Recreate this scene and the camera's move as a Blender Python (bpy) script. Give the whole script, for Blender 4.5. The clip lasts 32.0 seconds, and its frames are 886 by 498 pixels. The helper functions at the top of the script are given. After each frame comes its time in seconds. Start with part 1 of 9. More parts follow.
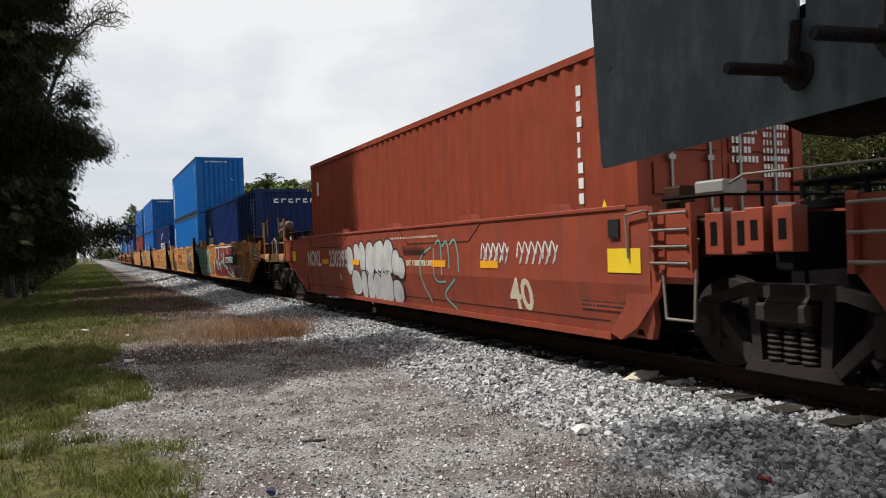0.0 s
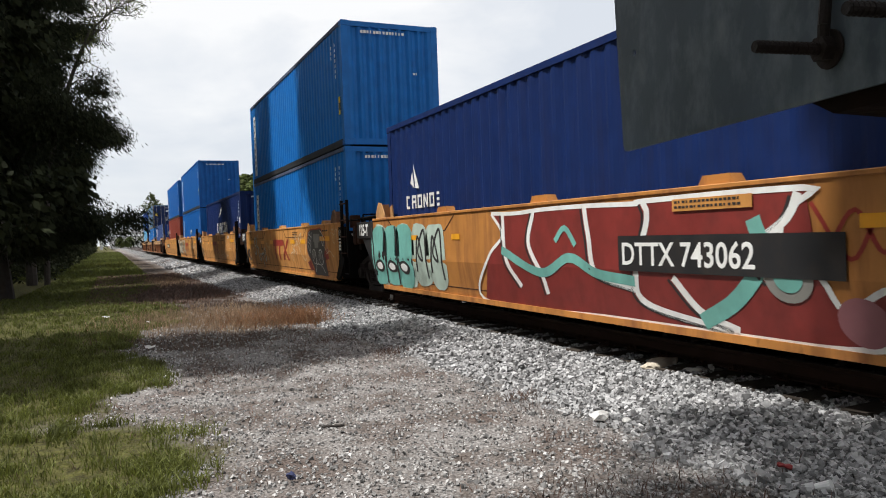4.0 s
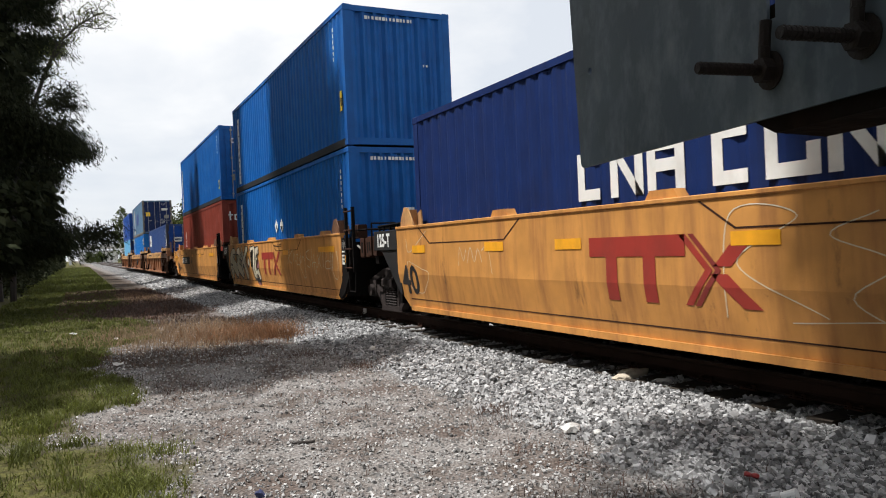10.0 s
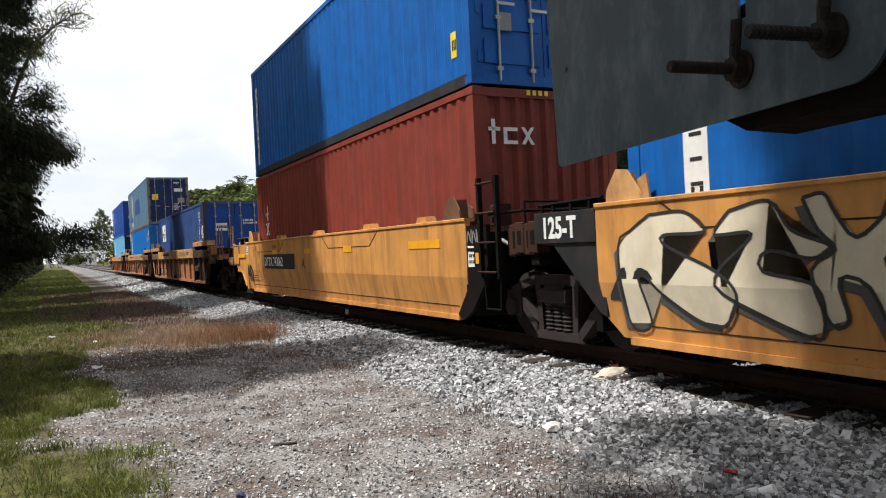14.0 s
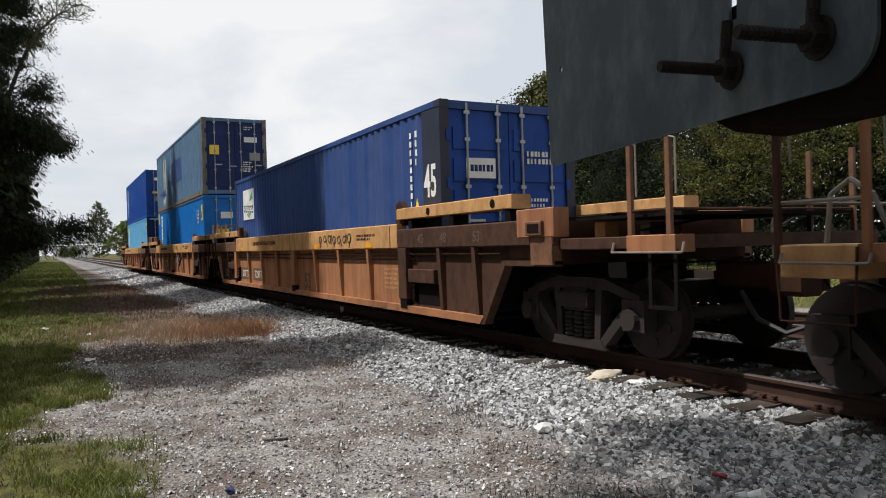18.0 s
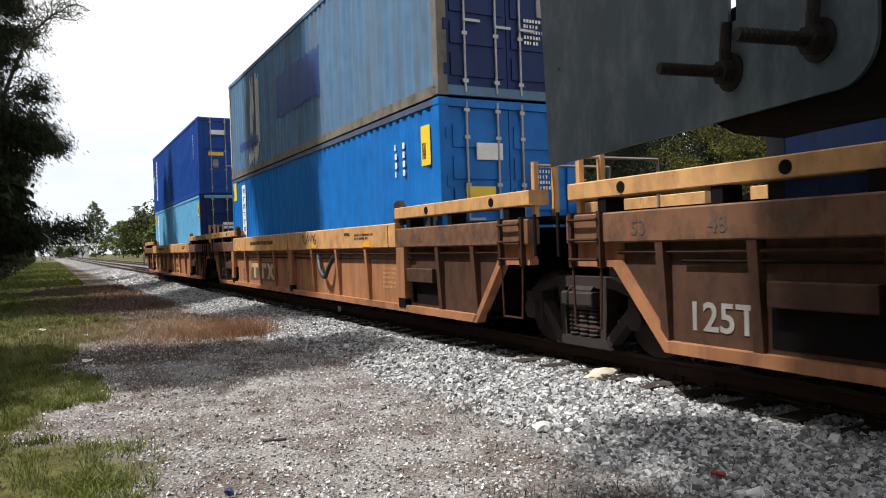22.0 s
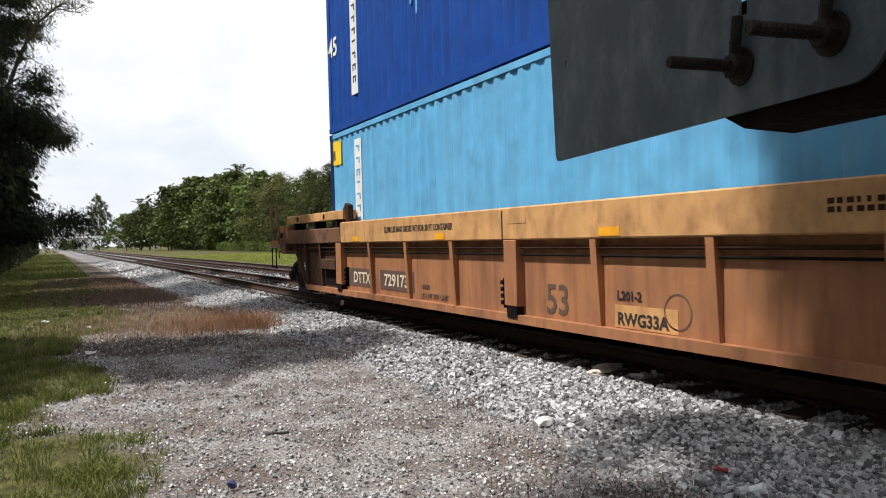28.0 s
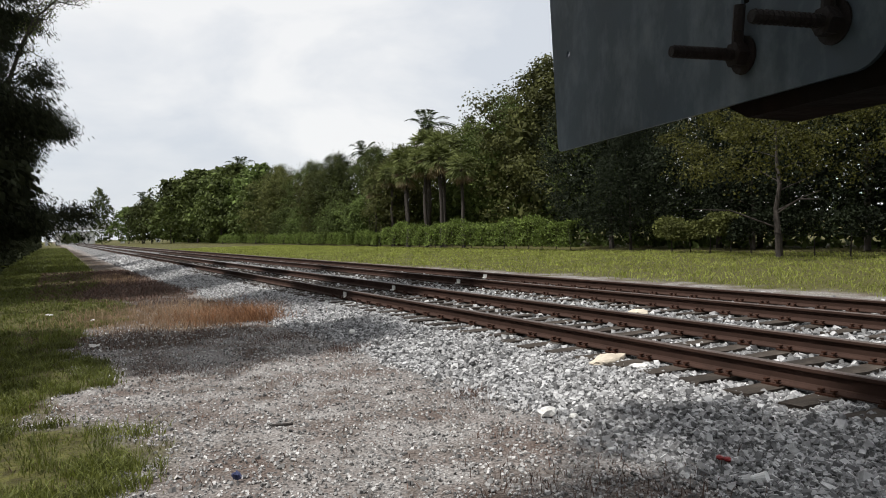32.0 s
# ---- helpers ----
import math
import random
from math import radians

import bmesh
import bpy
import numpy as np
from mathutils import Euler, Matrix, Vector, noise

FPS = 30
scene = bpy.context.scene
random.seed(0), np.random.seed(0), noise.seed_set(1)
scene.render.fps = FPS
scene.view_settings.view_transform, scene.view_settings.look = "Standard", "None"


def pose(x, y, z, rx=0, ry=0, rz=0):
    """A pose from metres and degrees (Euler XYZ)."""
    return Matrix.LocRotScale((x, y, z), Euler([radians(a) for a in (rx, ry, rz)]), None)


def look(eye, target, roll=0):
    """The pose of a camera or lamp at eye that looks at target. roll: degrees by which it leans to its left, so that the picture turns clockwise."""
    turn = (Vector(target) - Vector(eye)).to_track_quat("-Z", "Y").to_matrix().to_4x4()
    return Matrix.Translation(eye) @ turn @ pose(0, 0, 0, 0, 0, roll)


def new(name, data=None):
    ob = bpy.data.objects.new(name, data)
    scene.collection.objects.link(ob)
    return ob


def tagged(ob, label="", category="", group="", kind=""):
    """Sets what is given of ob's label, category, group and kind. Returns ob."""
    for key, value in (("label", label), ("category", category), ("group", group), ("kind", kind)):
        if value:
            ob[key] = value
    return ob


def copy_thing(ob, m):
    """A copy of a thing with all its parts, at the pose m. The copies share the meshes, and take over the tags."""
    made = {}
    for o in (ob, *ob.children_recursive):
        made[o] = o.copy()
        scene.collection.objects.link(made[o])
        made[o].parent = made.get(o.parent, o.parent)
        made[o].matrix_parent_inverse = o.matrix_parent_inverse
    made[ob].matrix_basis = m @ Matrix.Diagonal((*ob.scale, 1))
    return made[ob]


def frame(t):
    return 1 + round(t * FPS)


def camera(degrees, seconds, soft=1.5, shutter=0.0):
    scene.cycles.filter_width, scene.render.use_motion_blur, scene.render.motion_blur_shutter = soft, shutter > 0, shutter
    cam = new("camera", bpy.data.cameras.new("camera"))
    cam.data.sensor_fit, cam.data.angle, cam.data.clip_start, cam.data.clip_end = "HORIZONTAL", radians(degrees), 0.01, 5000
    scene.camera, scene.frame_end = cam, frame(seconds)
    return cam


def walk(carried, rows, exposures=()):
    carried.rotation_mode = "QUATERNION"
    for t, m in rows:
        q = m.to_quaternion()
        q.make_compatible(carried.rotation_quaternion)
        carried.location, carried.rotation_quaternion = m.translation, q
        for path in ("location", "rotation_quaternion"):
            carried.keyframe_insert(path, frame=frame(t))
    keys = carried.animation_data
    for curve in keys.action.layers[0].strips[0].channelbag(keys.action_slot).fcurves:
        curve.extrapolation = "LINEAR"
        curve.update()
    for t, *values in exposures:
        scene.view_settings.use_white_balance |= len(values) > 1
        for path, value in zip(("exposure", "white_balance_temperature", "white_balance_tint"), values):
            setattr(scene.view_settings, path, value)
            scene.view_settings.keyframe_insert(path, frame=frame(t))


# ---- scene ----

# ================= camera =================
cam = camera(62.0, 32.0, soft=1.0, shutter=0.08)
PATH = [  # seconds, place, tilt, roll, yaw
    (0, -0.033, 0.020, 1.578, 89.68, 2.05, -25.48),
    (0.5, -0.031, 0.021, 1.578, 89.55, 2.19, -25.42),
    (1, -0.026, 0.018, 1.577, 89.55, 2.36, -25.53),
    (1.5, -0.026, 0.022, 1.579, 89.51, 2.22, -25.56),
    (2, -0.027, 0.029, 1.578, 89.36, 2.03, -25.48),
    (2.5, -0.034, 0.030, 1.565, 88.56, 2.02, -25.29),
    (3, -0.044, 0.031, 1.563, 88.74, 2.10, -24.45),
    (3.5, -0.044, 0.029, 1.568, 88.74, 2.15, -24.18),
    (5.5, -0.032, 0.024, 1.570, 89.00, 1.92, -24.40),
    (6, -0.034, 0.033, 1.570, 88.96, 1.82, -24.49),
    (6.5, -0.033, 0.030, 1.568, 88.86, 1.89, -24.84),
    (7, -0.030, 0.033, 1.572, 89.12, 2.14, -24.93),
    (7.5, -0.028, 0.025, 1.573, 89.30, 2.34, -24.89),
    (8, -0.017, 0.010, 1.573, 88.96, 2.46, -25.41),
    (8.5, -0.019, 0.009, 1.573, 89.12, 2.44, -25.47),
    (9, -0.010, 0.015, 1.573, 89.40, 2.54, -26.52),
    (9.5, -0.009, 0.013, 1.575, 89.46, 2.57, -26.42),
    (10, -0.010, 0.007, 1.578, 89.67, 2.51, -26.16),
    (10.5, -0.008, 0.006, 1.574, 89.60, 2.54, -26.58),
    (11, -0.013, 0.007, 1.572, 89.57, 2.63, -26.90),
    (11.5, -0.017, 0.005, 1.573, 89.58, 2.61, -26.96),
    (12, -0.007, 0.007, 1.573, 89.51, 2.83, -27.38),
    (12.5, -0.003, 0.005, 1.574, 89.59, 2.73, -27.64),
    (13, -0.005, 0.007, 1.570, 89.33, 2.68, -27.47),
    (13.5, -0.006, 0.003, 1.572, 89.48, 2.78, -27.43),
    (14, -0.005, -0.003, 1.572, 89.67, 2.76, -27.52),
    (14.5, 0.000, -0.006, 1.572, 89.40, 2.78, -27.40),
    (16.5, 0.004, -0.002, 1.570, 89.02, 2.61, -27.42),
    (17, 0.004, -0.002, 1.568, 89.28, 2.53, -27.24),
    (17.5, 0.003, -0.008, 1.566, 89.18, 2.48, -27.40),
    (18, 0.008, -0.011, 1.564, 89.64, 1.60, -27.75),
    (18.5, 0.007, -0.015, 1.574, 89.89, 2.48, -27.39),
    (19, 0.011, -0.011, 1.574, 89.56, 2.26, -27.93),
    (19.5, 0.014, -0.005, 1.573, 89.44, 2.21, -28.15),
    (20, 0.011, -0.005, 1.577, 89.23, 2.47, -28.22),
    (20.5, 0.019, -0.009, 1.578, 89.33, 3.08, -28.46),
    (21, 0.022, -0.011, 1.576, 89.69, 3.09, -28.17),
    (21.5, 0.015, -0.011, 1.576, 89.59, 2.56, -28.04),
    (22, 0.006, -0.006, 1.572, 89.52, 1.88, -27.98),
    (22.5, 0.004, -0.001, 1.568, 89.26, 1.61, -27.62),
    (23, 0.006, 0.008, 1.568, 89.10, 1.61, -27.42),
    (23.5, 0.011, 0.003, 1.571, 88.99, 1.72, -27.21),
    (24, 0.010, 0.003, 1.571, 89.15, 1.48, -27.23),
    (24.5, 0.009, 0.004, 1.571, 89.30, 1.18, -27.27),
    (25, 0.005, 0.006, 1.572, 89.31, 1.36, -27.14),
    (25.5, 0.005, -0.001, 1.570, 89.19, 1.46, -27.39),
    (27.5, 0.007, -0.001, 1.568, 89.16, 1.43, -27.97),
    (28, 0.003, 0.002, 1.571, 89.10, 1.54, -27.76),
    (28.5, -0.000, -0.005, 1.571, 89.57, 0.85, -27.32),
    (29, 0.007, -0.004, 1.571, 89.02, 1.98, -28.23),
    (29.5, 0.009, -0.006, 1.568, 89.06, 1.81, -28.04),
    (30, 0.006, -0.007, 1.566, 88.99, 1.42, -27.68),
    (30.5, 0.006, -0.008, 1.566, 88.78, 1.65, -27.88),
    (31, 0.005, -0.003, 1.569, 88.70, 1.56, -27.75),
    (31.5, 0.005, 0.004, 1.571, 88.46, 1.60, -27.77),
    (32, 0.000, -0.000, 1.570, 88.44, 1.87, -27.61),
]
walk(cam, [(t, pose(x, y, z, rx, ry, rz)) for t, x, y, z, rx, ry, rz in PATH],
     exposures=[(0, -0.05), (2, -0.03), (3.5, 0.07), (6, 0.21), (8, 0.13), (10, 0.17), (11, 0.28), (12, 0.31), (14, 0.33), (17, -0.01), (18, -0.01), (20, 0.11), (21, 0.23), (22, 0.39), (23, 0.47), (25, 0.36), (28, 0.29), (30, -0.01), (32, -0.01)])

# ================= sky and sun =================
SUN_ELEV, SUN_AZ = 62.0, -82.0      # azimuth from the track direction (+y), clockwise


def make_world():
    w = bpy.data.worlds.new("sky")
    scene.world = w
    w.use_nodes = True
    nt = w.node_tree
    nt.nodes.clear()
    out, bg = nt.nodes.new("ShaderNodeOutputWorld"), nt.nodes.new("ShaderNodeBackground")
    sky = nt.nodes.new("ShaderNodeTexSky")
    sky.sky_type, sky.sun_disc = "NISHITA", False
    sky.sun_elevation, sky.sun_rotation = radians(SUN_ELEV), radians(SUN_AZ)
    scale = nt.nodes.new("ShaderNodeMix")
    scale.data_type, scale.blend_type = "RGBA", "MULTIPLY"
    scale.inputs[0].default_value = 1.0
    nt.links.new(sky.outputs[0], scale.inputs[6])
    scale.inputs[7].default_value = (0.10, 0.10, 0.10, 1)
    no = nt.nodes.new("ShaderNodeTexNoise")
    no.inputs["Scale"].default_value, no.inputs["Detail"].default_value, no.inputs["Roughness"].default_value = 2.3, 6.0, 0.52
    no.inputs["Distortion"].default_value = 0.35
    co, mp = nt.nodes.new("ShaderNodeTexCoord"), nt.nodes.new("ShaderNodeMapping")
    mp.inputs["Scale"].default_value = (1.0, 1.0, 2.4)
    nt.links.new(co.outputs["Generated"], mp.inputs[0])
    nt.links.new(mp.outputs[0], no.inputs["Vector"])
    ramp = nt.nodes.new("ShaderNodeValToRGB")
    ramp.color_ramp.elements[0].position, ramp.color_ramp.elements[0].color = 0.38, (0.74, 0.78, 0.84, 1)
    ramp.color_ramp.elements[1].position, ramp.color_ramp.elements[1].color = 0.56, (1.0, 1.0, 1.0, 1)
    nt.links.new(no.outputs["Fac"], ramp.inputs[0])
    mix = nt.nodes.new("ShaderNodeMix")
    mix.data_type = "RGBA"
    mix.inputs[0].default_value = 0.9
    nt.links.new(scale.outputs[2], mix.inputs[6])
    nt.links.new(ramp.outputs[0], mix.inputs[7])
    nt.links.new(mix.outputs[2], bg.inputs[0])
    bg.inputs[1].default_value = 0.98
    nt.links.new(bg.outputs[0], out.inputs[0])


make_world()
sun_data = bpy.data.lights.new("sun", "SUN")
sun_data.energy, sun_data.angle, sun_data.color = 5.0, radians(1.0), (1.0, 0.98, 0.955)
sun_ob = new("sun", sun_data)
az, el = radians(SUN_AZ), radians(SUN_ELEV)
sun_ob.matrix_world = look((math.sin(az) * math.cos(el) * 90, math.cos(az) * math.cos(el) * 90, math.sin(el) * 90), (0, 0, 0))

# ================= plan =================
RT = 0.33            # top of rail above the ground by the camera
XC, X2 = 6.22, 9.74  # middle lines of the two tracks
WY = 1.55            # top of the well sides over the rail
CB = 0.46            # underside of the lower containers over the rail
HC = 2.9             # height of a high-cube container

# how far the train has come, by seconds
RUN = [(0, 0.0), (2, 11.97), (4, 23.49), (6, 34.76), (8, 45.82), (10, 56.67), (12, 67.31), (14, 77.72), (16, 87.86), (18, 97.78), (20, 107.53), (22, 117.11), (24, 126.57), (26, 135.94), (28, 145.31), (30, 154.68), (32, 164.06)]
TURN = radians(0.504)


def set_out(x, y):
    """Places on the near ground are laid out along a line that leaves the track by half a degree."""
    return x * math.cos(TURN) - y * math.sin(TURN), x * math.sin(TURN) + y * math.cos(TURN)


MOVERS = []          # (thing, x, y at the start, z)
WHEELS = []


# ================= materials =================
def mat(name, col, rough=0.6, metal=0.0, var=0.18, scale=3.0, dirt=None, dirt_amt=0.0, dirt_scale=1.2, bump=0.0, bump_scale=40.0,
        streak=False, rand=0.0, island=0.0, spec=0.5, trans=0.0, rust=0.0, fade=0.0, hue=0.0):
    m = bpy.data.materials.new(name)
    m.use_nodes = True
    nt = m.node_tree
    b = nt.nodes["Principled BSDF"]
    N, K = nt.nodes.new, nt.links.new
    tc = N("ShaderNodeTexCoord")
    b.inputs["Roughness"].default_value, b.inputs["Metallic"].default_value = rough, metal
    b.inputs["Specular IOR Level"].default_value = spec
    no = N("ShaderNodeTexNoise")
    no.inputs["Scale"].default_value, no.inputs["Detail"].default_value = scale, 8.0
    K(tc.outputs["Object"], no.inputs["Vector"])
    hsv = N("ShaderNodeHueSaturation")
    hsv.inputs["Color"].default_value = (*col, 1)
    mr = N("ShaderNodeMapRange")
    mr.inputs[1].default_value, mr.inputs[2].default_value = 0.25, 0.75
    mr.inputs[3].default_value, mr.inputs[4].default_value = 1 - var, 1 + var
    K(no.outputs["Fac"], mr.inputs[0])
    value = mr.outputs[0]
    if rand or island:
        for amt, kind in ((rand, "object"), (island, "island")):
            if not amt:
                continue
            src = N("ShaderNodeObjectInfo").outputs["Random"] if kind == "object" else N("ShaderNodeNewGeometry").outputs["Random Per Island"]
            r2 = N("ShaderNodeMapRange")
            r2.inputs[3].default_value, r2.inputs[4].default_value = 1 - amt, 1 + amt
            K(src, r2.inputs[0])
            mu = N("ShaderNodeMath")
            mu.operation = "MULTIPLY"
            K(value, mu.inputs[0])
            K(r2.outputs[0], mu.inputs[1])
            value = mu.outputs[0]
            if hue and kind == "object":
                r3 = N("ShaderNodeMapRange")
                r3.inputs[3].default_value, r3.inputs[4].default_value = 0.5 - hue * 0.3, 0.5 + hue * 0.3
                K(src, r3.inputs[0])
                K(r3.outputs[0], hsv.inputs["Hue"])
    K(value, hsv.inputs["Value"])
    colour = hsv.outputs[0]
    if dirt:
        mp = N("ShaderNodeMapping")
        mp.inputs["Scale"].default_value = (dirt_scale, dirt_scale * 1.6, dirt_scale * (0.18 if streak else 1.0))
        K(tc.outputs["Object"], mp.inputs[0])
        n2 = N("ShaderNodeTexNoise")
        n2.inputs["Scale"].default_value, n2.inputs["Detail"].default_value, n2.inputs["Roughness"].default_value = 2.2, 9.0, 0.62
        K(mp.outputs[0], n2.inputs["Vector"])
        m2 = N("ShaderNodeMapRange")
        m2.inputs[1].default_value, m2.inputs[2].default_value = 0.46, 0.74
        m2.inputs[3].default_value, m2.inputs[4].default_value = 0.0, dirt_amt
        K(n2.outputs["Fac"], m2.inputs[0])
        mx = N("ShaderNodeMix")
        mx.data_type = "RGBA"
        K(m2.outputs[0], mx.inputs[0])
        K(colour, mx.inputs[6])
        mx.inputs[7].default_value = (*dirt, 1)
        colour = mx.outputs[2]
        ra = N("ShaderNodeMath")
        ra.operation, ra.use_clamp = "ADD", True
        ra.inputs[1].default_value = rough
        sc = N("ShaderNodeMath")
        sc.operation = "MULTIPLY"
        sc.inputs[1].default_value = 0.25
        K(m2.outputs[0], sc.inputs[0])
        K(sc.outputs[0], ra.inputs[0])
        K(ra.outputs[0], b.inputs["Roughness"])
    if fade:
        # chalky weathering in broad upright runs
        mp = N("ShaderNodeMapping")
        mp.inputs["Scale"].default_value = (1.0, 1.3, 0.12)
        mp.inputs["Location"].default_value = (3.1, 7.7, 1.9)
        K(tc.outputs["Object"], mp.inputs[0])
        n4 = N("ShaderNodeTexNoise")
        n4.inputs["Scale"].default_value, n4.inputs["Detail"].default_value, n4.inputs["Roughness"].default_value = 1.1, 5.0, 0.6
        K(mp.outputs[0], n4.inputs["Vector"])
        m4 = N("ShaderNodeMapRange")
        m4.inputs[1].default_value, m4.inputs[2].default_value, m4.inputs[4].default_value = 0.42, 0.78, fade
        K(n4.outputs["Fac"], m4.inputs[0])
        x4 = N("ShaderNodeMix")
        x4.data_type = "RGBA"
        K(m4.outputs[0], x4.inputs[0])
        K(colour, x4.inputs[6])
        x4.inputs[7].default_value = (*[0.55 * v + 0.16 for v in col], 1)
        colour = x4.outputs[2]
    if rust:
        # scabs and pinholes of rust with runs below them
        for sc_, zz, lo, hi in ((1.6, 0.30, 0.60, 0.72), (6.5, 1.0, 0.66, 0.74)):
            mp = N("ShaderNodeMapping")
            mp.inputs["Scale"].default_value = (sc_, sc_, sc_ * zz)
            K(tc.outputs["Object"], mp.inputs[0])
            n3 = N("ShaderNodeTexNoise")
            n3.inputs["Scale"].default_value, n3.inputs["Detail"].default_value, n3.inputs["Roughness"].default_value = 1.7, 10.0, 0.72
            K(mp.outputs[0], n3.inputs["Vector"])
            m3 = N("ShaderNodeMapRange")
            m3.inputs[1].default_value, m3.inputs[2].default_value, m3.inputs[4].default_value = lo, hi, rust
            K(n3.outputs["Fac"], m3.inputs[0])
            x3 = N("ShaderNodeMix")
            x3.data_type = "RGBA"
            K(m3.outputs[0], x3.inputs[0])
            K(colour, x3.inputs[6])
            x3.inputs[7].default_value = (0.085, 0.030, 0.013, 1)
            colour = x3.outputs[2]
    K(colour, b.inputs["Base Color"])
    if bump:
        bn, bu = N("ShaderNodeTexNoise"), N("ShaderNodeBump")
        bn.inputs["Scale"].default_value, bn.inputs["Detail"].default_value = bump_scale, 6.0
        K(tc.outputs["Object"], bn.inputs["Vector"])
        bu.inputs["Strength"].default_value, bu.inputs["Distance"].default_value = bump, 0.02
        K(bn.outputs["Fac"], bu.inputs["Height"])
        K(bu.outputs[0], b.inputs["Normal"])
    if trans:
        b.inputs["Subsurface Weight"].default_value = 0.0
        tr, ms = N("ShaderNodeBsdfTranslucent"), N("ShaderNodeMixShader")
        K(colour, tr.inputs[0])
        ms.inputs[0].default_value = trans
        K(b.outputs[0], ms.inputs[1])
        K(tr.outputs[0], ms.inputs[2])
        K(ms.outputs[0], nt.nodes["Material Output"].inputs[0])
    return m


RUST, GRIME, DUST = (0.10, 0.035, 0.015), (0.03, 0.024, 0.02), (0.30, 0.25, 0.20)
M = {}
M["red_car"] = mat("red oxide paint", (0.27, 0.050, 0.023), 0.55, dirt=(0.15, 0.045, 0.03), dirt_amt=0.65, streak=True, bump=0.05, rust=0.45)
M["red_box"] = mat("brick red container paint", (0.27, 0.052, 0.025), 0.5, dirt=(0.16, 0.04, 0.025), dirt_amt=0.5, streak=True, bump=0.04, rust=0.5, fade=0.05, spec=0.2)
M["tex_red"] = mat("brown red container paint", (0.216, 0.0396, 0.0252), 0.55, dirt=(0.12, 0.03, 0.02), dirt_amt=0.6, streak=True, bump=0.04, rust=0.4, fade=0.05, spec=0.2)
M["ttx"] = mat("yellow car paint", (0.5663, 0.2574, 0.06435), 0.5, dirt=(0.24, 0.09, 0.032), dirt_amt=0.85, streak=True, bump=0.05, rust=0.9)
M["ttx_old"] = mat("rust-stained yellow car paint", (0.46, 0.19, 0.042), 0.55, dirt=(0.17, 0.055, 0.02), dirt_amt=0.95, dirt_scale=1.0, streak=True, bump=0.06, rust=0.9)
M["chord"] = mat("weathered yellow car paint", (0.54, 0.295, 0.115), 0.55, dirt=(0.22, 0.085, 0.035), dirt_amt=0.75, bump=0.06, rust=0.8)
M["well"] = mat("rusty orange car paint", (0.33, 0.140, 0.058), 0.65, dirt=(0.14, 0.052, 0.026), dirt_amt=0.85, dirt_scale=1.3, streak=True, bump=0.08, rust=0.7)
# two end paints: real rust, plus shade at the car ends mixed in
M["chord_end"] = mat("darkened rusted brown car paint", (0.155, 0.070, 0.033), 0.65, dirt=(0.04, 0.018, 0.011), dirt_amt=0.95, dirt_scale=1.6, bump=0.08, rust=0.8)
M["well_end"] = mat("shade-darkened rusted car paint", (0.066, 0.031, 0.018), 0.7, spec=0.25, dirt=(0.025, 0.012, 0.008), dirt_amt=0.9, dirt_scale=1.5, bump=0.1)
# grimy steel taken near black, so under-deck shade sits in the colour
M["dark"] = mat("shade-dark grimy steel", (0.005, 0.0042, 0.004), 0.8, spec=0.12, dirt=(0.025, 0.011, 0.007), dirt_amt=0.35, bump=0.1)
M["black"] = mat("black panel paint", (0.016, 0.016, 0.017), 0.6, spec=0.3, dirt=(0.06, 0.042, 0.03), dirt_amt=0.4)
M["rust"] = mat("brown rusty steel", (0.045, 0.018, 0.010), 0.8, spec=0.2, dirt=(0.018, 0.009, 0.006), dirt_amt=0.7, bump=0.15)
M["grease"] = mat("greasy truck casting", (0.034, 0.026, 0.024), 0.7, spec=0.2, dirt=(0.012, 0.009, 0.008), dirt_amt=0.4, bump=0.12)
M["blue"] = mat("bright blue container paint", (0.008784, 0.1435, 0.4612), 0.45, dirt=(0.01, 0.06, 0.24), dirt_amt=0.25, streak=True, bump=0.03, fade=0.05, rust=0.25, spec=0.2)
M["blue2"] = mat("strong blue container paint", (0.00732, 0.1098, 0.388), 0.45, dirt=(0.01, 0.04, 0.18), dirt_amt=0.5, streak=True, bump=0.03, rust=0.25, fade=0.03, spec=0.2)
M["navy"] = mat("navy container paint", (0.0095, 0.0250, 0.108), 0.45, dirt=(0.01, 0.015, 0.05), dirt_amt=0.5, streak=True, bump=0.03, fade=0.02, rust=0.15, spec=0.2)
M["navy2"] = mat("dark blue container paint", (0.00756, 0.02268, 0.1008), 0.45, dirt=(0.01, 0.015, 0.06), dirt_amt=0.5, streak=True, bump=0.03, spec=0.2)
M["slate"] = mat("faded slate blue container paint", (0.02772, 0.06552, 0.2079), 0.5, dirt=(0.03, 0.06, 0.17), dirt_amt=0.5, streak=True, bump=0.03, fade=0.22, rust=0.25, spec=0.2)
M["grey"] = mat("chalky grey blue container paint", (0.085, 0.175, 0.29), 0.6, dirt=(0.085, 0.095, 0.095), dirt_amt=0.9, dirt_scale=0.7, streak=True, bump=0.03, fade=0.35, rust=0.4, spec=0.2)
M["dkgrey"] = mat("charcoal blue container paint", (0.0324, 0.0396, 0.0612), 0.5, dirt=(0.10, 0.06, 0.04), dirt_amt=0.4, streak=True, spec=0.2)
M["royal"] = mat("royal blue container paint", (0.0095, 0.060, 0.285), 0.45, dirt=(0.01, 0.03, 0.14), dirt_amt=0.5, streak=True, bump=0.03, fade=0.03, rust=0.2, spec=0.2)
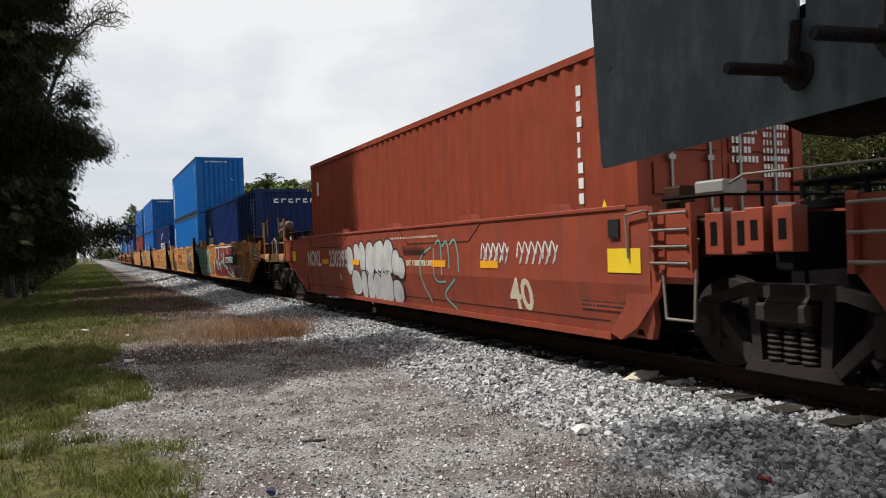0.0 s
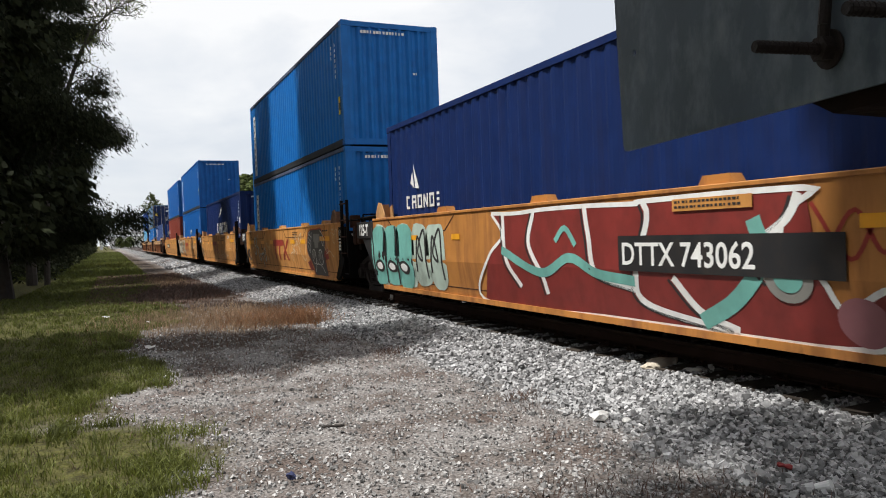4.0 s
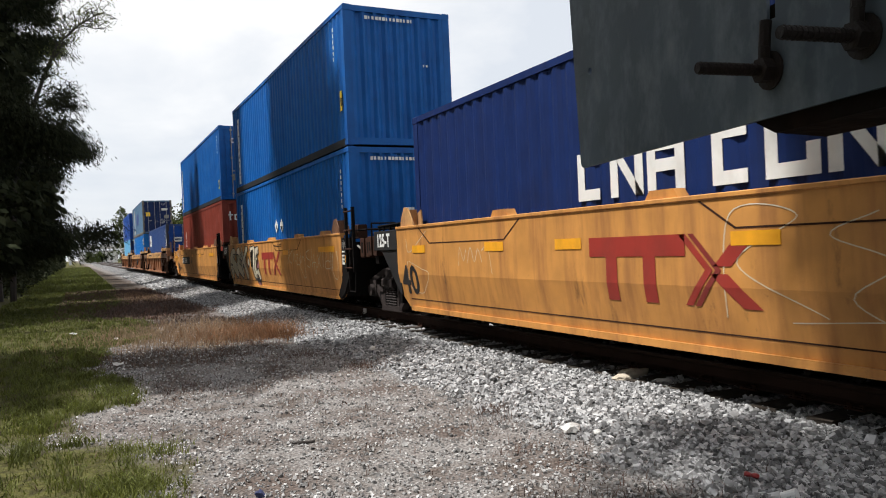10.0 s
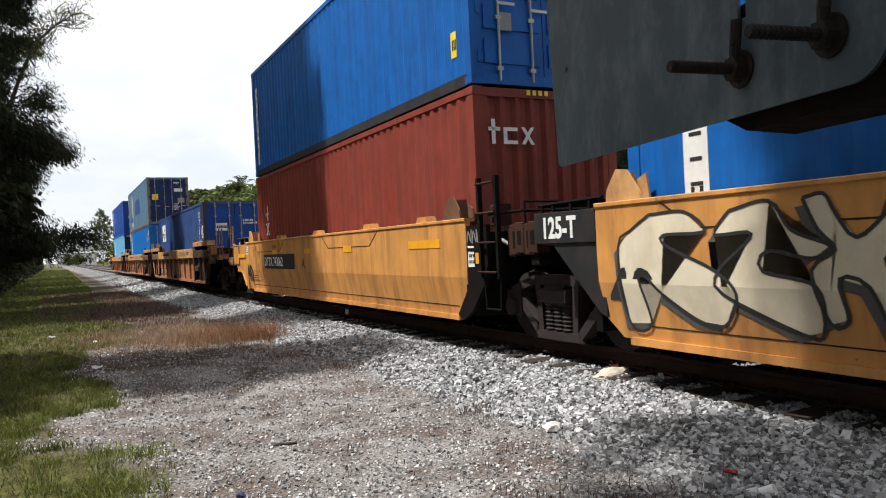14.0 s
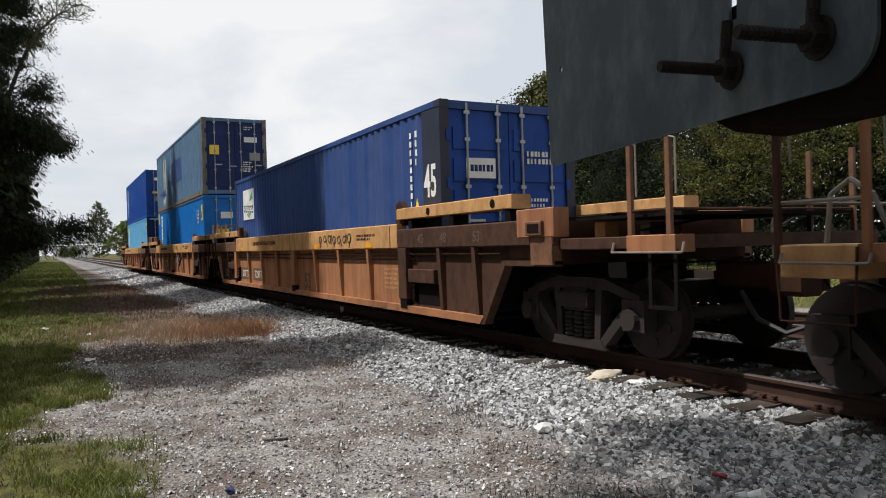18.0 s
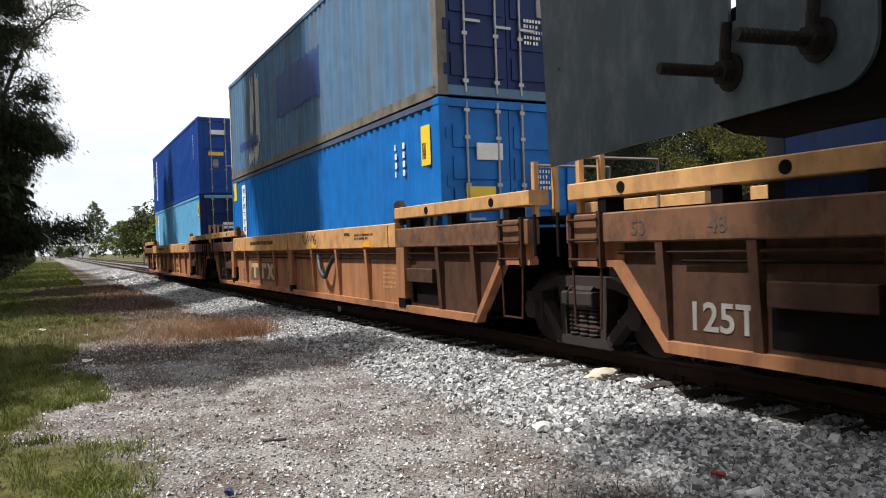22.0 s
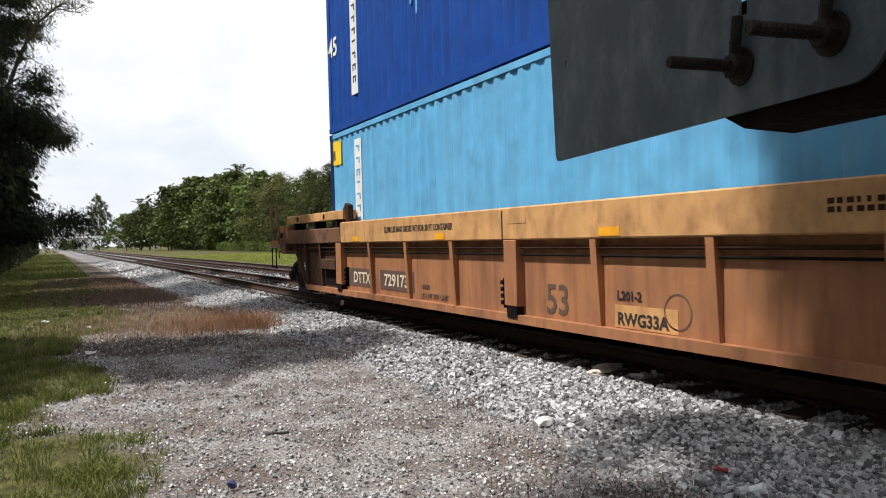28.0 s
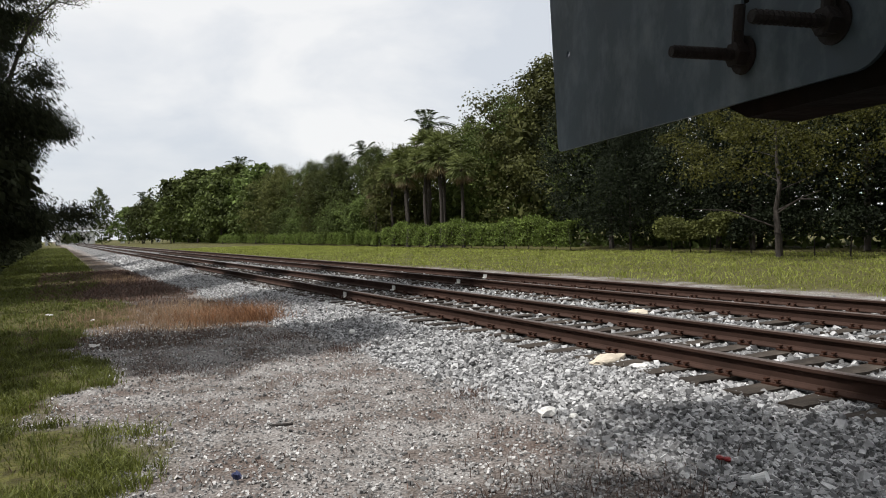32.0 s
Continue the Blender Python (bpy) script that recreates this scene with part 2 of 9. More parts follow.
M["sky_blue"] = mat("light blue container paint", (0.1224, 0.3876, 0.6324), 0.5, dirt=(0.07, 0.22, 0.40), dirt_amt=0.5, streak=True, bump=0.03, fade=0.2, rust=0.3, spec=0.2)
M["rail_dark"] = mat("charcoal rail paint", (0.022, 0.023, 0.027), 0.7, dirt=(0.07, 0.06, 0.05), dirt_amt=0.5, bump=0.04, spec=0.2)
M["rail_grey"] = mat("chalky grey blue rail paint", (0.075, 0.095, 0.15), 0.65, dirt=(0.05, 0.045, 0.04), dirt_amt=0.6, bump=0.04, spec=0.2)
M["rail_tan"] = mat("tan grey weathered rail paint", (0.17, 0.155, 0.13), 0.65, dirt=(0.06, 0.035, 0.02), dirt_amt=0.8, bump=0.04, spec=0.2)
M["chalk"] = mat("pale peeled paint", (0.46, 0.46, 0.41), 0.7, var=0.25, scale=9, dirt=(0.2, 0.21, 0.2), dirt_amt=0.6, streak=True)
M["faint"] = mat("worn brown spray paint", (0.27, 0.125, 0.045), 0.6, var=0.3, scale=6)
M["white"] = mat("white marking paint", (0.78, 0.78, 0.75), 0.55, var=0.1, dirt=(0.4, 0.36, 0.3), dirt_amt=0.4)
M["silver"] = mat("silver paint", (0.55, 0.55, 0.53), 0.45, var=0.15, dirt=(0.25, 0.2, 0.17), dirt_amt=0.5)
M["cream"] = mat("cream spray paint", (0.66, 0.58, 0.43), 0.55, var=0.12, dirt=(0.4, 0.28, 0.14), dirt_amt=0.4)
M["ink"] = mat("black marking paint", (0.022, 0.02, 0.02), 0.55)
M["ttx_red"] = mat("dark red logo paint", (0.30, 0.03, 0.02), 0.5, dirt=(0.14, 0.03, 0.02), dirt_amt=0.4)
M["emblem"] = mat("faded emblem paint", (0.52, 0.36, 0.20), 0.6, var=0.2, dirt=(0.2, 0.09, 0.04), dirt_amt=0.7)
M["soot"] = mat("soot brown panel paint", (0.095, 0.06, 0.042), 0.65, dirt=(0.15, 0.06, 0.03), dirt_amt=0.5)
M["mauve"] = mat("mauve spray paint", (0.30, 0.12, 0.13), 0.5, var=0.15)
M["teal"] = mat("teal spray paint", (0.16, 0.42, 0.36), 0.5, var=0.15, dirt=(0.1, 0.2, 0.17), dirt_amt=0.5)
M["mint"] = mat("pale mint spray paint", (0.45, 0.55, 0.47), 0.5, var=0.15, dirt=(0.2, 0.2, 0.16), dirt_amt=0.5)
M["maroon"] = mat("maroon spray paint", (0.20, 0.025, 0.02), 0.5, dirt=(0.08, 0.015, 0.01), dirt_amt=0.4)
M["charcoal"] = mat("charcoal spray paint", (0.075, 0.07, 0.065), 0.55, var=0.2)
M["ash"] = mat("grey spray paint", (0.24, 0.232, 0.208), 0.55, var=0.2)
M["tan"] = mat("tan tank paint", (0.0735, 0.042, 0.028), 0.65, dirt=RUST, dirt_amt=0.6)
M["reflex"] = mat("amber reflective tape", (0.85, 0.38, 0.02), 0.35, var=0.1, dirt=(0.4, 0.18, 0.03), dirt_amt=0.4)
M["yellow"] = mat("yellow sign paint", (0.85, 0.58, 0.03), 0.45, var=0.08)
M["galv"] = mat("galvanised bar", (0.35, 0.35, 0.336), 0.4, 0.6, var=0.15)
M["wornrail"] = mat("pale handrail", (0.21, 0.1785, 0.147), 0.5, var=0.2, dirt=RUST, dirt_amt=0.5)
M["rubber"] = mat("black hose rubber", (0.015, 0.015, 0.015), 0.6)

# ================= mesh tools =================
def part(name, bm, material, parent, label=""):
    me = bm if isinstance(bm, bpy.types.Mesh) else bpy.data.meshes.new(name)
    if me is not bm:
        bmesh.ops.recalc_face_normals(bm, faces=bm.faces)
        bm.to_mesh(me)
        bm.free()
    if material and not me.materials:
        me.materials.append(material)
    ob = new(name, me)
    ob.parent = parent
    return tagged(ob, label)


def box(bm, x0, x1, y0, y1, z0, z1, c=0.0):
    """A box; c cuts its long edges at 45 degrees in the xz section."""
    if c:
        pts = [(x0 + c, z0), (x1 - c, z0), (x1, z0 + c), (x1, z1 - c), (x1 - c, z1), (x0 + c, z1), (x0, z1 - c), (x0, z0 + c)]
    else:
        pts = [(x0, z0), (x1, z0), (x1, z1), (x0, z1)]
    a = [bm.verts.new((x, y0, z)) for x, z in pts]
    b = [bm.verts.new((x, y1, z)) for x, z in pts]
    n = len(pts)
    bm.faces.new(a)
    bm.faces.new(b[::-1])
    for i in range(n):
        bm.faces.new((a[i], b[i], b[(i + 1) % n], a[(i + 1) % n]))
    return bm


def prism_x(bm, pts, x0, x1):
    """A polygon of (y, z) carried from x0 to x1."""
    a = [bm.verts.new((x0, y, z)) for y, z in pts]
    b = [bm.verts.new((x1, y, z)) for y, z in pts]
    bm.faces.new(a)
    bm.faces.new(b[::-1])
    for i in range(len(pts)):
        bm.faces.new((a[i], b[i], b[(i + 1) % len(pts)], a[(i + 1) % len(pts)]))
    return bm


def rod(bm, p, q, r, n=8, r2=None):
    p, q = Vector(p), Vector(q)
    m = (q - p).to_track_quat("Z", "Y").to_matrix()
    a, b = [], []
    for i in range(n):
        d = m @ Vector((math.cos(2 * math.pi * i / n), math.sin(2 * math.pi * i / n), 0))
        a.append(bm.verts.new(p + d * r))
        b.append(bm.verts.new(q + d * (r if r2 is None else r2)))
    bm.faces.new(a[::-1])
    bm.faces.new(b)
    for i in range(n):
        bm.faces.new((a[i], a[(i + 1) % n], b[(i + 1) % n], b[i]))
    return bm


def pipe(bm, pts, r, n=6):
    for p, q in zip(pts, pts[1:]):
        rod(bm, p, q, r, n)
    return bm


def BM_ring(r, t, spokes=6, n=24):
    """A spoked hand wheel about its own z."""
    bm = bmesh.new()
    pts = [(r * math.cos(2 * math.pi * i / n), r * math.sin(2 * math.pi * i / n), 0) for i in range(n)]
    for i in range(n):
        rod(bm, pts[i], pts[(i + 1) % n], t, 6)
    for i in range(spokes):
        rod(bm, (0, 0, 0.02), pts[i * n // spokes], t * 0.8, 5)
    rod(bm, (0, 0, -0.02), (0, 0, 0.05), 0.035, 10)
    return bm


def BM():
    return bmesh.new()


def empty(name, label, category, group="", x=0.0, y=0.0, z=0.0):
    ob = tagged(new(name), label, category, group)
    ob.location = (x, y, z)
    return ob


def train_thing(name, label, category, y, z=RT, group=""):
    ob = empty(name, label, category, group, XC, y, z)
    MOVERS.append((ob, XC, y, z))
    return ob


TEXTS = {}


def text_mesh(body, size, bold=0.0):
    key = (body, size, bold)
    if key not in TEXTS:
        cu = bpy.data.curves.new("lettering", "FONT")
        cu.body, cu.size, cu.extrude, cu.offset, cu.resolution_u = body, size, 0.0015, bold, 3
        ob = bpy.data.objects.new("lettering", cu)
        TEXTS[key] = bpy.data.meshes.new_from_object(ob)
        bpy.data.objects.remove(ob)
        bpy.data.curves.remove(cu)
    return TEXTS[key].copy()


def side_text(parent, body, size, y, z, x, material, tilt=0.0, sx=1.0, bold=0.0):
    """Lettering on a face that looks towards -x; it starts at y and runs towards -y."""
    ob = part("lettering", text_mesh(body, size, bold), material, parent)
    ob.matrix_local = Matrix(((0, 0, -1, x), (-1, 0, 0, y), (0, 1, 0, z), (0, 0, 0, 1))) @ pose(0, 0, 0, tilt) @ Matrix.Diagonal((sx, 1, 1, 1))
    return ob


def bars(bm, y, z, n, w, h, gap, x, seed=0, vertical=False, face="side"):
    """A row of plain glyph-sized bars; on the side it runs towards -y, on an end towards +x."""
    rnd = random.Random(seed)
    for i in range(n):
        ww = w * rnd.choice((1.0, 1.0, 0.8, 0.55))
        if face == "side":
            a, c = (y, z - i * (h + gap)) if vertical else (y - i * (w + gap), z)
            box(bm, x - 0.003, x, a - ww, a, c, c + h)
        else:
            a = y + i * (w + gap)
            box(bm, a, a + ww, x - 0.003, x, z, z + h)
    return bm


def glyphs(bm, y, z, kinds, w, h, gap, x, s=None):
    """Blocky letter-like signs made of plain bars, running towards -y. Kinds: strokes to draw."""
    s = s or w * 0.24
    for i, k in enumerate(kinds):
        a = y - i * (w + gap)
        b = a - w
        for c in k:
            if c == "l":
                box(bm, x - 0.003, x, a - s, a, z, z + h)
            elif c == "r":
                box(bm, x - 0.003, x, b, b + s, z, z + h)
            elif c == "t":
                box(bm, x - 0.003, x, b + s, a - s, z + h - s, z + h)
            elif c == "b":
                box(bm, x - 0.003, x, b + s, a - s, z, z + s)
            elif c == "m":
                box(bm, x - 0.003, x, b + s, a - s, z + h / 2 - s / 2, z + h / 2 + s / 2)
            elif c == "q":
                box(bm, x - 0.003, x, b, b + s, z, z + h / 2)
            elif c == "d":
                prism_x(bm, [(a, z + h), (a - s, z + h), (b, z), (b + s, z)], x - 0.003, x)
            elif c == "u":
                prism_x(bm, [(b, z + h), (b + s, z + h), (a, z), (a - s, z)], x - 0.003, x)
            elif c == "c":
                box(bm, x - 0.003, x, (a + b) / 2 - s / 2, (a + b) / 2 + s / 2, z, z + h)
    return bm


# ================= painted shapes on the well sides =================
BEND, BOT, HALF = 0.80, 0.27, 1.535


def side_x(z):
    """Outer face of a 40-foot well side at the height z over the rail."""
    return -HALF if z >= BEND else -HALF + (BEND - z) * 0.17


def blob(bm, cy, cz, ry, rz, lift, e=2.6, lean=0.0, wob=0.0, seed=0, n=22):
    """A rounded patch of paint that follows the side."""
    rnd = random.Random(seed)
    ph = [rnd.uniform(0, 6.28) for _ in range(3)]
    rim = []
    for i in range(n):
        t = 2 * math.pi * i / n
        c, s = math.cos(t), math.sin(t)
        k = 1 + wob * (math.sin(2 * t + ph[0]) + 0.7 * math.sin(3 * t + ph[1]) + 0.5 * math.sin(5 * t + ph[2])) / 2
        u = math.copysign(abs(c) ** (2 / e), c) * k
        v = math.copysign(abs(s) ** (2 / e), s) * k
        rim.append((cy + ry * u + lean * rz * v, cz + rz * v))
    rings = []
    for f in (1.0, 0.75, 0.5, 0.25):
        rings.append([bm.verts.new((side_x(cz + (z - cz) * f) - lift, cy + (y - cy) * f, cz + (z - cz) * f)) for y, z in rim])
    mid = bm.verts.new((side_x(cz) - lift, cy, cz))
    for a, b in zip(rings, rings[1:]):
        for i in range(n):
            bm.faces.new((a[i], a[(i + 1) % n], b[(i + 1) % n], b[i]))
    for i in range(n):
        bm.faces.new((rings[-1][i], rings[-1][(i + 1) % n], mid))
    return bm


def stroke(bm, pts, w, lift, flat=None):
    """A sprayed line through points (y, z), smoothed."""
    P = [Vector((p[0], p[1])) for p in pts]
    P = [2 * P[0] - P[1]] + P + [2 * P[-1] - P[-2]]
    line = []
    for i in range(1, len(P) - 2):
        steps = max(3, int((P[i + 1] - P[i]).length / 0.06))
        for k in range(steps):
            t = k / steps
            a, b, c, d = P[i - 1], P[i], P[i + 1], P[i + 2]
            line.append(0.5 * (2 * b + (c - a) * t + (2 * a - 5 * b + 4 * c - d) * t * t + (3 * b - a - 3 * c + d) * t ** 3))
    line.append(P[-2])
    last = None
    for i, p in enumerate(line):
        t = line[min(i + 1, len(line) - 1)] - line[max(i - 1, 0)]
        if t.length < 1e-6:
            continue
        nrm = Vector((-t.y, t.x)).normalized() * w / 2
        now = []
        for q in (p + nrm, p - nrm):
            xx = side_x(q.y) if flat is None else flat
            now.append(bm.verts.new((xx - lift, q.x, q.y)))
        if last:
            bm.faces.new((last[0], last[1], now[1], now[0]))
        last = now
    return bm


def paint_poly(bm, pts, lift):
    """A filled painted outline of (y, z) that follows the bend of the side."""
    f = bm.faces.new([bm.verts.new((0, y, z)) for y, z in pts])
    bmesh.ops.triangulate(bm, faces=[f])
    bmesh.ops.bisect_plane(bm, geom=list(bm.verts) + list(bm.edges) + list(bm.faces), plane_co=(0, 0, BEND), plane_no=(0, 0, 1))
    for v in bm.verts:
        v.co.x = side_x(v.co.z) - lift
    return bm


def letter(th, pts, fill, label="", edge="ink", width=0.03, shade=None, lift=0.010):
    """A sprayed letter shape with an outline and, at will, a drop shade."""
    if shade:
        part("graffiti", paint_poly(BM(), [(y + 0.07, z - 0.06) for y, z in pts], lift - 0.004), M[shade], th)
    part("graffiti", paint_poly(BM(), pts, lift), M[fill], th, label)
    if edge:
        part("graffiti", stroke(BM(), list(pts) + [pts[0]], width, lift + 0.004), M[edge], th)


def stretch(th, f):
    """Lengthens a car along y by the factor f, its trucks and lettering kept as they are."""
    for ob in list(th.children_recursive):
        if "truck" in ob.name or any("truck" in p.name for p in (ob.parent, ob.parent.parent) if p):
            continue
        if ob.matrix_local.to_3x3().to_quaternion().angle > 1e-4 or ob.name.startswith("lettering"):
            ob.location.y *= f
        elif ob.type == "MESH" and ob.data.users == 1:
            for v in ob.data.vertices:
                v.co.y *= f
            ob.location.y *= f


# ================= containers =================
SHARED = {}


def corrugated(length, height, depth=0.024, pitch=0.277, key=None):
    """A trapezoid-ribbed sheet along y, its outer face at x = 0 looking to -x."""
    k = ("corr", round(length, 2), round(height, 2), depth)
    if k in SHARED:
        return SHARED[k].copy()
    n = int(length / pitch)
    y0 = -n * pitch / 2
    prof = [(-length / 2, 0.0)]
    for i in range(n):
        a = y0 + i * pitch
        prof += [(a + 0.035, 0.0), (a + 0.035 + 0.068, depth), (a + 0.035 + 0.068 + 0.07, depth), (a + 0.035 + 0.136 + 0.07, 0.0)]
    prof.append((length / 2, 0.0))
    vs, fs = [], []
    for y, x in prof:
        vs += [(x, y, 0.0), (x, y, height)]
    m = len(prof)
    for y, x in prof:
        vs += [(x + 0.003, y, 0.0), (x + 0.003, y, height)]
    for i in range(m - 1):
        fs.append((2 * i, 2 * i + 1, 2 * i + 3, 2 * i + 2))
        j = 2 * m
        fs.append((j + 2 * i, j + 2 * i + 2, j + 2 * i + 3, j + 2 * i + 1))
    me = bpy.data.meshes.new("corrugated")
    me.from_pydata(vs, [], fs)
    SHARED[k] = me
    return me.copy()


def container(label, length, colour, y, z, front="plain", height=HC, post=None, marks=None, group="containers on the train", leaf=None):
    """A shipping container with its visible end towards -y."""
    th = train_thing("shipping_container", label, "container", y, z, group)
    L, H, W, c = length / 2, height, 1.219, M[colour]
    pc = M[post] if post else c
    # bottom rail darker on stacked blue containers, top rail greyer on bright blue
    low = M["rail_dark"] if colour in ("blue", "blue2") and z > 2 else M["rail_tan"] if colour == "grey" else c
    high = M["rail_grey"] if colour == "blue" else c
    for sx in (-1, 1):
        p = part("side_panel", corrugated(length - 0.30, H - 0.24), c, th)
        p.matrix_local = pose(sx * 1.207, 0, 0.15, 0, 0, 0 if sx < 0 else 180)
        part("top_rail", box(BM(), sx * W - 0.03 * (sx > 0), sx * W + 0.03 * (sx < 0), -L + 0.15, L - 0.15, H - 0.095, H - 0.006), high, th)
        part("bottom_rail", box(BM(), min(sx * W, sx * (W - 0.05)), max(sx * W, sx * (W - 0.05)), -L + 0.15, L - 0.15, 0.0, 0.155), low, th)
        for sy in (-1, 1):
            ya, yb = sorted((sy * L, sy * (L - 0.16)))
            xa, xb = sorted((sx * W, sx * (W - 0.16)))
            part("corner_post", box(BM(), xa, xb, ya + 0.004, yb, 0.12, H - 0.12), pc, th)
            for zz in (0.0, H - 0.118):
                part("corner_casting", box(BM(), xa - 0.003, xb + 0.003, ya - 0.0, yb + 0.02, zz, zz + 0.118, 0.012), pc, th)
    part("roof", box(BM(), -W + 0.04, W - 0.04, -L + 0.05, L - 0.05, H - 0.06, H - 0.02), c, th)
    part("floor", box(BM(), -W + 0.06, W - 0.06, -L + 0.05, L - 0.05, 0.06, 0.15), M["dark"], th)
    for sy in (-1, 1):
        ya, yb = sorted((sy * L, sy * (L - 0.1)))
        part("end_header", box(BM(), -W + 0.165, W - 0.165, ya + 0.005, yb - 0.005, H - 0.13, H - 0.01), c, th)
        part("end_sill", box(BM(), -W + 0.165, W - 0.165, ya + 0.005, yb - 0.005, 0.01, 0.15), c, th)
        if sy > 0 or front == "plain":
            p = part("end_panel", corrugated(2 * W - 0.32, H - 0.28, 0.045, 0.25), c, th)
            p.matrix_local = pose(0, sy * (L - 0.012), 0.15, 0, 0, 90 if sy < 0 else -90)
    if front == "doors":
        for sx in (-1, 1):
            xa, xb = sorted((sx * 0.008, sx * 1.055))
            bm = box(BM(), xa, xb, -L + 0.045, -L + 0.08, 0.155, H - 0.135)
            dc = M[leaf] if leaf else c
            door = part("door", bm, dc, th)
            for r in range(5):
                zz = 0.30 + r * (H - 0.55) / 5
                part("door_panel", box(BM(), xa + 0.07, xb - 0.07, -L + 0.022, -L + 0.045, zz, zz + (H - 0.55) / 5 - 0.14), dc, door)
            for dx in (0.22, 0.76):
                bm = rod(BM(), (sx * dx, -L + 0.0, 0.06), (sx * dx, -L + 0.0, H - 0.04), 0.019, 8)
                for zz in (0.2, 0.9, 1.6, 2.3, H - 0.2):
                    box(bm, sx * dx - 0.045, sx * dx + 0.045, -L - 0.016, -L + 0.02, zz, zz + 0.05)
                part("locking_bar", bm, M["galv"], door, "galvanised locking bar")
                bm = BM()
                box(bm, sx * dx - 0.02, sx * dx + 0.26, -L - 0.035, -L - 0.02, 1.02 + dx * 0.1, 1.06 + dx * 0.1)
                part("door_handle", bm, M["galv"], door)
            for zz in (0.3, 0.95, 1.6, 2.3):
                bm = box(BM(), sx * 1.08 - 0.035, sx * 1.08 + 0.035, -L - 0.012, -L + 0.02, zz, zz + 0.16)
                part("hinge", bm, dc, door)
    if marks:
        marks(th, L, H)
    return th


def mark(th, bm, material, label=""):
    ob = part("marking", bm, M[material], th, label)
    return tagged(ob, kind="stuff") if len(ob.data.polygons) > 20 else ob


def stripe(th, y, z0, z1, seed, width=0.22, ink="ink"):
    """A white upright name plate with plain bars for its writing."""
    mark(th, box(BM(), -1.214, -1.2085, y - width, y, z0, z1), "white", "white upright name panel")
    bm, n = BM(), int((z1 - z0 - 0.15) / 0.22)
    rnd = random.Random(seed)
    for i in range(n):
        a = z1 - 0.12 - i * 0.22
        s = width * 0.5
        box(bm, -1.217, -1.214, y - width * 0.76, y - width * 0.76 + s, a - 0.035, a)
        if rnd.random() < 0.7:
            box(bm, -1.217, -1.214, y - width * 0.76, y - width * 0.62, a - 0.12, a - 0.04)
        if rnd.random() < 0.6:
            box(bm, -1.217, -1.214, y - width * 0.4, y - width * 0.26, a - 0.12, a - 0.04)
    mark(th, bm, ink)


def number_column(th, y, z, n, seed, material="white", w=0.07, h=0.10):
    mark(th, bars(BM(), y, z, n, w, h, 0.045, -1.2105, seed, True), material)


def end_lines(th, x, z, rows, n, L, seed, w=0.035, h=0.05, material="white"):
    bm = BM()
    for r in range(rows):
        bars(bm, x, z - r * (h + 0.035), n - (r * 7 + seed) % 3, w, h, 0.02, -L - 0.004, seed + r, face="end")
    mark(th, bm, material)


def yellow_tag(th, y, z, w=0.2, h=0.28):
    mark(th, box(BM(), -1.2135, -1.2085, y - w, y, z, z + h), "yellow", "yellow caution label")
    mark(th, bars(BM(), y - 0.04, z + 0.1, 3, 0.03, h * 0.4, 0.015, -1.2135, 3), "ink")


def diamond(th, y, z, r=0.19, seed=0):
    mark(th, prism_x(BM(), [(y, z + r), (y - r, z), (y, z - r), (y + r, z)], -1.2135, -1.2085), "white", "white diamond placard")
    bm = BM()
    prism_x(bm, [(y - r * 0.72, z - r * 0.12), (y + r * 0.72, z - r * 0.12), (y, z - r * 0.85)] if seed else
            [(y - r * 0.3, z - r * 0.5), (y + r * 0.35, z - r * 0.35), (y + r * 0.1, z + r * 0.2), (y - r * 0.15, z + r * 0.05)], -1.2155, -1.2135)
    mark(th, bm, "ink")


def plain_front_marks(th, L, seed):
    end_lines(th, -0.75, 2.62, 1, 14, L, seed, 0.06, 0.07)
    end_lines(th, 0.55, 1.7, 1, 2, L, seed + 3, 0.05, 0.05)


def marks_orange(th, L, H):
    mark(th, bars(BM(), -5.1, 2.42, 11, 0.09, 0.12, 0.055, -1.2105, 4, True), "white")
    mark(th, prism_x(BM(), [(-5.42, 0.95), (-5.68, 0.95), (-5.55, 1.22)], -1.2135, -1.2085), "yellow", "yellow warning triangle")
    mark(th, prism_x(BM(), [(-5.50, 0.99), (-5.60, 0.99), (-5.55, 1.12)], -1.2150, -1.2135), "ink")
    mark(th, box(BM(), -1.2135, -1.2085, L - 0.62, L - 0.48, 2.1, 2.42), "white", "white placard")
    end_lines(th, 0.1, 2.0, 5, 7, L, 5, 0.04, 0.07)
    end_lines(th, 0.58, 2.05, 8, 8, L, 8, 0.035, 0.055)


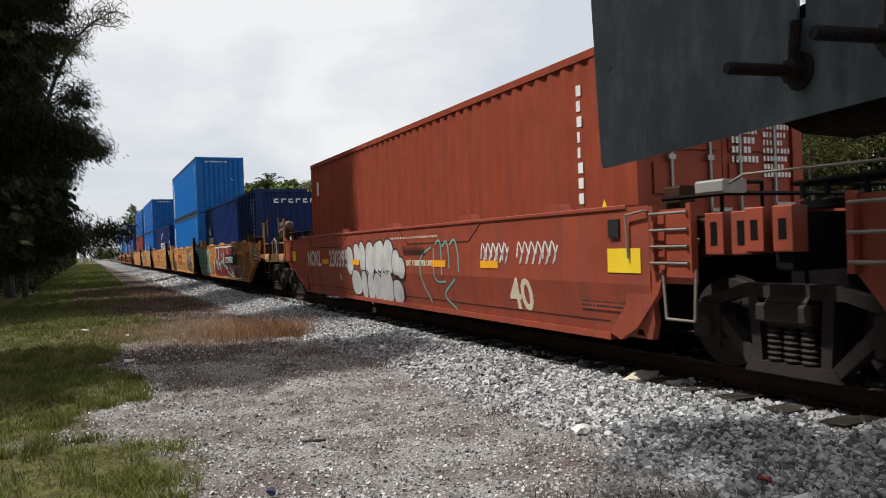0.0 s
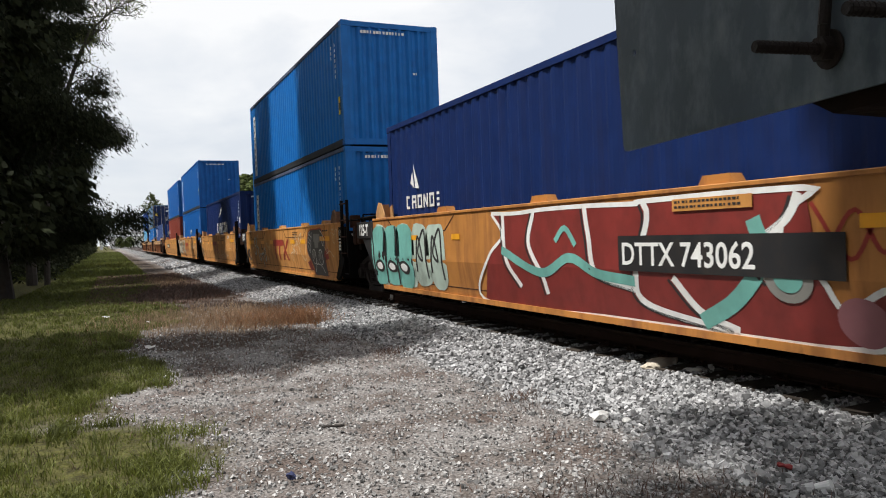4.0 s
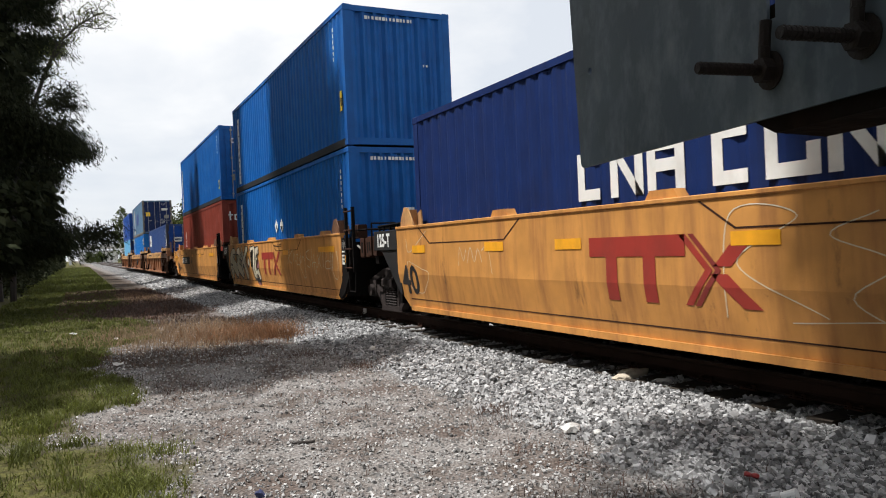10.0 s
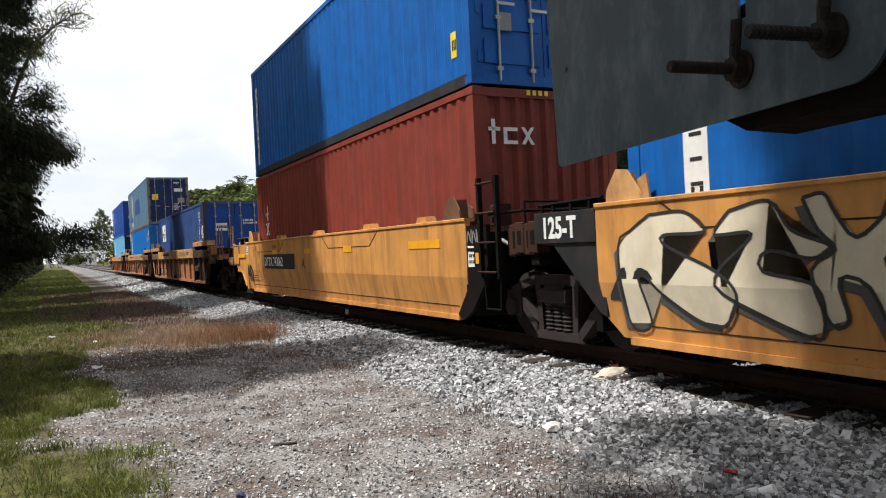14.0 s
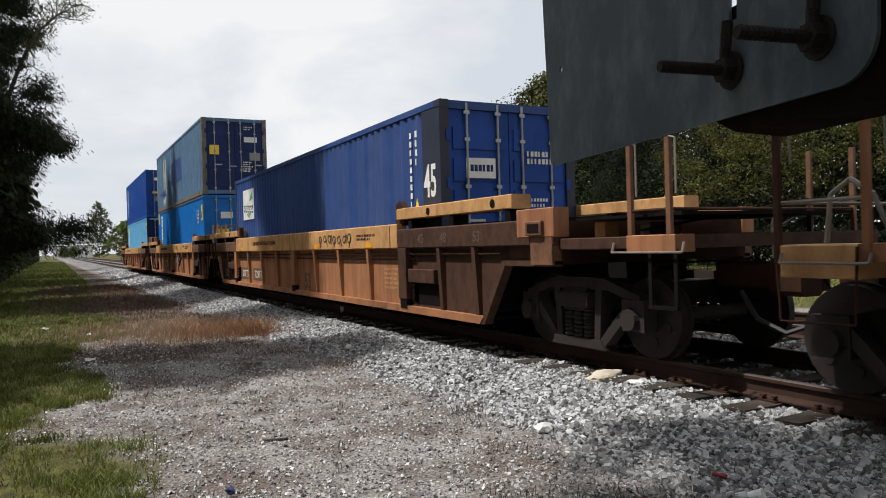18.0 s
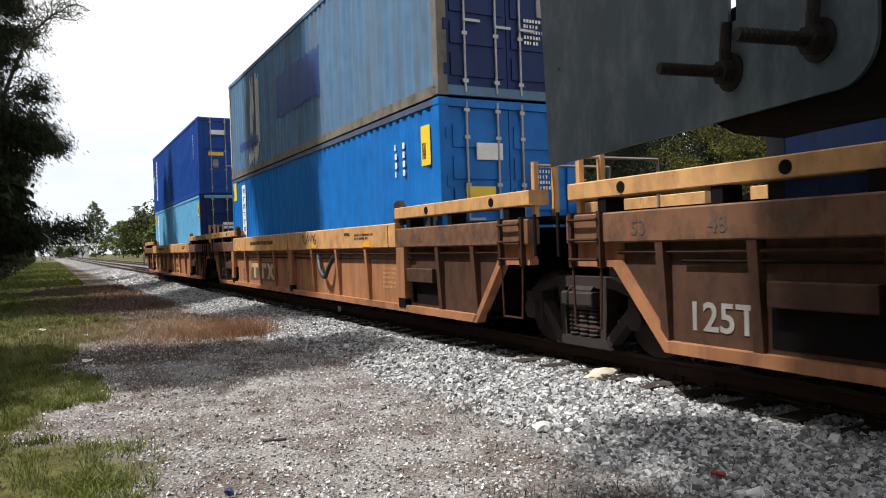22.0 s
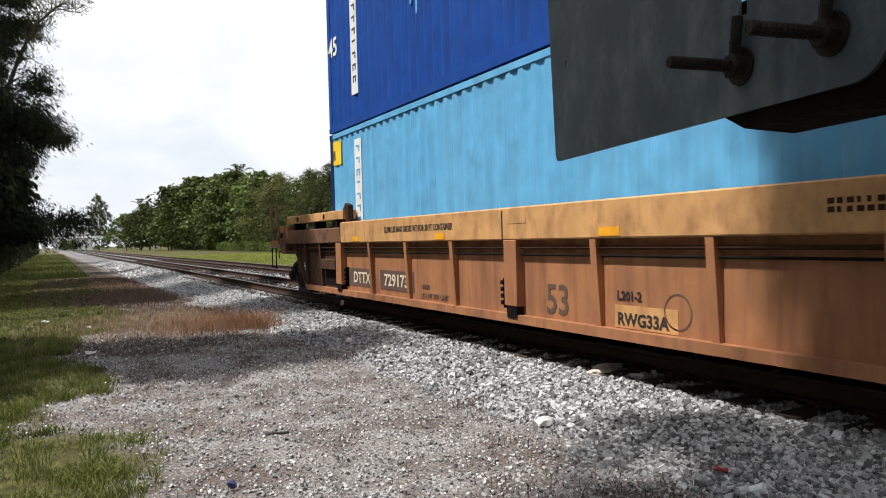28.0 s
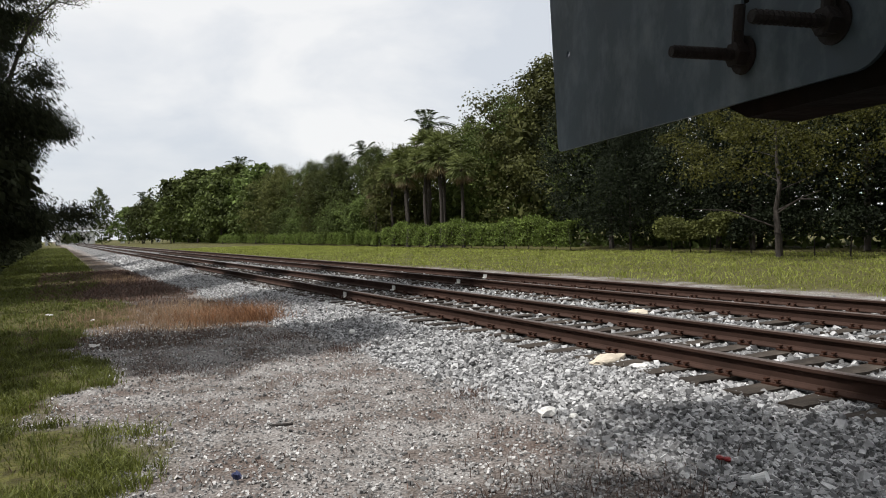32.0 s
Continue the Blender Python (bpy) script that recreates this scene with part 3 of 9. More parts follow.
def marks_cronos(th, L, H):
    number_column(th, -L + 0.55, 2.5, 11, 2)
    number_column(th, -L + 0.95, 2.5, 4, 3)
    bm = glyphs(BM(), L - 0.9, 1.25, ("ltb", "ltrm", "ltrb", "lrd", "ltrb", "tmb"), 0.20, 0.24, 0.07, -1.2105)
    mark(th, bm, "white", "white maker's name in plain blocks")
    bm = BM()
    prism_x(bm, [(L - 1.12, 1.72), (L - 1.30, 1.62), (L - 1.22, 1.92)], -1.2135, -1.2085)
    prism_x(bm, [(L - 1.35, 1.62), (L - 1.52, 1.60), (L - 1.28, 2.05)], -1.2135, -1.2085)
    mark(th, bm, "white", "white swirl emblem")
    bm = BM()
    for i in range(6):
        a = -0.62 + i * 0.25
        box(bm, a, a + 0.04, -L - 0.006, -L - 0.003, 2.42, 2.56)
        box(bm, a + 0.04, a + 0.16, -L - 0.006, -L - 0.003, 2.52 if i % 2 else 2.42, 2.56 if i % 2 else 2.46)
        if i % 2 == 0:
            box(bm, a + 0.04, a + 0.14, -L - 0.006, -L - 0.003, 2.52, 2.56)
    mark(th, bm, "white", "white maker's name in plain blocks")
    for i in range(5):
        mark(th, box(BM(), 0.55 + i * 0.11, 0.60 + i * 0.11, -L - 0.008, -L - 0.001, 2.79, 2.87), "yellow")


def marks_blue(lo):
    def go(th, L, H):
        stripe(th, L - 0.55, 0.30 if lo else 0.25, 2.45, 5 + lo, 0.40)
        number_column(th, -L + 0.62, 2.4, 7, 9 + lo, w=0.06, h=0.08)
        number_column(th, -L + 0.95, 2.4, 3, 1 + lo, w=0.06, h=0.08)
        if not lo:
            yellow_tag(th, -L + 0.42, 0.75, 0.12, 0.42)
        plain_front_marks(th, L, 3 + lo)
    return go


def marks_cma(th, L, H):
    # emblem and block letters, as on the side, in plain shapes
    y = 61.6 - 59.9
    bm = BM()
    glyphs(bm, y, 1.20, ("ltb", "lrd", "ltrm"), 0.50, 0.52, 0.06, -1.2105, 0.12)
    glyphs(bm, y - 1.95, 1.20, ("ltb", "ltbq", "lrd"), 0.50, 0.52, 0.06, -1.2105, 0.12)
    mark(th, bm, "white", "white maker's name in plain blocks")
    bm = BM()
    prism_x(bm, [(0.92, 1.96), (0.86, 2.08), (0.60, 2.20), (0.45, 2.22), (0.30, 2.38), (0.02, 2.44), (-0.26, 2.50), (-0.28, 2.36), (0.02, 2.24), (0.24, 2.16), (0.42, 2.10), (0.64, 2.10), (0.78, 2.02)], -1.2135, -1.2085)
    mark(th, bm, "white", "white flag-shaped emblem")
    number_column(th, -L + 0.60, 2.45, 11, 12, w=0.08, h=0.1)
    number_column(th, -L + 1.0, 1.75, 4, 13)
    mark(th, box(BM(), -1.2135, -1.2085, -L + 0.28, -L + 0.48, 1.55, 1.8), "white", "white size panel")
    plain_front_marks(th, L, 8)


def marks_hazard(th, L, H):
    stripe(th, L - 0.72, 0.30, 2.45, 15, 0.28)
    for i, y in enumerate((0.39, -0.21)):
        diamond(th, y, 1.52, 0.19, i)
    number_column(th, -L + 0.62, 2.4, 7, 19, w=0.06, h=0.08)
    for i, x in enumerate((0.0, 0.52)):
        mark(th, box(BM(), x, x + 0.2, -L - 0.006, -L - 0.002, 1.42, 1.62), "white", "white placard")
    plain_front_marks(th, L, 4)


def marks_upper4(th, L, H):
    stripe(th, L - 0.72, 0.25, 2.45, 25, 0.28)
    yellow_tag(th, -L + 0.42, 0.75, 0.12, 0.42)
    number_column(th, -L + 0.75, 2.5, 6, 29, w=0.06, h=0.08)
    plain_front_marks(th, L, 6)


def marks_tex(th, L, H):
    bm = BM()
    for s_ in (-1, 1):
        q = [(5.10 - s_ * 0.17, 1.28), (5.10 - s_ * 0.08, 1.28), (5.10 + s_ * 0.17, 1.57), (5.10 + s_ * 0.08, 1.57)]
        vs = [bm.verts.new((-1.2105 - 0.001 * s_, y_, z_)) for y_, z_ in q]
        bm.faces.new(vs if s_ > 0 else vs[::-1])
    for z_ in (1.27, 1.555):
        for y_ in (4.92, 5.16):
            box(bm, -1.2135, -1.2085, y_, y_ + 0.13, z_, z_ + 0.025)
    box(bm, -1.2135, -1.2085, 4.98, 5.24, 1.80, 1.85)
    box(bm, -1.2135, -1.2085, 5.02, 5.10, 1.66, 2.05)
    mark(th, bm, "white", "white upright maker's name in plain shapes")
    bm = BM()
    for i, (a, b) in enumerate(((-1.0, -0.81), (-0.76, -0.53), (-0.48, -0.24))):
        if i < 2:
            box(bm, a, b, -L - 0.006, -L - 0.003, 2.30, 2.35)
        else:
            for s_ in (-1, 1):
                q = [(a + 0.12 - s_ * 0.11, 2.12), (a + 0.12 - s_ * 0.05, 2.12), (a + 0.12 + s_ * 0.11, 2.36), (a + 0.12 + s_ * 0.05, 2.36)]
                v1 = [bm.verts.new((x_, -L - 0.005 - 0.001 * s_, z_)) for x_, z_ in q]
                bm.faces.new(v1 if s_ < 0 else v1[::-1])
        if i == 0:
            box(bm, a + 0.05, a + 0.11, -L - 0.006, -L - 0.003, 2.12, 2.46)
        elif i == 1:
            box(bm, a, a + 0.06, -L - 0.006, -L - 0.003, 2.12, 2.30)
            box(bm, a + 0.06, b, -L - 0.006, -L - 0.003, 2.12, 2.17)
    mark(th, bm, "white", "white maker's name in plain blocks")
    for i in range(4):
        mark(th, box(BM(), -0.35 + i * 0.1, -0.29 + i * 0.1, -L - 0.008, -L - 0.001, 2.81, 2.88), "yellow")


def marks_texup(th, L, H):
    stripe(th, L - 0.35, 0.3, 2.4, 35, 0.18)
    yellow_tag(th, -L + 0.55, 0.45, 0.16, 0.36)
    number_column(th, -L + 0.62, 2.5, 6, 39, w=0.06, h=0.08)
    mark(th, box(BM(), -0.75, -0.28, -L - 0.006, -L + 0.02, 2.22, 2.40), "white", "white lessor's panel")
    bars_bm = bars(BM(), -0.71, 2.26, 7, 0.045, 0.1, 0.015, -L - 0.006, 3, face="end")
    mark(th, bars_bm, "navy")
    mark(th, box(BM(), -0.75, -0.55, -L - 0.006, -L + 0.02, 0.75, 1.0), "ash")
    end_lines(th, 0.35, 2.2, 7, 6, L, 33)


def marks_seaco(th, L, H):
    # white square panel with a folded-ribbon emblem, in plain shapes
    mark(th, box(BM(), -1.2135, -1.2085, L - 2.36, L - 1.05, 1.65, 2.52), "white", "white owner's panel")
    bm = BM()
    for k in range(5):
        y, w = L - 1.14 - k * 0.235, 0.17
        box(bm, -1.2155, -1.2135, y - w, y, 2.04 - 0.012 * k, 2.08 - 0.012 * k)
        box(bm, -1.2155, -1.2135, y - 0.05, y, 1.92, 2.04)
        box(bm, -1.2155, -1.2135, y - w, y - w + 0.05, 1.92 + 0.06 * (k % 2), 2.04)
        box(bm, -1.2155, -1.2135, y - w, y, 1.88 - 0.012 * k, 1.92 - 0.012 * k)
    mark(th, bm, "ink")
    bm = prism_x(BM(), [(L - 1.45, 1.82), (L - 2.1, 1.87), (L - 1.75, 1.69)], -1.2155, -1.2135)
    prism_x(bm, [(L - 1.75, 2.17), (L - 2.25, 2.23), (L - 2.15, 2.42)], -1.2155, -1.2135)
    mark(th, bm, "teal")
    number_column(th, -L + 1.05, 2.45, 10, 42, w=0.07, h=0.09)
    number_column(th, -L + 0.85, 2.45, 4, 43)
    mark(th, box(BM(), -1.2125, -1.2085, -L + 0.16, -L + 0.60, 0.16, H - 0.10), "dkgrey", "dark plated end of the side")
    side_text(th, "45", 0.68, -L + 0.56, 1.50, -1.2145, M["white"], sx=0.62, bold=0.012)
    mark(th, prism_x(BM(), [(-L + 0.92, 1.25), (-L + 0.72, 1.25), (-L + 0.82, 1.5)], -1.2135, -1.2085), "yellow", "yellow warning triangle")
    mark(th, box(BM(), -0.78, -0.28, -L - 0.006, -L + 0.02, 1.75, 2.05), "white", "white owner's panel")
    mark(th, bars(BM(), -0.72, 1.85, 6, 0.055, 0.1, 0.015, -L - 0.006, 2, face="end"), "navy")
    end_lines(th, 0.30, 2.1, 2, 8, L, 44, 0.05, 0.08)
    end_lines(th, 0.30, 1.4, 5, 8, L, 46)


def ragged(th, y0, y1, z0, z1, material, label, seed, wob=0.3, step=0.055):
    """A patch of paint in upright strips with torn upper and lower ends."""
    rnd, bm = random.Random(seed), BM()
    for i in range(int((y1 - y0) / step)):
        a, b = z0 + wob * rnd.random() * rnd.random(), z1 - wob * rnd.random() * rnd.random()
        box(bm, -1.2115, -1.2085, y0 + i * step, y0 + (i + 1) * step - 0.001, a, b)
    mark(th, bm, material, label)


def marks_grey(th, L, H):
    ragged(th, -1.65, 1.70, 1.0, 2.05, "slate", "blue patch of fresh paint", 4, 0.10, 0.11)
    ragged(th, L - 3.55, L - 3.12, 0.66, 2.6, "chalk", "pale peeled patch of worn lettering", 1, 0.5)
    ragged(th, L - 2.98, L - 2.50, 0.98, 2.6, "chalk", "pale peeled patch of worn lettering", 5, 0.9)
    ragged(th, L - 3.40, L - 2.30, 0.16, 0.68, "chalk", "pale peeled patch of worn lettering", 2, 0.34)
    ragged(th, L - 3.38, L - 1.18, 0.70, 0.94, "slate", "blue patch of fresh paint", 3, 0.07)
    bm = BM()
    for z_ in np.arange(1.08, 2.6, 0.13):
        box(bm, -1.2145, -1.2120, L - 3.10, L - 3.00, z_, z_ + 0.085)
    mark(th, bm, "dkgrey", "worn number column in plain bars")
    # the post's highlight, put on as a white stripe
    mark(th, box(BM(), -1.2235, -1.2185, L - 0.10, L - 0.05, 0.35, 2.5), "white", "white stripe for the highlight on the corner post")
    mark(th, box(BM(), 0.35, 0.85, -L - 0.006, -L + 0.02, 2.0, 2.2), "white", "white number panel")
    mark(th, box(BM(), -0.95, -0.6, -L - 0.006, -L + 0.02, 1.5, 1.85), "yellow", "yellow caution label")
    mark(th, box(BM(), 0.55, 0.95, -L - 0.006, -L + 0.02, 1.3, 1.6), "ash")
    end_lines(th, 0.35, 2.55, 2, 7, L, 52)
    end_lines(th, 0.30, 1.2, 5, 7, L, 55)


def marks_b45(th, L, H):
    stripe(th, L - 1.26, 0.3, 2.65, 65, 0.44)
    yellow_tag(th, L - 0.08, 2.26, 0.48, 0.55)
    yellow_tag(th, -L + 0.62, 1.95, 0.3, 0.6)
    side_text(th, "45", 0.62, -L + 0.66, 0.75, -1.2135, M["white"], bold=0.012)
    number_column(th, -L + 1.6, 2.3, 4, 68, w=0.08, h=0.1)
    number_column(th, -L + 1.3, 2.3, 4, 69, w=0.08, h=0.1)
    mark(th, box(BM(), -0.6, -0.15, -L - 0.006, -L + 0.02, 2.0, 2.25), "white", "white owner's panel")
    mark(th, box(BM(), -0.8, -0.3, -L - 0.006, -L + 0.02, 1.35, 1.6), "yellow", "yellow caution label")
    end_lines(th, 0.35, 1.9, 6, 8, L, 66)


def marks_royal(th, L, H):
    stripe(th, L - 1.28, 0.55, 2.55, 75, 0.32)
    side_text(th, "45", 0.5, L - 0.08, 1.5, -1.2225, M["white"], bold=0.01)
    number_column(th, -L + 1.2, 2.3, 8, 78, w=0.06, h=0.08)
    bm = BM()
    for y, z, h in ((3.0, 1.5, 0.4), (2.8, 1.3, 0.5), (1.9, 1.9, 0.3)):
        box(bm, -1.2105, -1.2085, y - 0.06, y, z, z + h)
    mark(th, bm, "sky_blue", "pale scrape marks")
    mark(th, box(BM(), -0.75, -0.2, -L - 0.006, -L + 0.02, 2.25, 2.42), "white", "white owner's panel")
    mark(th, box(BM(), -0.85, -0.3, -L - 0.006, -L + 0.02, 1.45, 1.58), "yellow", "yellow caution label")
    mark(th, box(BM(), -0.7, -0.5, -L - 0.006, -L + 0.02, 1.0, 1.3), "ash")
    end_lines(th, 0.35, 2.3, 6, 7, L, 77)


def marks_sky(th, L, H):
    stripe(th, L - 1.33, 0.3, 2.65, 85, 0.34, ink="sky_blue")
    yellow_tag(th, L - 0.13, 2.27, 0.48, 0.47)
    yellow_tag(th, -L + 0.55, 2.1, 0.25, 0.5)
    mark(th, box(BM(), -0.4, 0.05, -L - 0.006, -L + 0.02, 1.6, 1.85), "white", "white owner's panel")
    end_lines(th, 0.35, 1.9, 6, 7, L, 87)


# ================= trucks and cars =================
def wheelset_mesh():
    if "wheelset" not in SHARED:
        bm = BM()
        rod(bm, (-0.98, 0, 0), (0.98, 0, 0), 0.08, 10)
        for s in (-1, 1):
            rod(bm, (s * 0.70, 0, 0), (s * 0.735, 0, 0), 0.445, 28)
            rod(bm, (s * 0.735, 0, 0), (s * 0.83, 0, 0), 0.42, 28, 0.415)
            rod(bm, (s * 0.83, 0, 0), (s * 0.86, 0, 0), 0.15, 12)
            for i in range(6):
                t = i * math.pi / 3
                rod(bm, (s * 0.83, 0.25 * math.cos(t), 0.25 * math.sin(t)), (s * 0.842, 0.25 * math.cos(t), 0.25 * math.sin(t)), 0.05, 8)
        bmesh.ops.recalc_face_normals(bm, faces=bm.faces)
        me = bpy.data.meshes.new("wheelset")
        bm.to_mesh(me)
        bm.free()
        me.materials.append(M["grease"])
        SHARED["wheelset"] = me
    return SHARED["wheelset"]


def side_frame_mesh():
    if "frame" not in SHARED:
        bm = BM()
        t0, t1 = -0.07, 0.07
        prism_x(bm, [(-0.98, 0.56), (-0.5, 0.70), (0.5, 0.70), (0.98, 0.56), (0.98, 0.66), (0.45, 0.82), (-0.45, 0.82), (-0.98, 0.66)], t0, t1)
        for s in (-1, 1):
            prism_x(bm, [(s * 0.30, 0.10), (s * 0.44, 0.10), (s * 0.86, 0.50), (s * 0.78, 0.58)], t0, t1)
            prism_x(bm, [(s * 0.28, 0.12), (s * 0.37, 0.12), (s * 0.42, 0.71), (s * 0.31, 0.71)], t0 - 0.01, t1 + 0.01)
            prism_x(bm, [(s * 0.74, 0.30), (s * 1.06, 0.30), (s * 1.06, 0.62), (s * 0.74, 0.62)], t0 - 0.02, t1 + 0.02)
            rod(bm, (-0.16, s * 0.89, 0.42), (0.1, s * 0.89, 0.42), 0.11, 12)
        prism_x(bm, [(-0.46, 0.06), (0.46, 0.06), (0.40, 0.16), (-0.40, 0.16)], t0 - 0.03, t1 + 0.03)
        box(bm, -0.16, 0.14, -0.27, 0.27, 0.50, 0.66, 0.02)
        bmesh.ops.recalc_face_normals(bm, faces=bm.faces)
        me = bpy.data.meshes.new("side_frame")
        bm.to_mesh(me)
        bm.free()
        me.materials.append(M["grease"])
        SHARED["frame"] = me
        bm = BM()
        prev = None
        for j in range(29):
            rr = (0.05, 0.068, 0.076, 0.068)[j % 4]
            ring = [bm.verts.new((-0.04 + rr * math.cos(k * 6.2832 / 12), rr * math.sin(k * 6.2832 / 12), 0.165 + j * 0.012)) for k in range(12)]
            if prev:
                for k in range(12):
                    bm.faces.new((prev[k], prev[(k + 1) % 12], ring[(k + 1) % 12], ring[k]))
            prev = ring
        bmesh.ops.recalc_face_normals(bm, faces=bm.faces)
        me = bpy.data.meshes.new("springs")
        bm.to_mesh(me)
        bm.free()
        me.materials.append(M["grease"])
        SHARED["springs"] = me
    return SHARED["frame"]


def truck(th, y):
    """A two-axle truck under a car at the place y along it."""
    bm = box(BM(), -1.12, 1.12, -0.2, 0.2, 0.46, 0.72, 0.04)
    rod(bm, (0, 0, 0.7), (0, 0, 0.86), 0.25, 16)
    tr = part("truck", bm, M["grease"], th, "greasy cast steel truck with two axles")
    tr.location = (0, y, 0)
    for s in (-1, 1):
        f = part("side_frame", side_frame_mesh(), None, tr)
        f.matrix_local = pose(s * 1.0, 0, 0, 0, 0, 0 if s < 0 else 180)
        for k in (-1, 0, 1):
            f = part("spring", SHARED["springs"], None, tr, "rusty coil spring")
            f.matrix_local = pose(s * 1.0, k * 0.165, 0, 0, 0, 0 if s < 0 else 180)
        w = part("wheelset", wheelset_mesh(), None, tr, "steel wheels on an axle")
        w.location = (0, s * 0.89, 0.42)
        WHEELS.append((w, s * 0.89))
    bm = BM()
    for s in (-1, 1):
        box(bm, -0.9, 0.9, s * 0.42 - 0.05, s * 0.42 + 0.05, 0.30, 0.40)
        for sx in (-1, 1):
            prism_x(bm, [(s * 0.40, 0.22), (s * 0.50, 0.20), (s * 0.50, 0.56), (s * 0.42, 0.56)], sx * 0.75 - 0.05, sx * 0.75 + 0.05)
    part("brake_beam", bm, M["dark"], tr)


def ladder(th, y, x, z0, z1, material, w=0.42, n=4, rung=None):
    lad = part("ladder", box(BM(), x - 0.02, x + 0.04, y - w / 2 - 0.025, y - w / 2 + 0.025, z0, z1), material, th)
    part("stile", box(BM(), x - 0.02, x + 0.04, y + w / 2 - 0.025, y + w / 2 + 0.025, z0, z1), material, lad)
    for i in range(n):
        z = z0 + 0.08 + i * (z1 - z0 - 0.16) / (n - 1)
        part("rung", rod(BM(), (x - 0.035, y - w / 2, z), (x - 0.035, y + w / 2, z), 0.016, 6), rung or M["wornrail"], lad)


def stirrup(th, y, x, z0, z1, w=0.42, material="wornrail"):
    part("stirrup_step", pipe(BM(), [(x, y - w / 2, z1), (x, y - w / 2 + 0.03, z0), (x, y + w / 2 - 0.03, z0), (x, y + w / 2, z1)], 0.014), M[material], th)


def coupler(th, y, s):
    bm = box(BM(), -0.13, 0.13, min(y, y + s * 0.75), max(y, y + s * 0.75), 0.72, 0.98, 0.03)
    a, b = sorted((y + s * 0.72, y + s * 1.05))
    box(bm, -0.22, 0.10, a, b, 0.66, 1.02, 0.05)
    box(bm, 0.08, 0.20, a, a + 0.2, 0.70, 0.98, 0.03)
    part("coupler", bm, M["rust"], th, "rusty knuckle coupler")
    part("brake_hose", pipe(BM(), [(-0.35, y + s * 0.5, 0.7), (-0.38, y + s * 0.7, 0.45), (-0.3, y + s * 0.95, 0.33), (-0.22, y + s * 1.1, 0.4)], 0.025), M["rubber"], th)
    part("uncoupling_lever", pipe(BM(), [(-1.4, y + s * 0.35, 0.85), (-1.38, y + s * 0.45, 1.0), (-0.3, y + s * 0.6, 1.02)], 0.012), M["dark"], th)


def side_sheet(ef, er, sx, cuts):
    """The pressed side of a 40-foot well, its lower corners cut off."""
    rows = [(BOT, 1.0), (0.44, 0.22), (BEND, 0.05), (1.0, 0.0), (WY, 0.0)]
    bm = BM()
    outer, inner = [], []
    for z, cut in rows:
        x = side_x(z)
        f, r = cut * cuts[0], cut * cuts[1]
        ys = [-ef + f + (ef + er - f - r) * i / 6 for i in range(7)]
        outer.append([bm.verts.new((-sx * x, y, z)) for y in ys])
        inner.append([bm.verts.new((-sx * (x + 0.07), y, z)) for y in ys])
    for g in (outer, inner):
        for a, b in zip(g, g[1:]):
            for i in range(6):
                bm.faces.new((a[i], a[i + 1], b[i + 1], b[i]))
    for r in range(len(rows) - 1):
        for i in (0, 6):
            bm.faces.new((outer[r][i], outer[r + 1][i], inner[r + 1][i], inner[r][i]))
    for r in (0, len(rows) - 1):
        for i in range(6):
            bm.faces.new((outer[r][i], outer[r][i + 1], inner[r][i + 1], inner[r][i]))
    return bm


def corner_guide(th, y, s, material):
    for sx in (-1, 1):
        pts = [(y, WY), (y + s * 0.50, WY), (y + s * 0.48, WY + 0.14), (y + s * 0.34, WY + 0.33), (y + s * 0.20, WY + 0.31), (y + s * 0.06, WY + 0.12)]
        bm = prism_x(BM(), pts, sx * 1.50 - 0.012, sx * 1.50 + 0.012)
        prism_x(bm, [(y + s * 0.3, WY), (y + s * 0.33, WY), (y + s * 0.33, WY + 0.29), (y + s * 0.3, WY + 0.29)], min(sx * 1.3, sx * 1.49), max(sx * 1.3, sx * 1.49))
        prism_x(bm, [(y + s * 0.18, WY + 0.28), (y + s * 0.46, WY + 0.16), (y + s * 0.48, WY), (y + s * 0.14, WY)], sx * 1.28 - 0.012, sx * 1.28 + 0.012)
        part("corner_guide", bm, material, th, "rust-stained steel corner guide")


def handrail(th, pts, r=0.02, material="wornrail"):
    return part("handrail", pipe(BM(), pts, r), M[material], th)


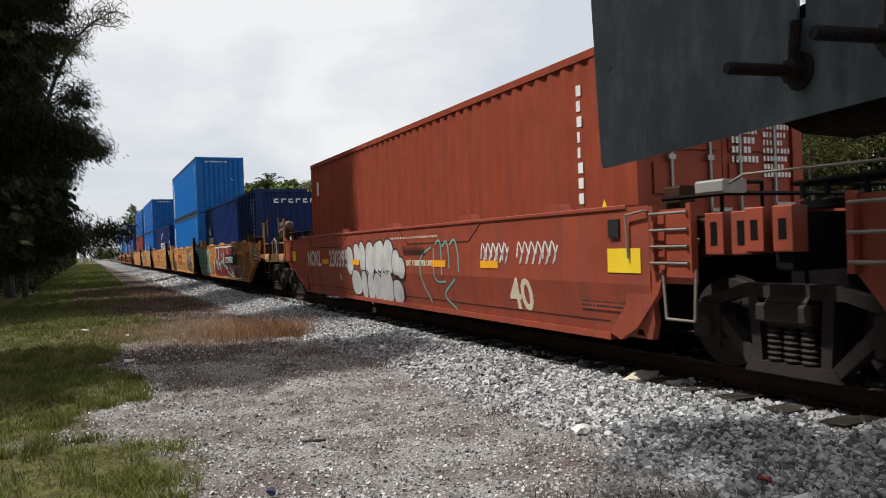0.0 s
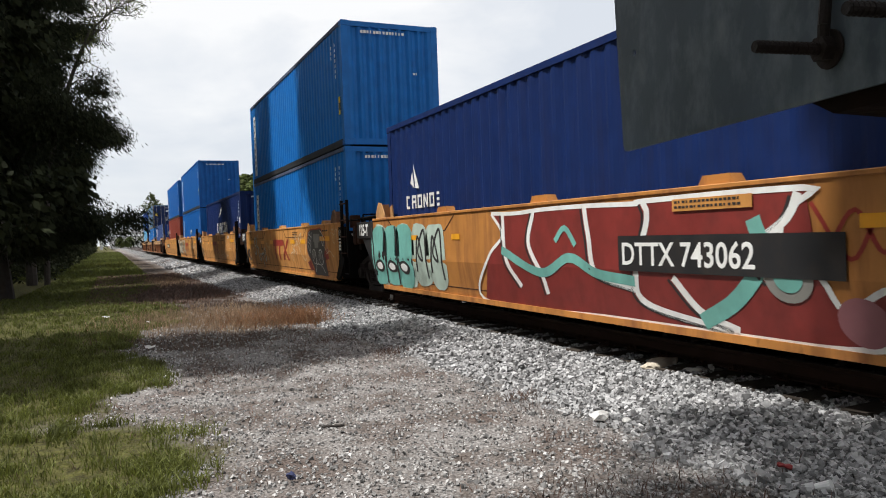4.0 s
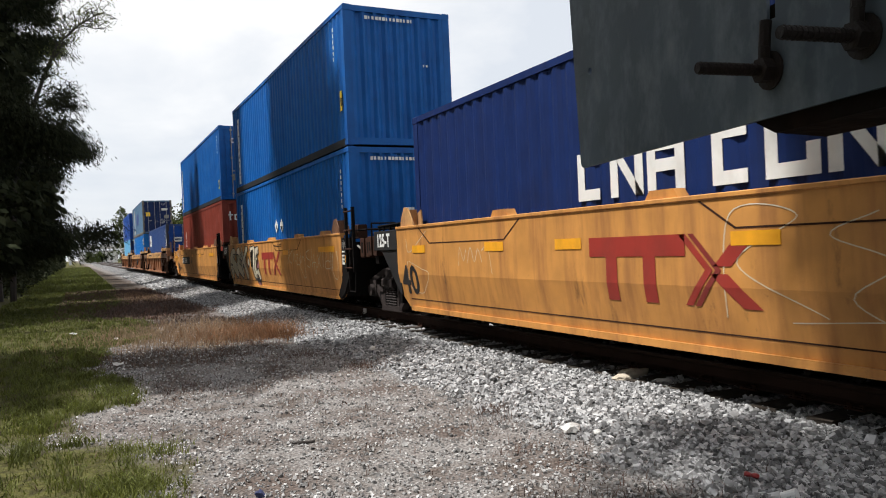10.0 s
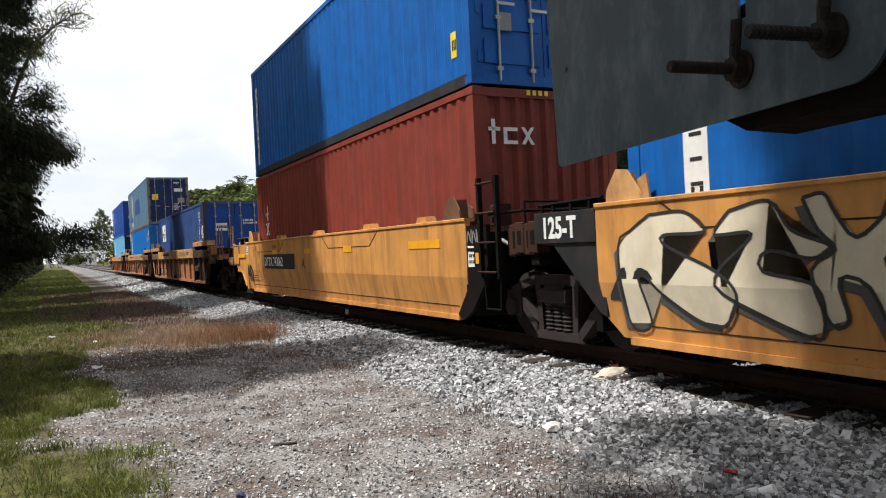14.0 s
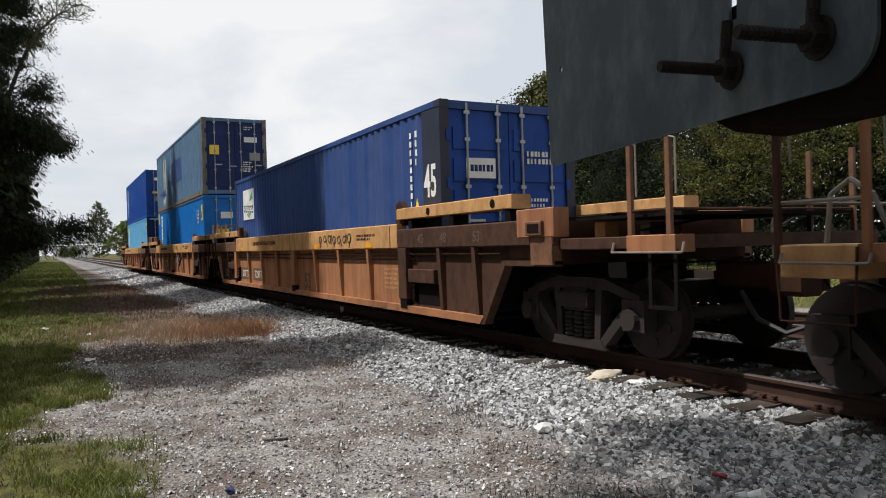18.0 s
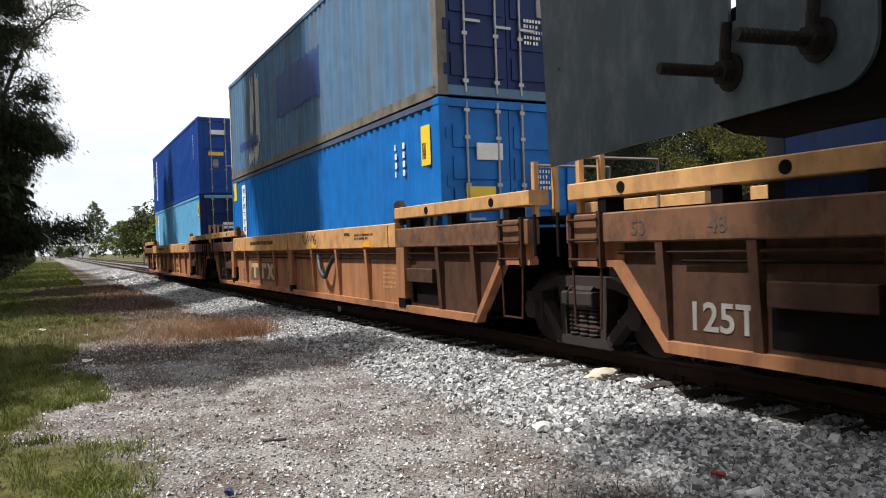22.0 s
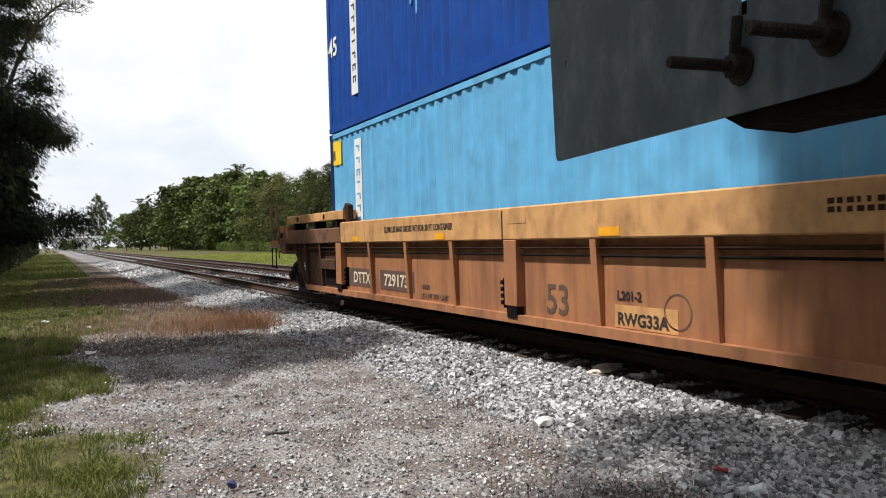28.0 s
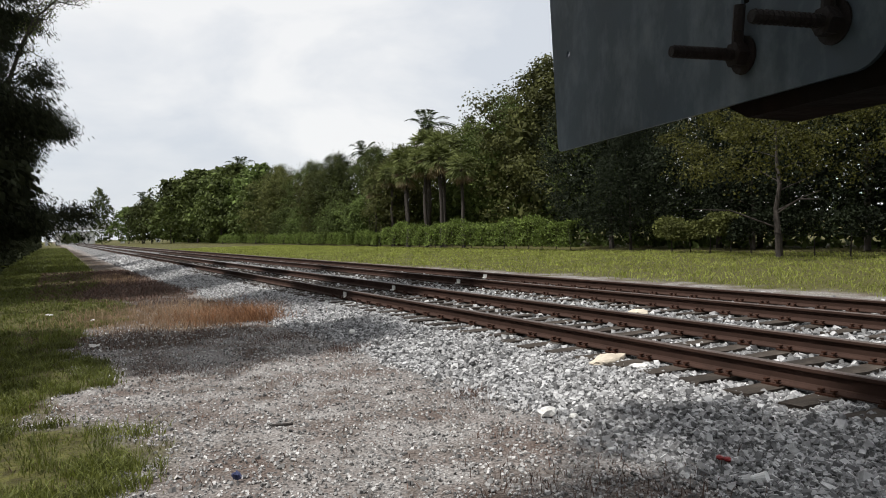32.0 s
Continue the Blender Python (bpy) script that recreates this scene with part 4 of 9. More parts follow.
def coupled_end(th, s, e, gap, paint, tank=False, foot=(6.02, 6.60)):
    """The end of a car that carries a coupler: raised sides over the truck, an end door, and a separate step with posts."""
    for sx in (-1, 1):
        pts = [(s * (foot[0] - 0.12), 0.27), (s * foot[0], 0.27), (s * (foot[0] + 0.03), 0.40), (s * foot[1], 0.74), (s * (foot[1] + 0.25), 0.78), (s * (e - 0.45), 0.78), (s * (e - 0.20), 0.94), (s * e, 0.94), (s * e, WY - 0.03), (s * (foot[0] - 0.12), WY - 0.03)]
        part("end_side", prism_x(BM(), pts, sx * 1.497 - 0.03, sx * 1.497 + 0.03), paint, th)
        lip = [(s * (foot[0] + 0.02), 0.36), (s * (foot[0] + 0.06), 0.33), (s * (foot[1] + 0.02), 0.70), (s * (foot[1] + 0.25), 0.745), (s * (e - 0.45), 0.745), (s * (e - 0.45), 0.785), (s * (foot[1] + 0.24), 0.785), (s * foot[1], 0.75)]
        part("end_flange", prism_x(BM(), lip, sx * 1.49 - 0.06, sx * 1.49 + 0.06), paint, th)
        a, b = sorted((s * (e - 0.72), s * e))
        part("end_door", box(BM(), sx * 1.535 - 0.012, sx * 1.535 + 0.012, a, b, 0.95, 1.50, 0.0), paint, th)
        part("door_frame", pipe(BM(), [(sx * 1.55, a + 0.01, 0.96), (sx * 1.55, a + 0.01, 1.49), (sx * 1.55, b - 0.01, 1.49), (sx * 1.55, b - 0.01, 0.96), (sx * 1.55, a + 0.01, 0.96)], 0.008, 5), M["rust"], th)
        part("end_ear", prism_x(BM(), [(s * e, 1.56), (s * (e + 0.2), 1.58), (s * (e + 0.2), 1.40), (s * (e + 0.1), 1.26), (s * e, 1.26)], sx * 1.50 - 0.02, sx * 1.50 + 0.02), paint, th)
        # dark inlay on the ear imitates the shaded slot
        part("ear_slot", box(BM(), sx * 1.522 - 0.003, sx * 1.522 + 0.003, *sorted((s * (e + 0.08), s * (e + 0.14))), 1.38, 1.50), M["dark"], th)
        a, b = sorted((s * e, s * (e + gap)))
        part("end_arm", box(BM(), sx * 1.44 - 0.03, sx * 1.44 + 0.03, a, b, 1.04, 1.16), M["well"], th)
        a, b = sorted((s * (e + gap), s * (e + gap + 0.57)))
        xa, xb = sorted((sx * 1.48, sx * 1.10))
        part("end_sill_cap", box(BM(), xa, xb, a, b, 0.92, 1.16, 0.012), M["chord"], th)
    a, b = sorted((s * 6.3, s * (e - 0.05)))
    part("end_deck", box(BM(), -1.45, 1.45, a, b, 1.40, 1.45), M["dark"], th)
    a, b = sorted((s * 6.0, s * (e + 0.5)))
    part("draft_sill", box(BM(), -0.42, 0.42, a, b, 0.70, 1.12, 0.04), M["dark"], th)
    a, b = sorted((s * (e + gap + 0.04), s * (e + gap + 0.53)))
    part("end_platform", box(BM(), -1.08, 1.08, a, b, 1.06, 1.12), M["dark"], th)
    part("end_plate", box(BM(), -1.47, 1.47, min(s * (e - .06), s * e), max(s * (e - .06), s * e), 0.95, 1.42), M["rust"], th)
    a, b = sorted((s * 6.05, s * (e + 0.1)))
    for sx in (-1, 1):
        xa, xb = sorted((sx * 1.40, sx * 1.26))
        part("guide_rail", box(BM(), xa, xb, a, b, 1.68, 1.72), M["dark"], th)
        # light on the rail's top, drawn as a thin pale strip
        part("guide_rail_top", box(BM(), xa, xb, a, b, 1.722, 1.730), M["ash"], th, "guide rail top, paled for the light on it")
        for yy in (6.3, 6.9, e - 0.2):
            part("rail_bracket", box(BM(), xa + 0.03, xb - 0.03, s * yy - 0.05, s * yy + 0.05, 1.45, 1.69), M["rust"], th)
    p0, p1 = e + gap - 0.06, e + gap + 0.60
    for x in (-1.46, 1.2):
        part("post", box(BM(), x - 0.022, x + 0.022, s * p0 - 0.025, s * p0 + 0.025, 1.10, 2.12), M["well"], th)
        part("post", box(BM(), x - 0.02, x + 0.02, s * p1 - 0.022, s * p1 + 0.022, 0.98, 2.32), M["rust"], th)
    part("post", box(BM(), -0.62, -0.58, s * p0 - 0.02, s * p0 + 0.02, 1.10, 1.95), M["rust"], th)
    for yy, z0, z1 in ((p0 - 0.14, 1.67, 2.10), (p1 - 0.12, 1.75, 2.15)):
        handrail(th, [(-1.47, s * yy, z0), (-1.49, s * yy, z1), (-1.49, s * (yy + 0.10), z1)], 0.010)
    handrail(th, [(-1.49, s * (p0 - 0.04), 1.10), (-1.52, s * (p0 - 0.04), 1.03), (-1.52, s * (p1 - 0.05), 1.03), (-1.49, s * (p1 - 0.05), 1.10)], 0.012)
    part("stirrup_step", pipe(BM(), [(-1.48, s * (p0 + 0.06), 1.14), (-1.48, s * (p0 + 0.08), 0.61), (-1.48, s * (p1 - 0.02), 0.60), (-1.48, s * p1, 1.14)], 0.010), M["rust"], th)
    handrail(th, [(-1.44, s * p0, 1.47), (-1.44, s * p1, 1.47), (1.2, s * p1, 1.47)], 0.016)
    if tank:
        bm = rod(BM(), (-0.6, s * (e - 0.58), 2.04), (-0.6, s * (e + 0.34), 2.02), 0.15, 18)
        for yy, r2 in ((e - 0.58, -0.07), (e + 0.34, 0.07)):
            rod(bm, (-0.6, s * yy, 2.03), (-0.6, s * (yy + r2), 2.03), 0.149, 18, 0.10)
        part("air_reservoir", bm, M["tan"], th, "tan brake reservoir")
        for yy in (e - 0.35, e + 0.1):
            part("reservoir_strap", BM_ring(0.156, 0.012, 0, 20), M["rust"], th).matrix_local = pose(-0.6, s * yy, 2.03, 90, 0, 0)
        part("reservoir_bracket", box(BM(), -0.75, -0.45, *sorted((s * (e - 0.4), s * (e + 0.3))), 1.12, 1.90, 0.02), M["rust"], th)
        part("valve_body", box(BM(), -1.05, -0.80, *sorted((s * (e + 0.12), s * (e + 0.42))), 1.12, 1.66, 0.03), M["rust"], th)
        part("brake_pipe", pipe(BM(), [(-0.92, s * (e + 0.3), 1.64), (-0.92, s * (e + 0.3), 1.86), (-0.75, s * (e + 0.25), 1.96)], 0.022), M["wornrail"], th)
    else:
        bm = rod(BM(), (-0.75, s * (e + 0.25), 1.72), (0.05, s * (e + 0.25), 1.72), 0.17, 14)
        part("air_reservoir", bm, M["rust"], th, "rusty brake reservoir on a bracket")
        part("reservoir_bracket", box(BM(), -0.7, 0.0, s * (e + 0.25) - 0.1, s * (e + 0.25) + 0.1, 1.10, 1.56), M["rust"], th)
    bm = rod(BM(), (0.3, s * (e + 0.7), 1.75), (0.34, s * (e + 0.7), 1.75), 0.16, 18)
    part("brake_wheel_housing", bm, M["dark"], th)
    part("air_hose", pipe(BM(), [(-1.2, s * (e + gap - 0.1), 1.12), (-1.25, s * (e + gap + 0.02), 1.50), (-1.22, s * (e + gap + 0.2), 1.62), (-1.2, s * (e + gap + 0.36), 1.52), (-1.2, s * (e + gap + 0.4), 1.14)], 0.018), M["ash"], th)
    coupler(th, s * (e + 0.35), s)


def graffiti_flat(th, pts, wd, x, material):
    return part("graffiti", stroke(BM(), pts, wd, 0.003, x), M[material], th)


def reflex(th, ys, z=1.19, h=0.115, w=0.5):
    for y in ys:
        part("reflective_tape", box(BM(), -HALF - 0.008, -HALF - 0.004, y - w, y, z, z + h), M["reflex"], th)


def placard(th, y, z, w, h, material="cream", x=-HALF, lines=3, seed=0):
    part("placard", box(BM(), x - 0.007, x - 0.003, y - w, y, z, z + h), M[material], th)
    bm = BM()
    for r in range(lines):
        bars(bm, y - 0.03, z + h - (r + 0.85) * h / (lines + 0.4), max(3, int((w - 0.06) / 0.05)), 0.035, h / (lines + 1) * 0.6, 0.013, x - 0.007, seed + r)
    tagged(part("writing", bm, M["ink"], th), kind="stuff")


def well_car_40(label, y, paint, front="joint", rear="joint", ends=((7.4, 0.5), (7.4, 0.5)), dark="dark", plate=True, name="well_car_unit", cuts=(0.24, 0.24), ef=6.12, er=6.08, foot=(6.24, 6.72)):
    th = train_thing(name, label, "railcar", y, RT, "units of the train")
    for sx in (-1, 1):
        part("well_side", side_sheet(ef, er, sx, cuts), paint, th)
        part("side_flange", prism_x(BM(), [(-5.75, 0.215), (5.72, 0.215), (5.72, 0.285), (-5.75, 0.285)], *sorted((sx * (HALF - 0.13), sx * (HALF - 0.055)))), paint, th)
        a, b = sorted((sx * (HALF + 0.018), sx * (HALF - 0.14)))
        part("top_cap", box(BM(), a, b, -6.12, er, WY - 0.02, WY + 0.025, 0.008), paint, th)
    bm = box(BM(), -1.38, 1.38, -5.7, 5.7, 0.28, 0.36)
    for i in range(7):
        box(bm, -1.36, 1.36, -5.4 + i * 1.8 - 0.12, -5.4 + i * 1.8 + 0.12, 0.36, CB - 0.004)
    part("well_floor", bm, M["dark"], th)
    for s in (-1, 1):
        a, b = sorted((s * 6.13, s * 6.22))
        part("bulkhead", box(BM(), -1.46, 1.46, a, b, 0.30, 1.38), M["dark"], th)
    for y0 in (3.1, 0.3, -2.5, -4.6):
        bm = BM()
        prism_x(bm, [(y0, WY + 0.02), (y0 - 0.42, WY + 0.02), (y0 - 0.36, WY + 0.11), (y0 - 0.06, WY + 0.11)], -1.50, -1.36)
        part("hinged_guide", bm, paint, th)
    for y0, y1 in ((5.2, 2.4), (-0.4, -3.2)):
        bm = prism_x(BM(), [(y0, WY - 0.03), (y0 - 0.35, WY - 0.26), (y1 + 0.35, WY - 0.26), (y1, WY - 0.03), (y1 - 0.03, WY - 0.03), (y1 + 0.34, WY - 0.275), (y0 - 0.34, WY - 0.275), (y0 + 0.03, WY - 0.03)], -HALF - 0.004, -HALF + 0.01)
        part("panel_seam", bm, M["rust"], th)
    bm = prism_x(BM(), [(-5.75, 0.40), (5.72, 0.40), (5.72, 0.412), (-5.75, 0.412)], side_x(0.40) - 0.004, side_x(0.40) + 0.02)
    part("weld_seam", bm, M["rust"], th)
    if dark != "red_car":
        corner_guide(th, -5.45, -1, M["rust"] if front == "coupled" else M["chord_end"])
        corner_guide(th, 5.45, 1, M["chord"])
    if front == "joint":
        rail = M["wornrail"] if dark == "red_car" else M["rust"]
        for sx in (-1, 1):
            pts = [(-6.06, 1.47), (-6.60, 1.47), (-6.60, 0.98), (-6.50, 0.72), (-6.20, 0.38), (-5.95, 0.24), (-5.80, 0.30), (-6.06, 0.62)]
            part("end_side", prism_x(BM(), pts, sx * 1.49 - 0.03, sx * 1.49 + 0.03), M[dark], th)
            part("end_rib", box(BM(), sx * 1.52 - 0.012, sx * 1.52 + 0.012, -6.58, -6.08, 1.14, 1.18), M[dark], th)
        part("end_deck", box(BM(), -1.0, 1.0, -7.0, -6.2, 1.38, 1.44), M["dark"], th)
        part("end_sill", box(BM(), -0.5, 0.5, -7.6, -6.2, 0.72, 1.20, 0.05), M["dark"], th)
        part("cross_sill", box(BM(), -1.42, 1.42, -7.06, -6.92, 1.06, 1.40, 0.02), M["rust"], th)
        for yb in (-7.22, -7.50):
            sb = part("sill_box", box(BM(), -1.46, -1.28, yb, yb + 0.19, 1.08, 1.44, 0.01), M["rust"] if dark == "dark" else M[dark], th)
            # slot drawn as a dark tab, its shade in the colour
            part("box_slot", box(BM(), -1.464, -1.458, yb + 0.06, yb + 0.13, 1.16, 1.36), M["dark"], sb)
        if dark == "dark":
            ladder(th, -6.70, -1.55, 0.80, 2.05, M["dark"], 0.40, 4, rail)
            stirrup(th, -6.72, -1.53, 0.42, 0.82, 0.38, "dark")
        else:
            ladder(th, -6.72, -1.55, 0.93, 1.54, M[dark], 0.46, 4, rail)
            stirrup(th, -6.78, -1.53, 0.50, 0.95, 0.40)
            part("end_panel", box(BM(), -1.50, -1.47, -6.95, -6.5, 0.82, 1.50), M[dark], th)
            handrail(th, [(-1.56, -6.15, 1.05), (-1.58, -6.15, 1.47), (-1.58, -6.40, 1.50), (-1.54, -6.40, 1.50)], 0.012)
            part("casting_cover", box(BM(), -1.48, -1.20, -7.25, -6.95, 1.60, 1.72, 0.02), M["ash"], th)
            handrail(th, [(-1.40, -7.1, 1.62), (-1.40, -7.4, 1.74), (-1.40, -8.6, 1.72)], 0.012)
            part("junction_box", box(BM(), -1.56, -1.53, -6.02, -5.86, 1.26, 1.44), M["black"], th)
        placard(th, -6.14, 0.94, 0.15, 0.27, "white", -1.52, 3, 3)
        part("reflective_tape", box(BM(), -1.525, -1.521, -6.50, -6.32, 0.98, 1.12), M["reflex"], th)
        for k in range(3):
            a = -6.12 - k * 0.13
            graffiti_flat(th, [(a, 1.24), (a - 0.04, 1.40), (a - 0.10, 1.26), (a - 0.12, 1.42)], 0.02, -1.521, "ash")
        handrail(th, [(-1.2, -6.98, 1.44), (-1.2, -6.98, 1.72), (-0.7, -6.98, 1.72), (-0.7, -6.98, 1.44)], 0.018, "dark")
        handrail(th, [(-1.38, -6.45, 1.60), (-1.38, -7.2, 1.60), (1.0, -7.2, 1.60)], 0.022, "dark")
        part("cable_bracket", box(BM(), -1.34, -1.15, -6.62, -6.42, 1.44, 1.72, 0.02), M["rust"], th)
        part("air_hose", pipe(BM(), [(-1.35, -6.6, 1.30), (-1.3, -6.9, 1.16), (-1.22, -7.2, 1.10), (-1.2, -7.5, 1.2), (-1.2, -7.75, 1.36)], 0.022), M["ash"], th)
    elif front == "coupled":
        coupled_end(th, -1, *ends[0], paint, True)
    if rear == "joint":
        for sx in (-1, 1):
            pts = [(6.0, 1.50), (7.08, 1.50), (7.08, 1.20), (6.80, 1.17), (6.10, 0.50), (6.0, 0.46)] if plate else [(6.0, 1.50), (6.66, 1.50), (6.66, 0.98), (6.30, 0.52), (6.0, 0.40)]
            part("end_side", prism_x(BM(), pts, sx * 1.48 - 0.03, sx * 1.48 + 0.03), M["black"] if plate else paint, th)
        part("end_deck", box(BM(), -1.0, 1.0, 6.2, 7.45, 1.44, 1.50), M["dark"], th)
        part("end_sill", box(BM(), -0.5, 0.5, 6.2, 7.45, 0.72, 1.20, 0.05), M["dark"], th)
        part("cross_sill", box(BM(), -1.42, 1.42, 7.2, 7.35, 0.95, 1.40, 0.02), M["dark"], th)
        for yb in (7.16, 7.42):
            sb = part("sill_box", box(BM(), -1.47, -1.30, yb, yb + 0.17, 1.10, 1.46, 0.01), M["rust"] if plate else paint, th)
            # dark tab for the shaded slot, nothing is cut
            part("box_slot", box(BM(), -1.474, -1.468, yb + 0.05, yb + 0.12, 1.20, 1.36), M["dark"], sb)
        if plate:
            part("number_panel", box(BM(), -1.535, -1.512, 6.09, 7.10, 1.20, 1.53, 0.004), M["black"], th, "black panel with a white joint number")
            side_text(th, "125-T", 0.31, 6.97, 1.26, -1.537, M["white"], sx=0.80, bold=0.010)
        bm = BM()
        for yy in (6.3, 6.6, 6.9, 7.1):
            rod(bm, (-1.42, yy, 1.50), (-1.42, yy, 1.62), 0.02, 6)
        pipe(bm, [(-1.42, 6.1, 1.64), (-1.42, 7.15, 1.62), (0.8, 7.15, 1.62)], 0.022)
        box(bm, -1.40, -1.15, 6.2, 7.2, 1.60, 1.63)
        part("walkway_rail", bm, M["dark"], th)
    elif rear == "coupled":
        coupled_end(th, 1, *ends[1], paint, False, foot)
    return th


POSTS = (8.02, 7.05, 4.42, 2.95, 1.48, -1.48, -2.95, -4.42, -7.05, -8.02)


def well_car_53(label, y, front="joint", rear="joint"):
    th = train_thing("well_car_unit", label, "railcar", y, RT, "units of the train")
    X = 1.535
    lo, ch = M["well"], M["chord"]
    # foot and head of the sloped end of the side, end of the chord
    fb, ft, fe = (8.18, 8.66, 9.75) if front == "coupled" else (8.02, 8.60, 9.30)
    rb, rt, re_ = (8.00, 8.65, 9.84) if rear == "coupled" else (7.95, 8.56, 9.30)
    for sx in (-1, 1):
        a, b = sorted((sx * X, sx * (X - 0.16)))
        # chord ends turn darker for rust and for shade put into the paint
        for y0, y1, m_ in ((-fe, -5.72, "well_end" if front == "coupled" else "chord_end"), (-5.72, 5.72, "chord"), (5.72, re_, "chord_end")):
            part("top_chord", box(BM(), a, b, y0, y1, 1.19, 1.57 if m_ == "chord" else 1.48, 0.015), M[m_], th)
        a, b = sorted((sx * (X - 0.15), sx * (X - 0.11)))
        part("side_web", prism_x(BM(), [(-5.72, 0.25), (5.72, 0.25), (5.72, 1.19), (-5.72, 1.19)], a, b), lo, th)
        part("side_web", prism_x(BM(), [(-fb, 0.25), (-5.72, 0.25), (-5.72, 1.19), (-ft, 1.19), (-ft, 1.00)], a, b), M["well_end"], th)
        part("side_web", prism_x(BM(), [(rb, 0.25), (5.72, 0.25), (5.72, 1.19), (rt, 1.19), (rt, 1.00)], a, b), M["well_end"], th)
        a, b = sorted((sx * (X - 0.02), sx * (X - 0.17)))
        part("bottom_sill", prism_x(BM(), [(-fb + 0.05, 0.22), (rb - 0.05, 0.22), (rb + 0.05, 0.32), (-fb - 0.05, 0.32)], a, b), lo, th)
        for s in (-1, 1):
            a, b = sorted((sx * (X - 0.03), sx * (X - 0.15)))
            eb, et, ee = (fb, ft, fe) if s < 0 else (rb, rt, re_)
            lo_s = M["well_end"] if (front if s < 0 else rear) == "coupled" else lo
            part("end_flange", prism_x(BM(), [(s * (eb - 0.05), 0.22), (s * (eb + 0.05), 0.22), (s * (et + 0.08), 0.96), (s * (ee - 0.02), 0.96), (s * (ee - 0.02), 1.02), (s * (et + 0.02), 1.02)], a, b), lo_s, th)
            part("end_web", prism_x(BM(), [(s * (et - 0.02), 1.01), (s * (ee - 0.04), 1.01), (s * (ee - 0.04), 1.20), (s * (et - 0.02), 1.20)], sx * (X - 0.13) - 0.02, sx * (X - 0.13) + 0.02), lo_s, th)
            a, b = sorted((s * 5.66, s * (9.30 if (front if s < 0 else rear) != "coupled" else 8.92 if s < 0 else 9.36)))
            xa, xb = sorted((sx * (X - 0.03), sx * (X - 0.30)))
            bm = box(BM(), xa, xb, a, b, 1.63, 1.80, 0.01)
            beam = part("raised_beam", bm, ch, th, "worn yellow guide beam")
            for yy in (6.75, 8.5):
                # hole imitated by a dark disc on the solid beam
                part("lightening_hole", rod(BM(), (sx * (X - 0.032), s * yy, 1.71), (sx * (X - 0.024), s * yy, 1.71), 0.055, 14), M["dark"], beam)
            for yy in (6.1, 7.4, 8.8):
                part("beam_block", box(BM(), xa + 0.02, xb - 0.02, s * yy - 0.06, s * yy + 0.06, 1.46, 1.63), M["dark"], th)
            pts = [(s * 5.50, 1.54), (s * 5.80, 1.54), (s * 5.80, 1.80), (s * 5.67, 1.92), (s * 5.53, 1.88)]
            part("corner_guide", prism_x(BM(), pts, sx * 1.40 - 0.05, sx * 1.40 + 0.05), M["rust"], th)
    for i, py in enumerate(POSTS):
        if py < -fb or py > rb + 0.1:
            continue
        for sx in (-1, 1):
            bm = BM()
            w = 0.045
            vs = []
            for yy in (py - w, py + w):
                vs.append([bm.verts.new((sx * xx, yy, z)) for xx, z in ((X - 0.01, 1.19), (X - 0.06, 0.32), (X - 0.12, 0.32), (X - 0.12, 1.19))])
            bm.faces.new(vs[0])
            bm.faces.new(vs[1][::-1])
            for k in range(4):
                bm.faces.new((vs[0][k], vs[1][k], vs[1][(k + 1) % 4], vs[0][(k + 1) % 4]))
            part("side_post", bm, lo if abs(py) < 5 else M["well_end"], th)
    for sx in (-1, 1):
        a, b = sorted((sx * (X + 0.002), sx * (X - 0.11)))
        for py, w in ((0.0, 0.13), (5.88, 0.14), (-5.88, 0.14)):
            part("jacking_post", box(BM(), a, b, py - w, py + w, 0.42, 1.19, 0.008), M["well_end"] if front == "coupled" and py < 0 else lo, th)
            part("foot_block", box(BM(), a + 0.01, b - 0.01, py - w * 0.8, py + w * 0.8, 0.28, 0.42), M["dark"], th)
    bm = pipe(BM(), [(-X + 0.07, -8.6, 1.10), (-X + 0.07, 8.6, 1.10)], 0.022)
    part("train_line_pipe", bm, M["rust"], th)
    part("brake_pipe", pipe(BM(), [(-X + 0.075, -6.2, 1.02), (-X + 0.075, 7.8, 1.02)], 0.014), M["dark"], th)
    for py in (6.5, -6.5):
        bm = box(BM(), -X + 0.005, -X + 0.10, py - 0.42, py + 0.42, 0.68, 0.88, 0.01)
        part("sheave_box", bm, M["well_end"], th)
        # a thin dark sheet plays the shadow inside the opening
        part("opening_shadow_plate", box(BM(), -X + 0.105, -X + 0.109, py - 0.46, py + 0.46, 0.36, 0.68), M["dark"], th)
    for py in (0.22, 5.62, -6.22):
        bm = BM()
        for z in (0.42, 0.5, 0.58, 0.66):
            box(bm, -X + 0.03, -X + 0.10, py, py + 0.05, z, z + 0.05)
        box(bm, -X + 0.05, -X + 0.11, py - 0.0, py + 0.02, 0.38, 0.74)
        part("securement_rack", bm, M["dark"], th)
    bm = box(BM(), -1.36, 1.36, -8.2, 8.2, 0.26, 0.36)
    for i in range(9):
        box(bm, -1.34, 1.34, -7.6 + i * 1.9 - 0.12, -7.6 + i * 1.9 + 0.12, 0.36, CB - 0.004)
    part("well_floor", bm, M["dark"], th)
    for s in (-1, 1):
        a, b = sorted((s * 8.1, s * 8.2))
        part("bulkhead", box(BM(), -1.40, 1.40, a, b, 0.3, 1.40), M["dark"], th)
        a, b = sorted((s * 8.0, s * 9.7))
        part("end_sill", box(BM(), -0.45, 0.45, a, b, 0.74, 1.18, 0.05), M["dark"], th)
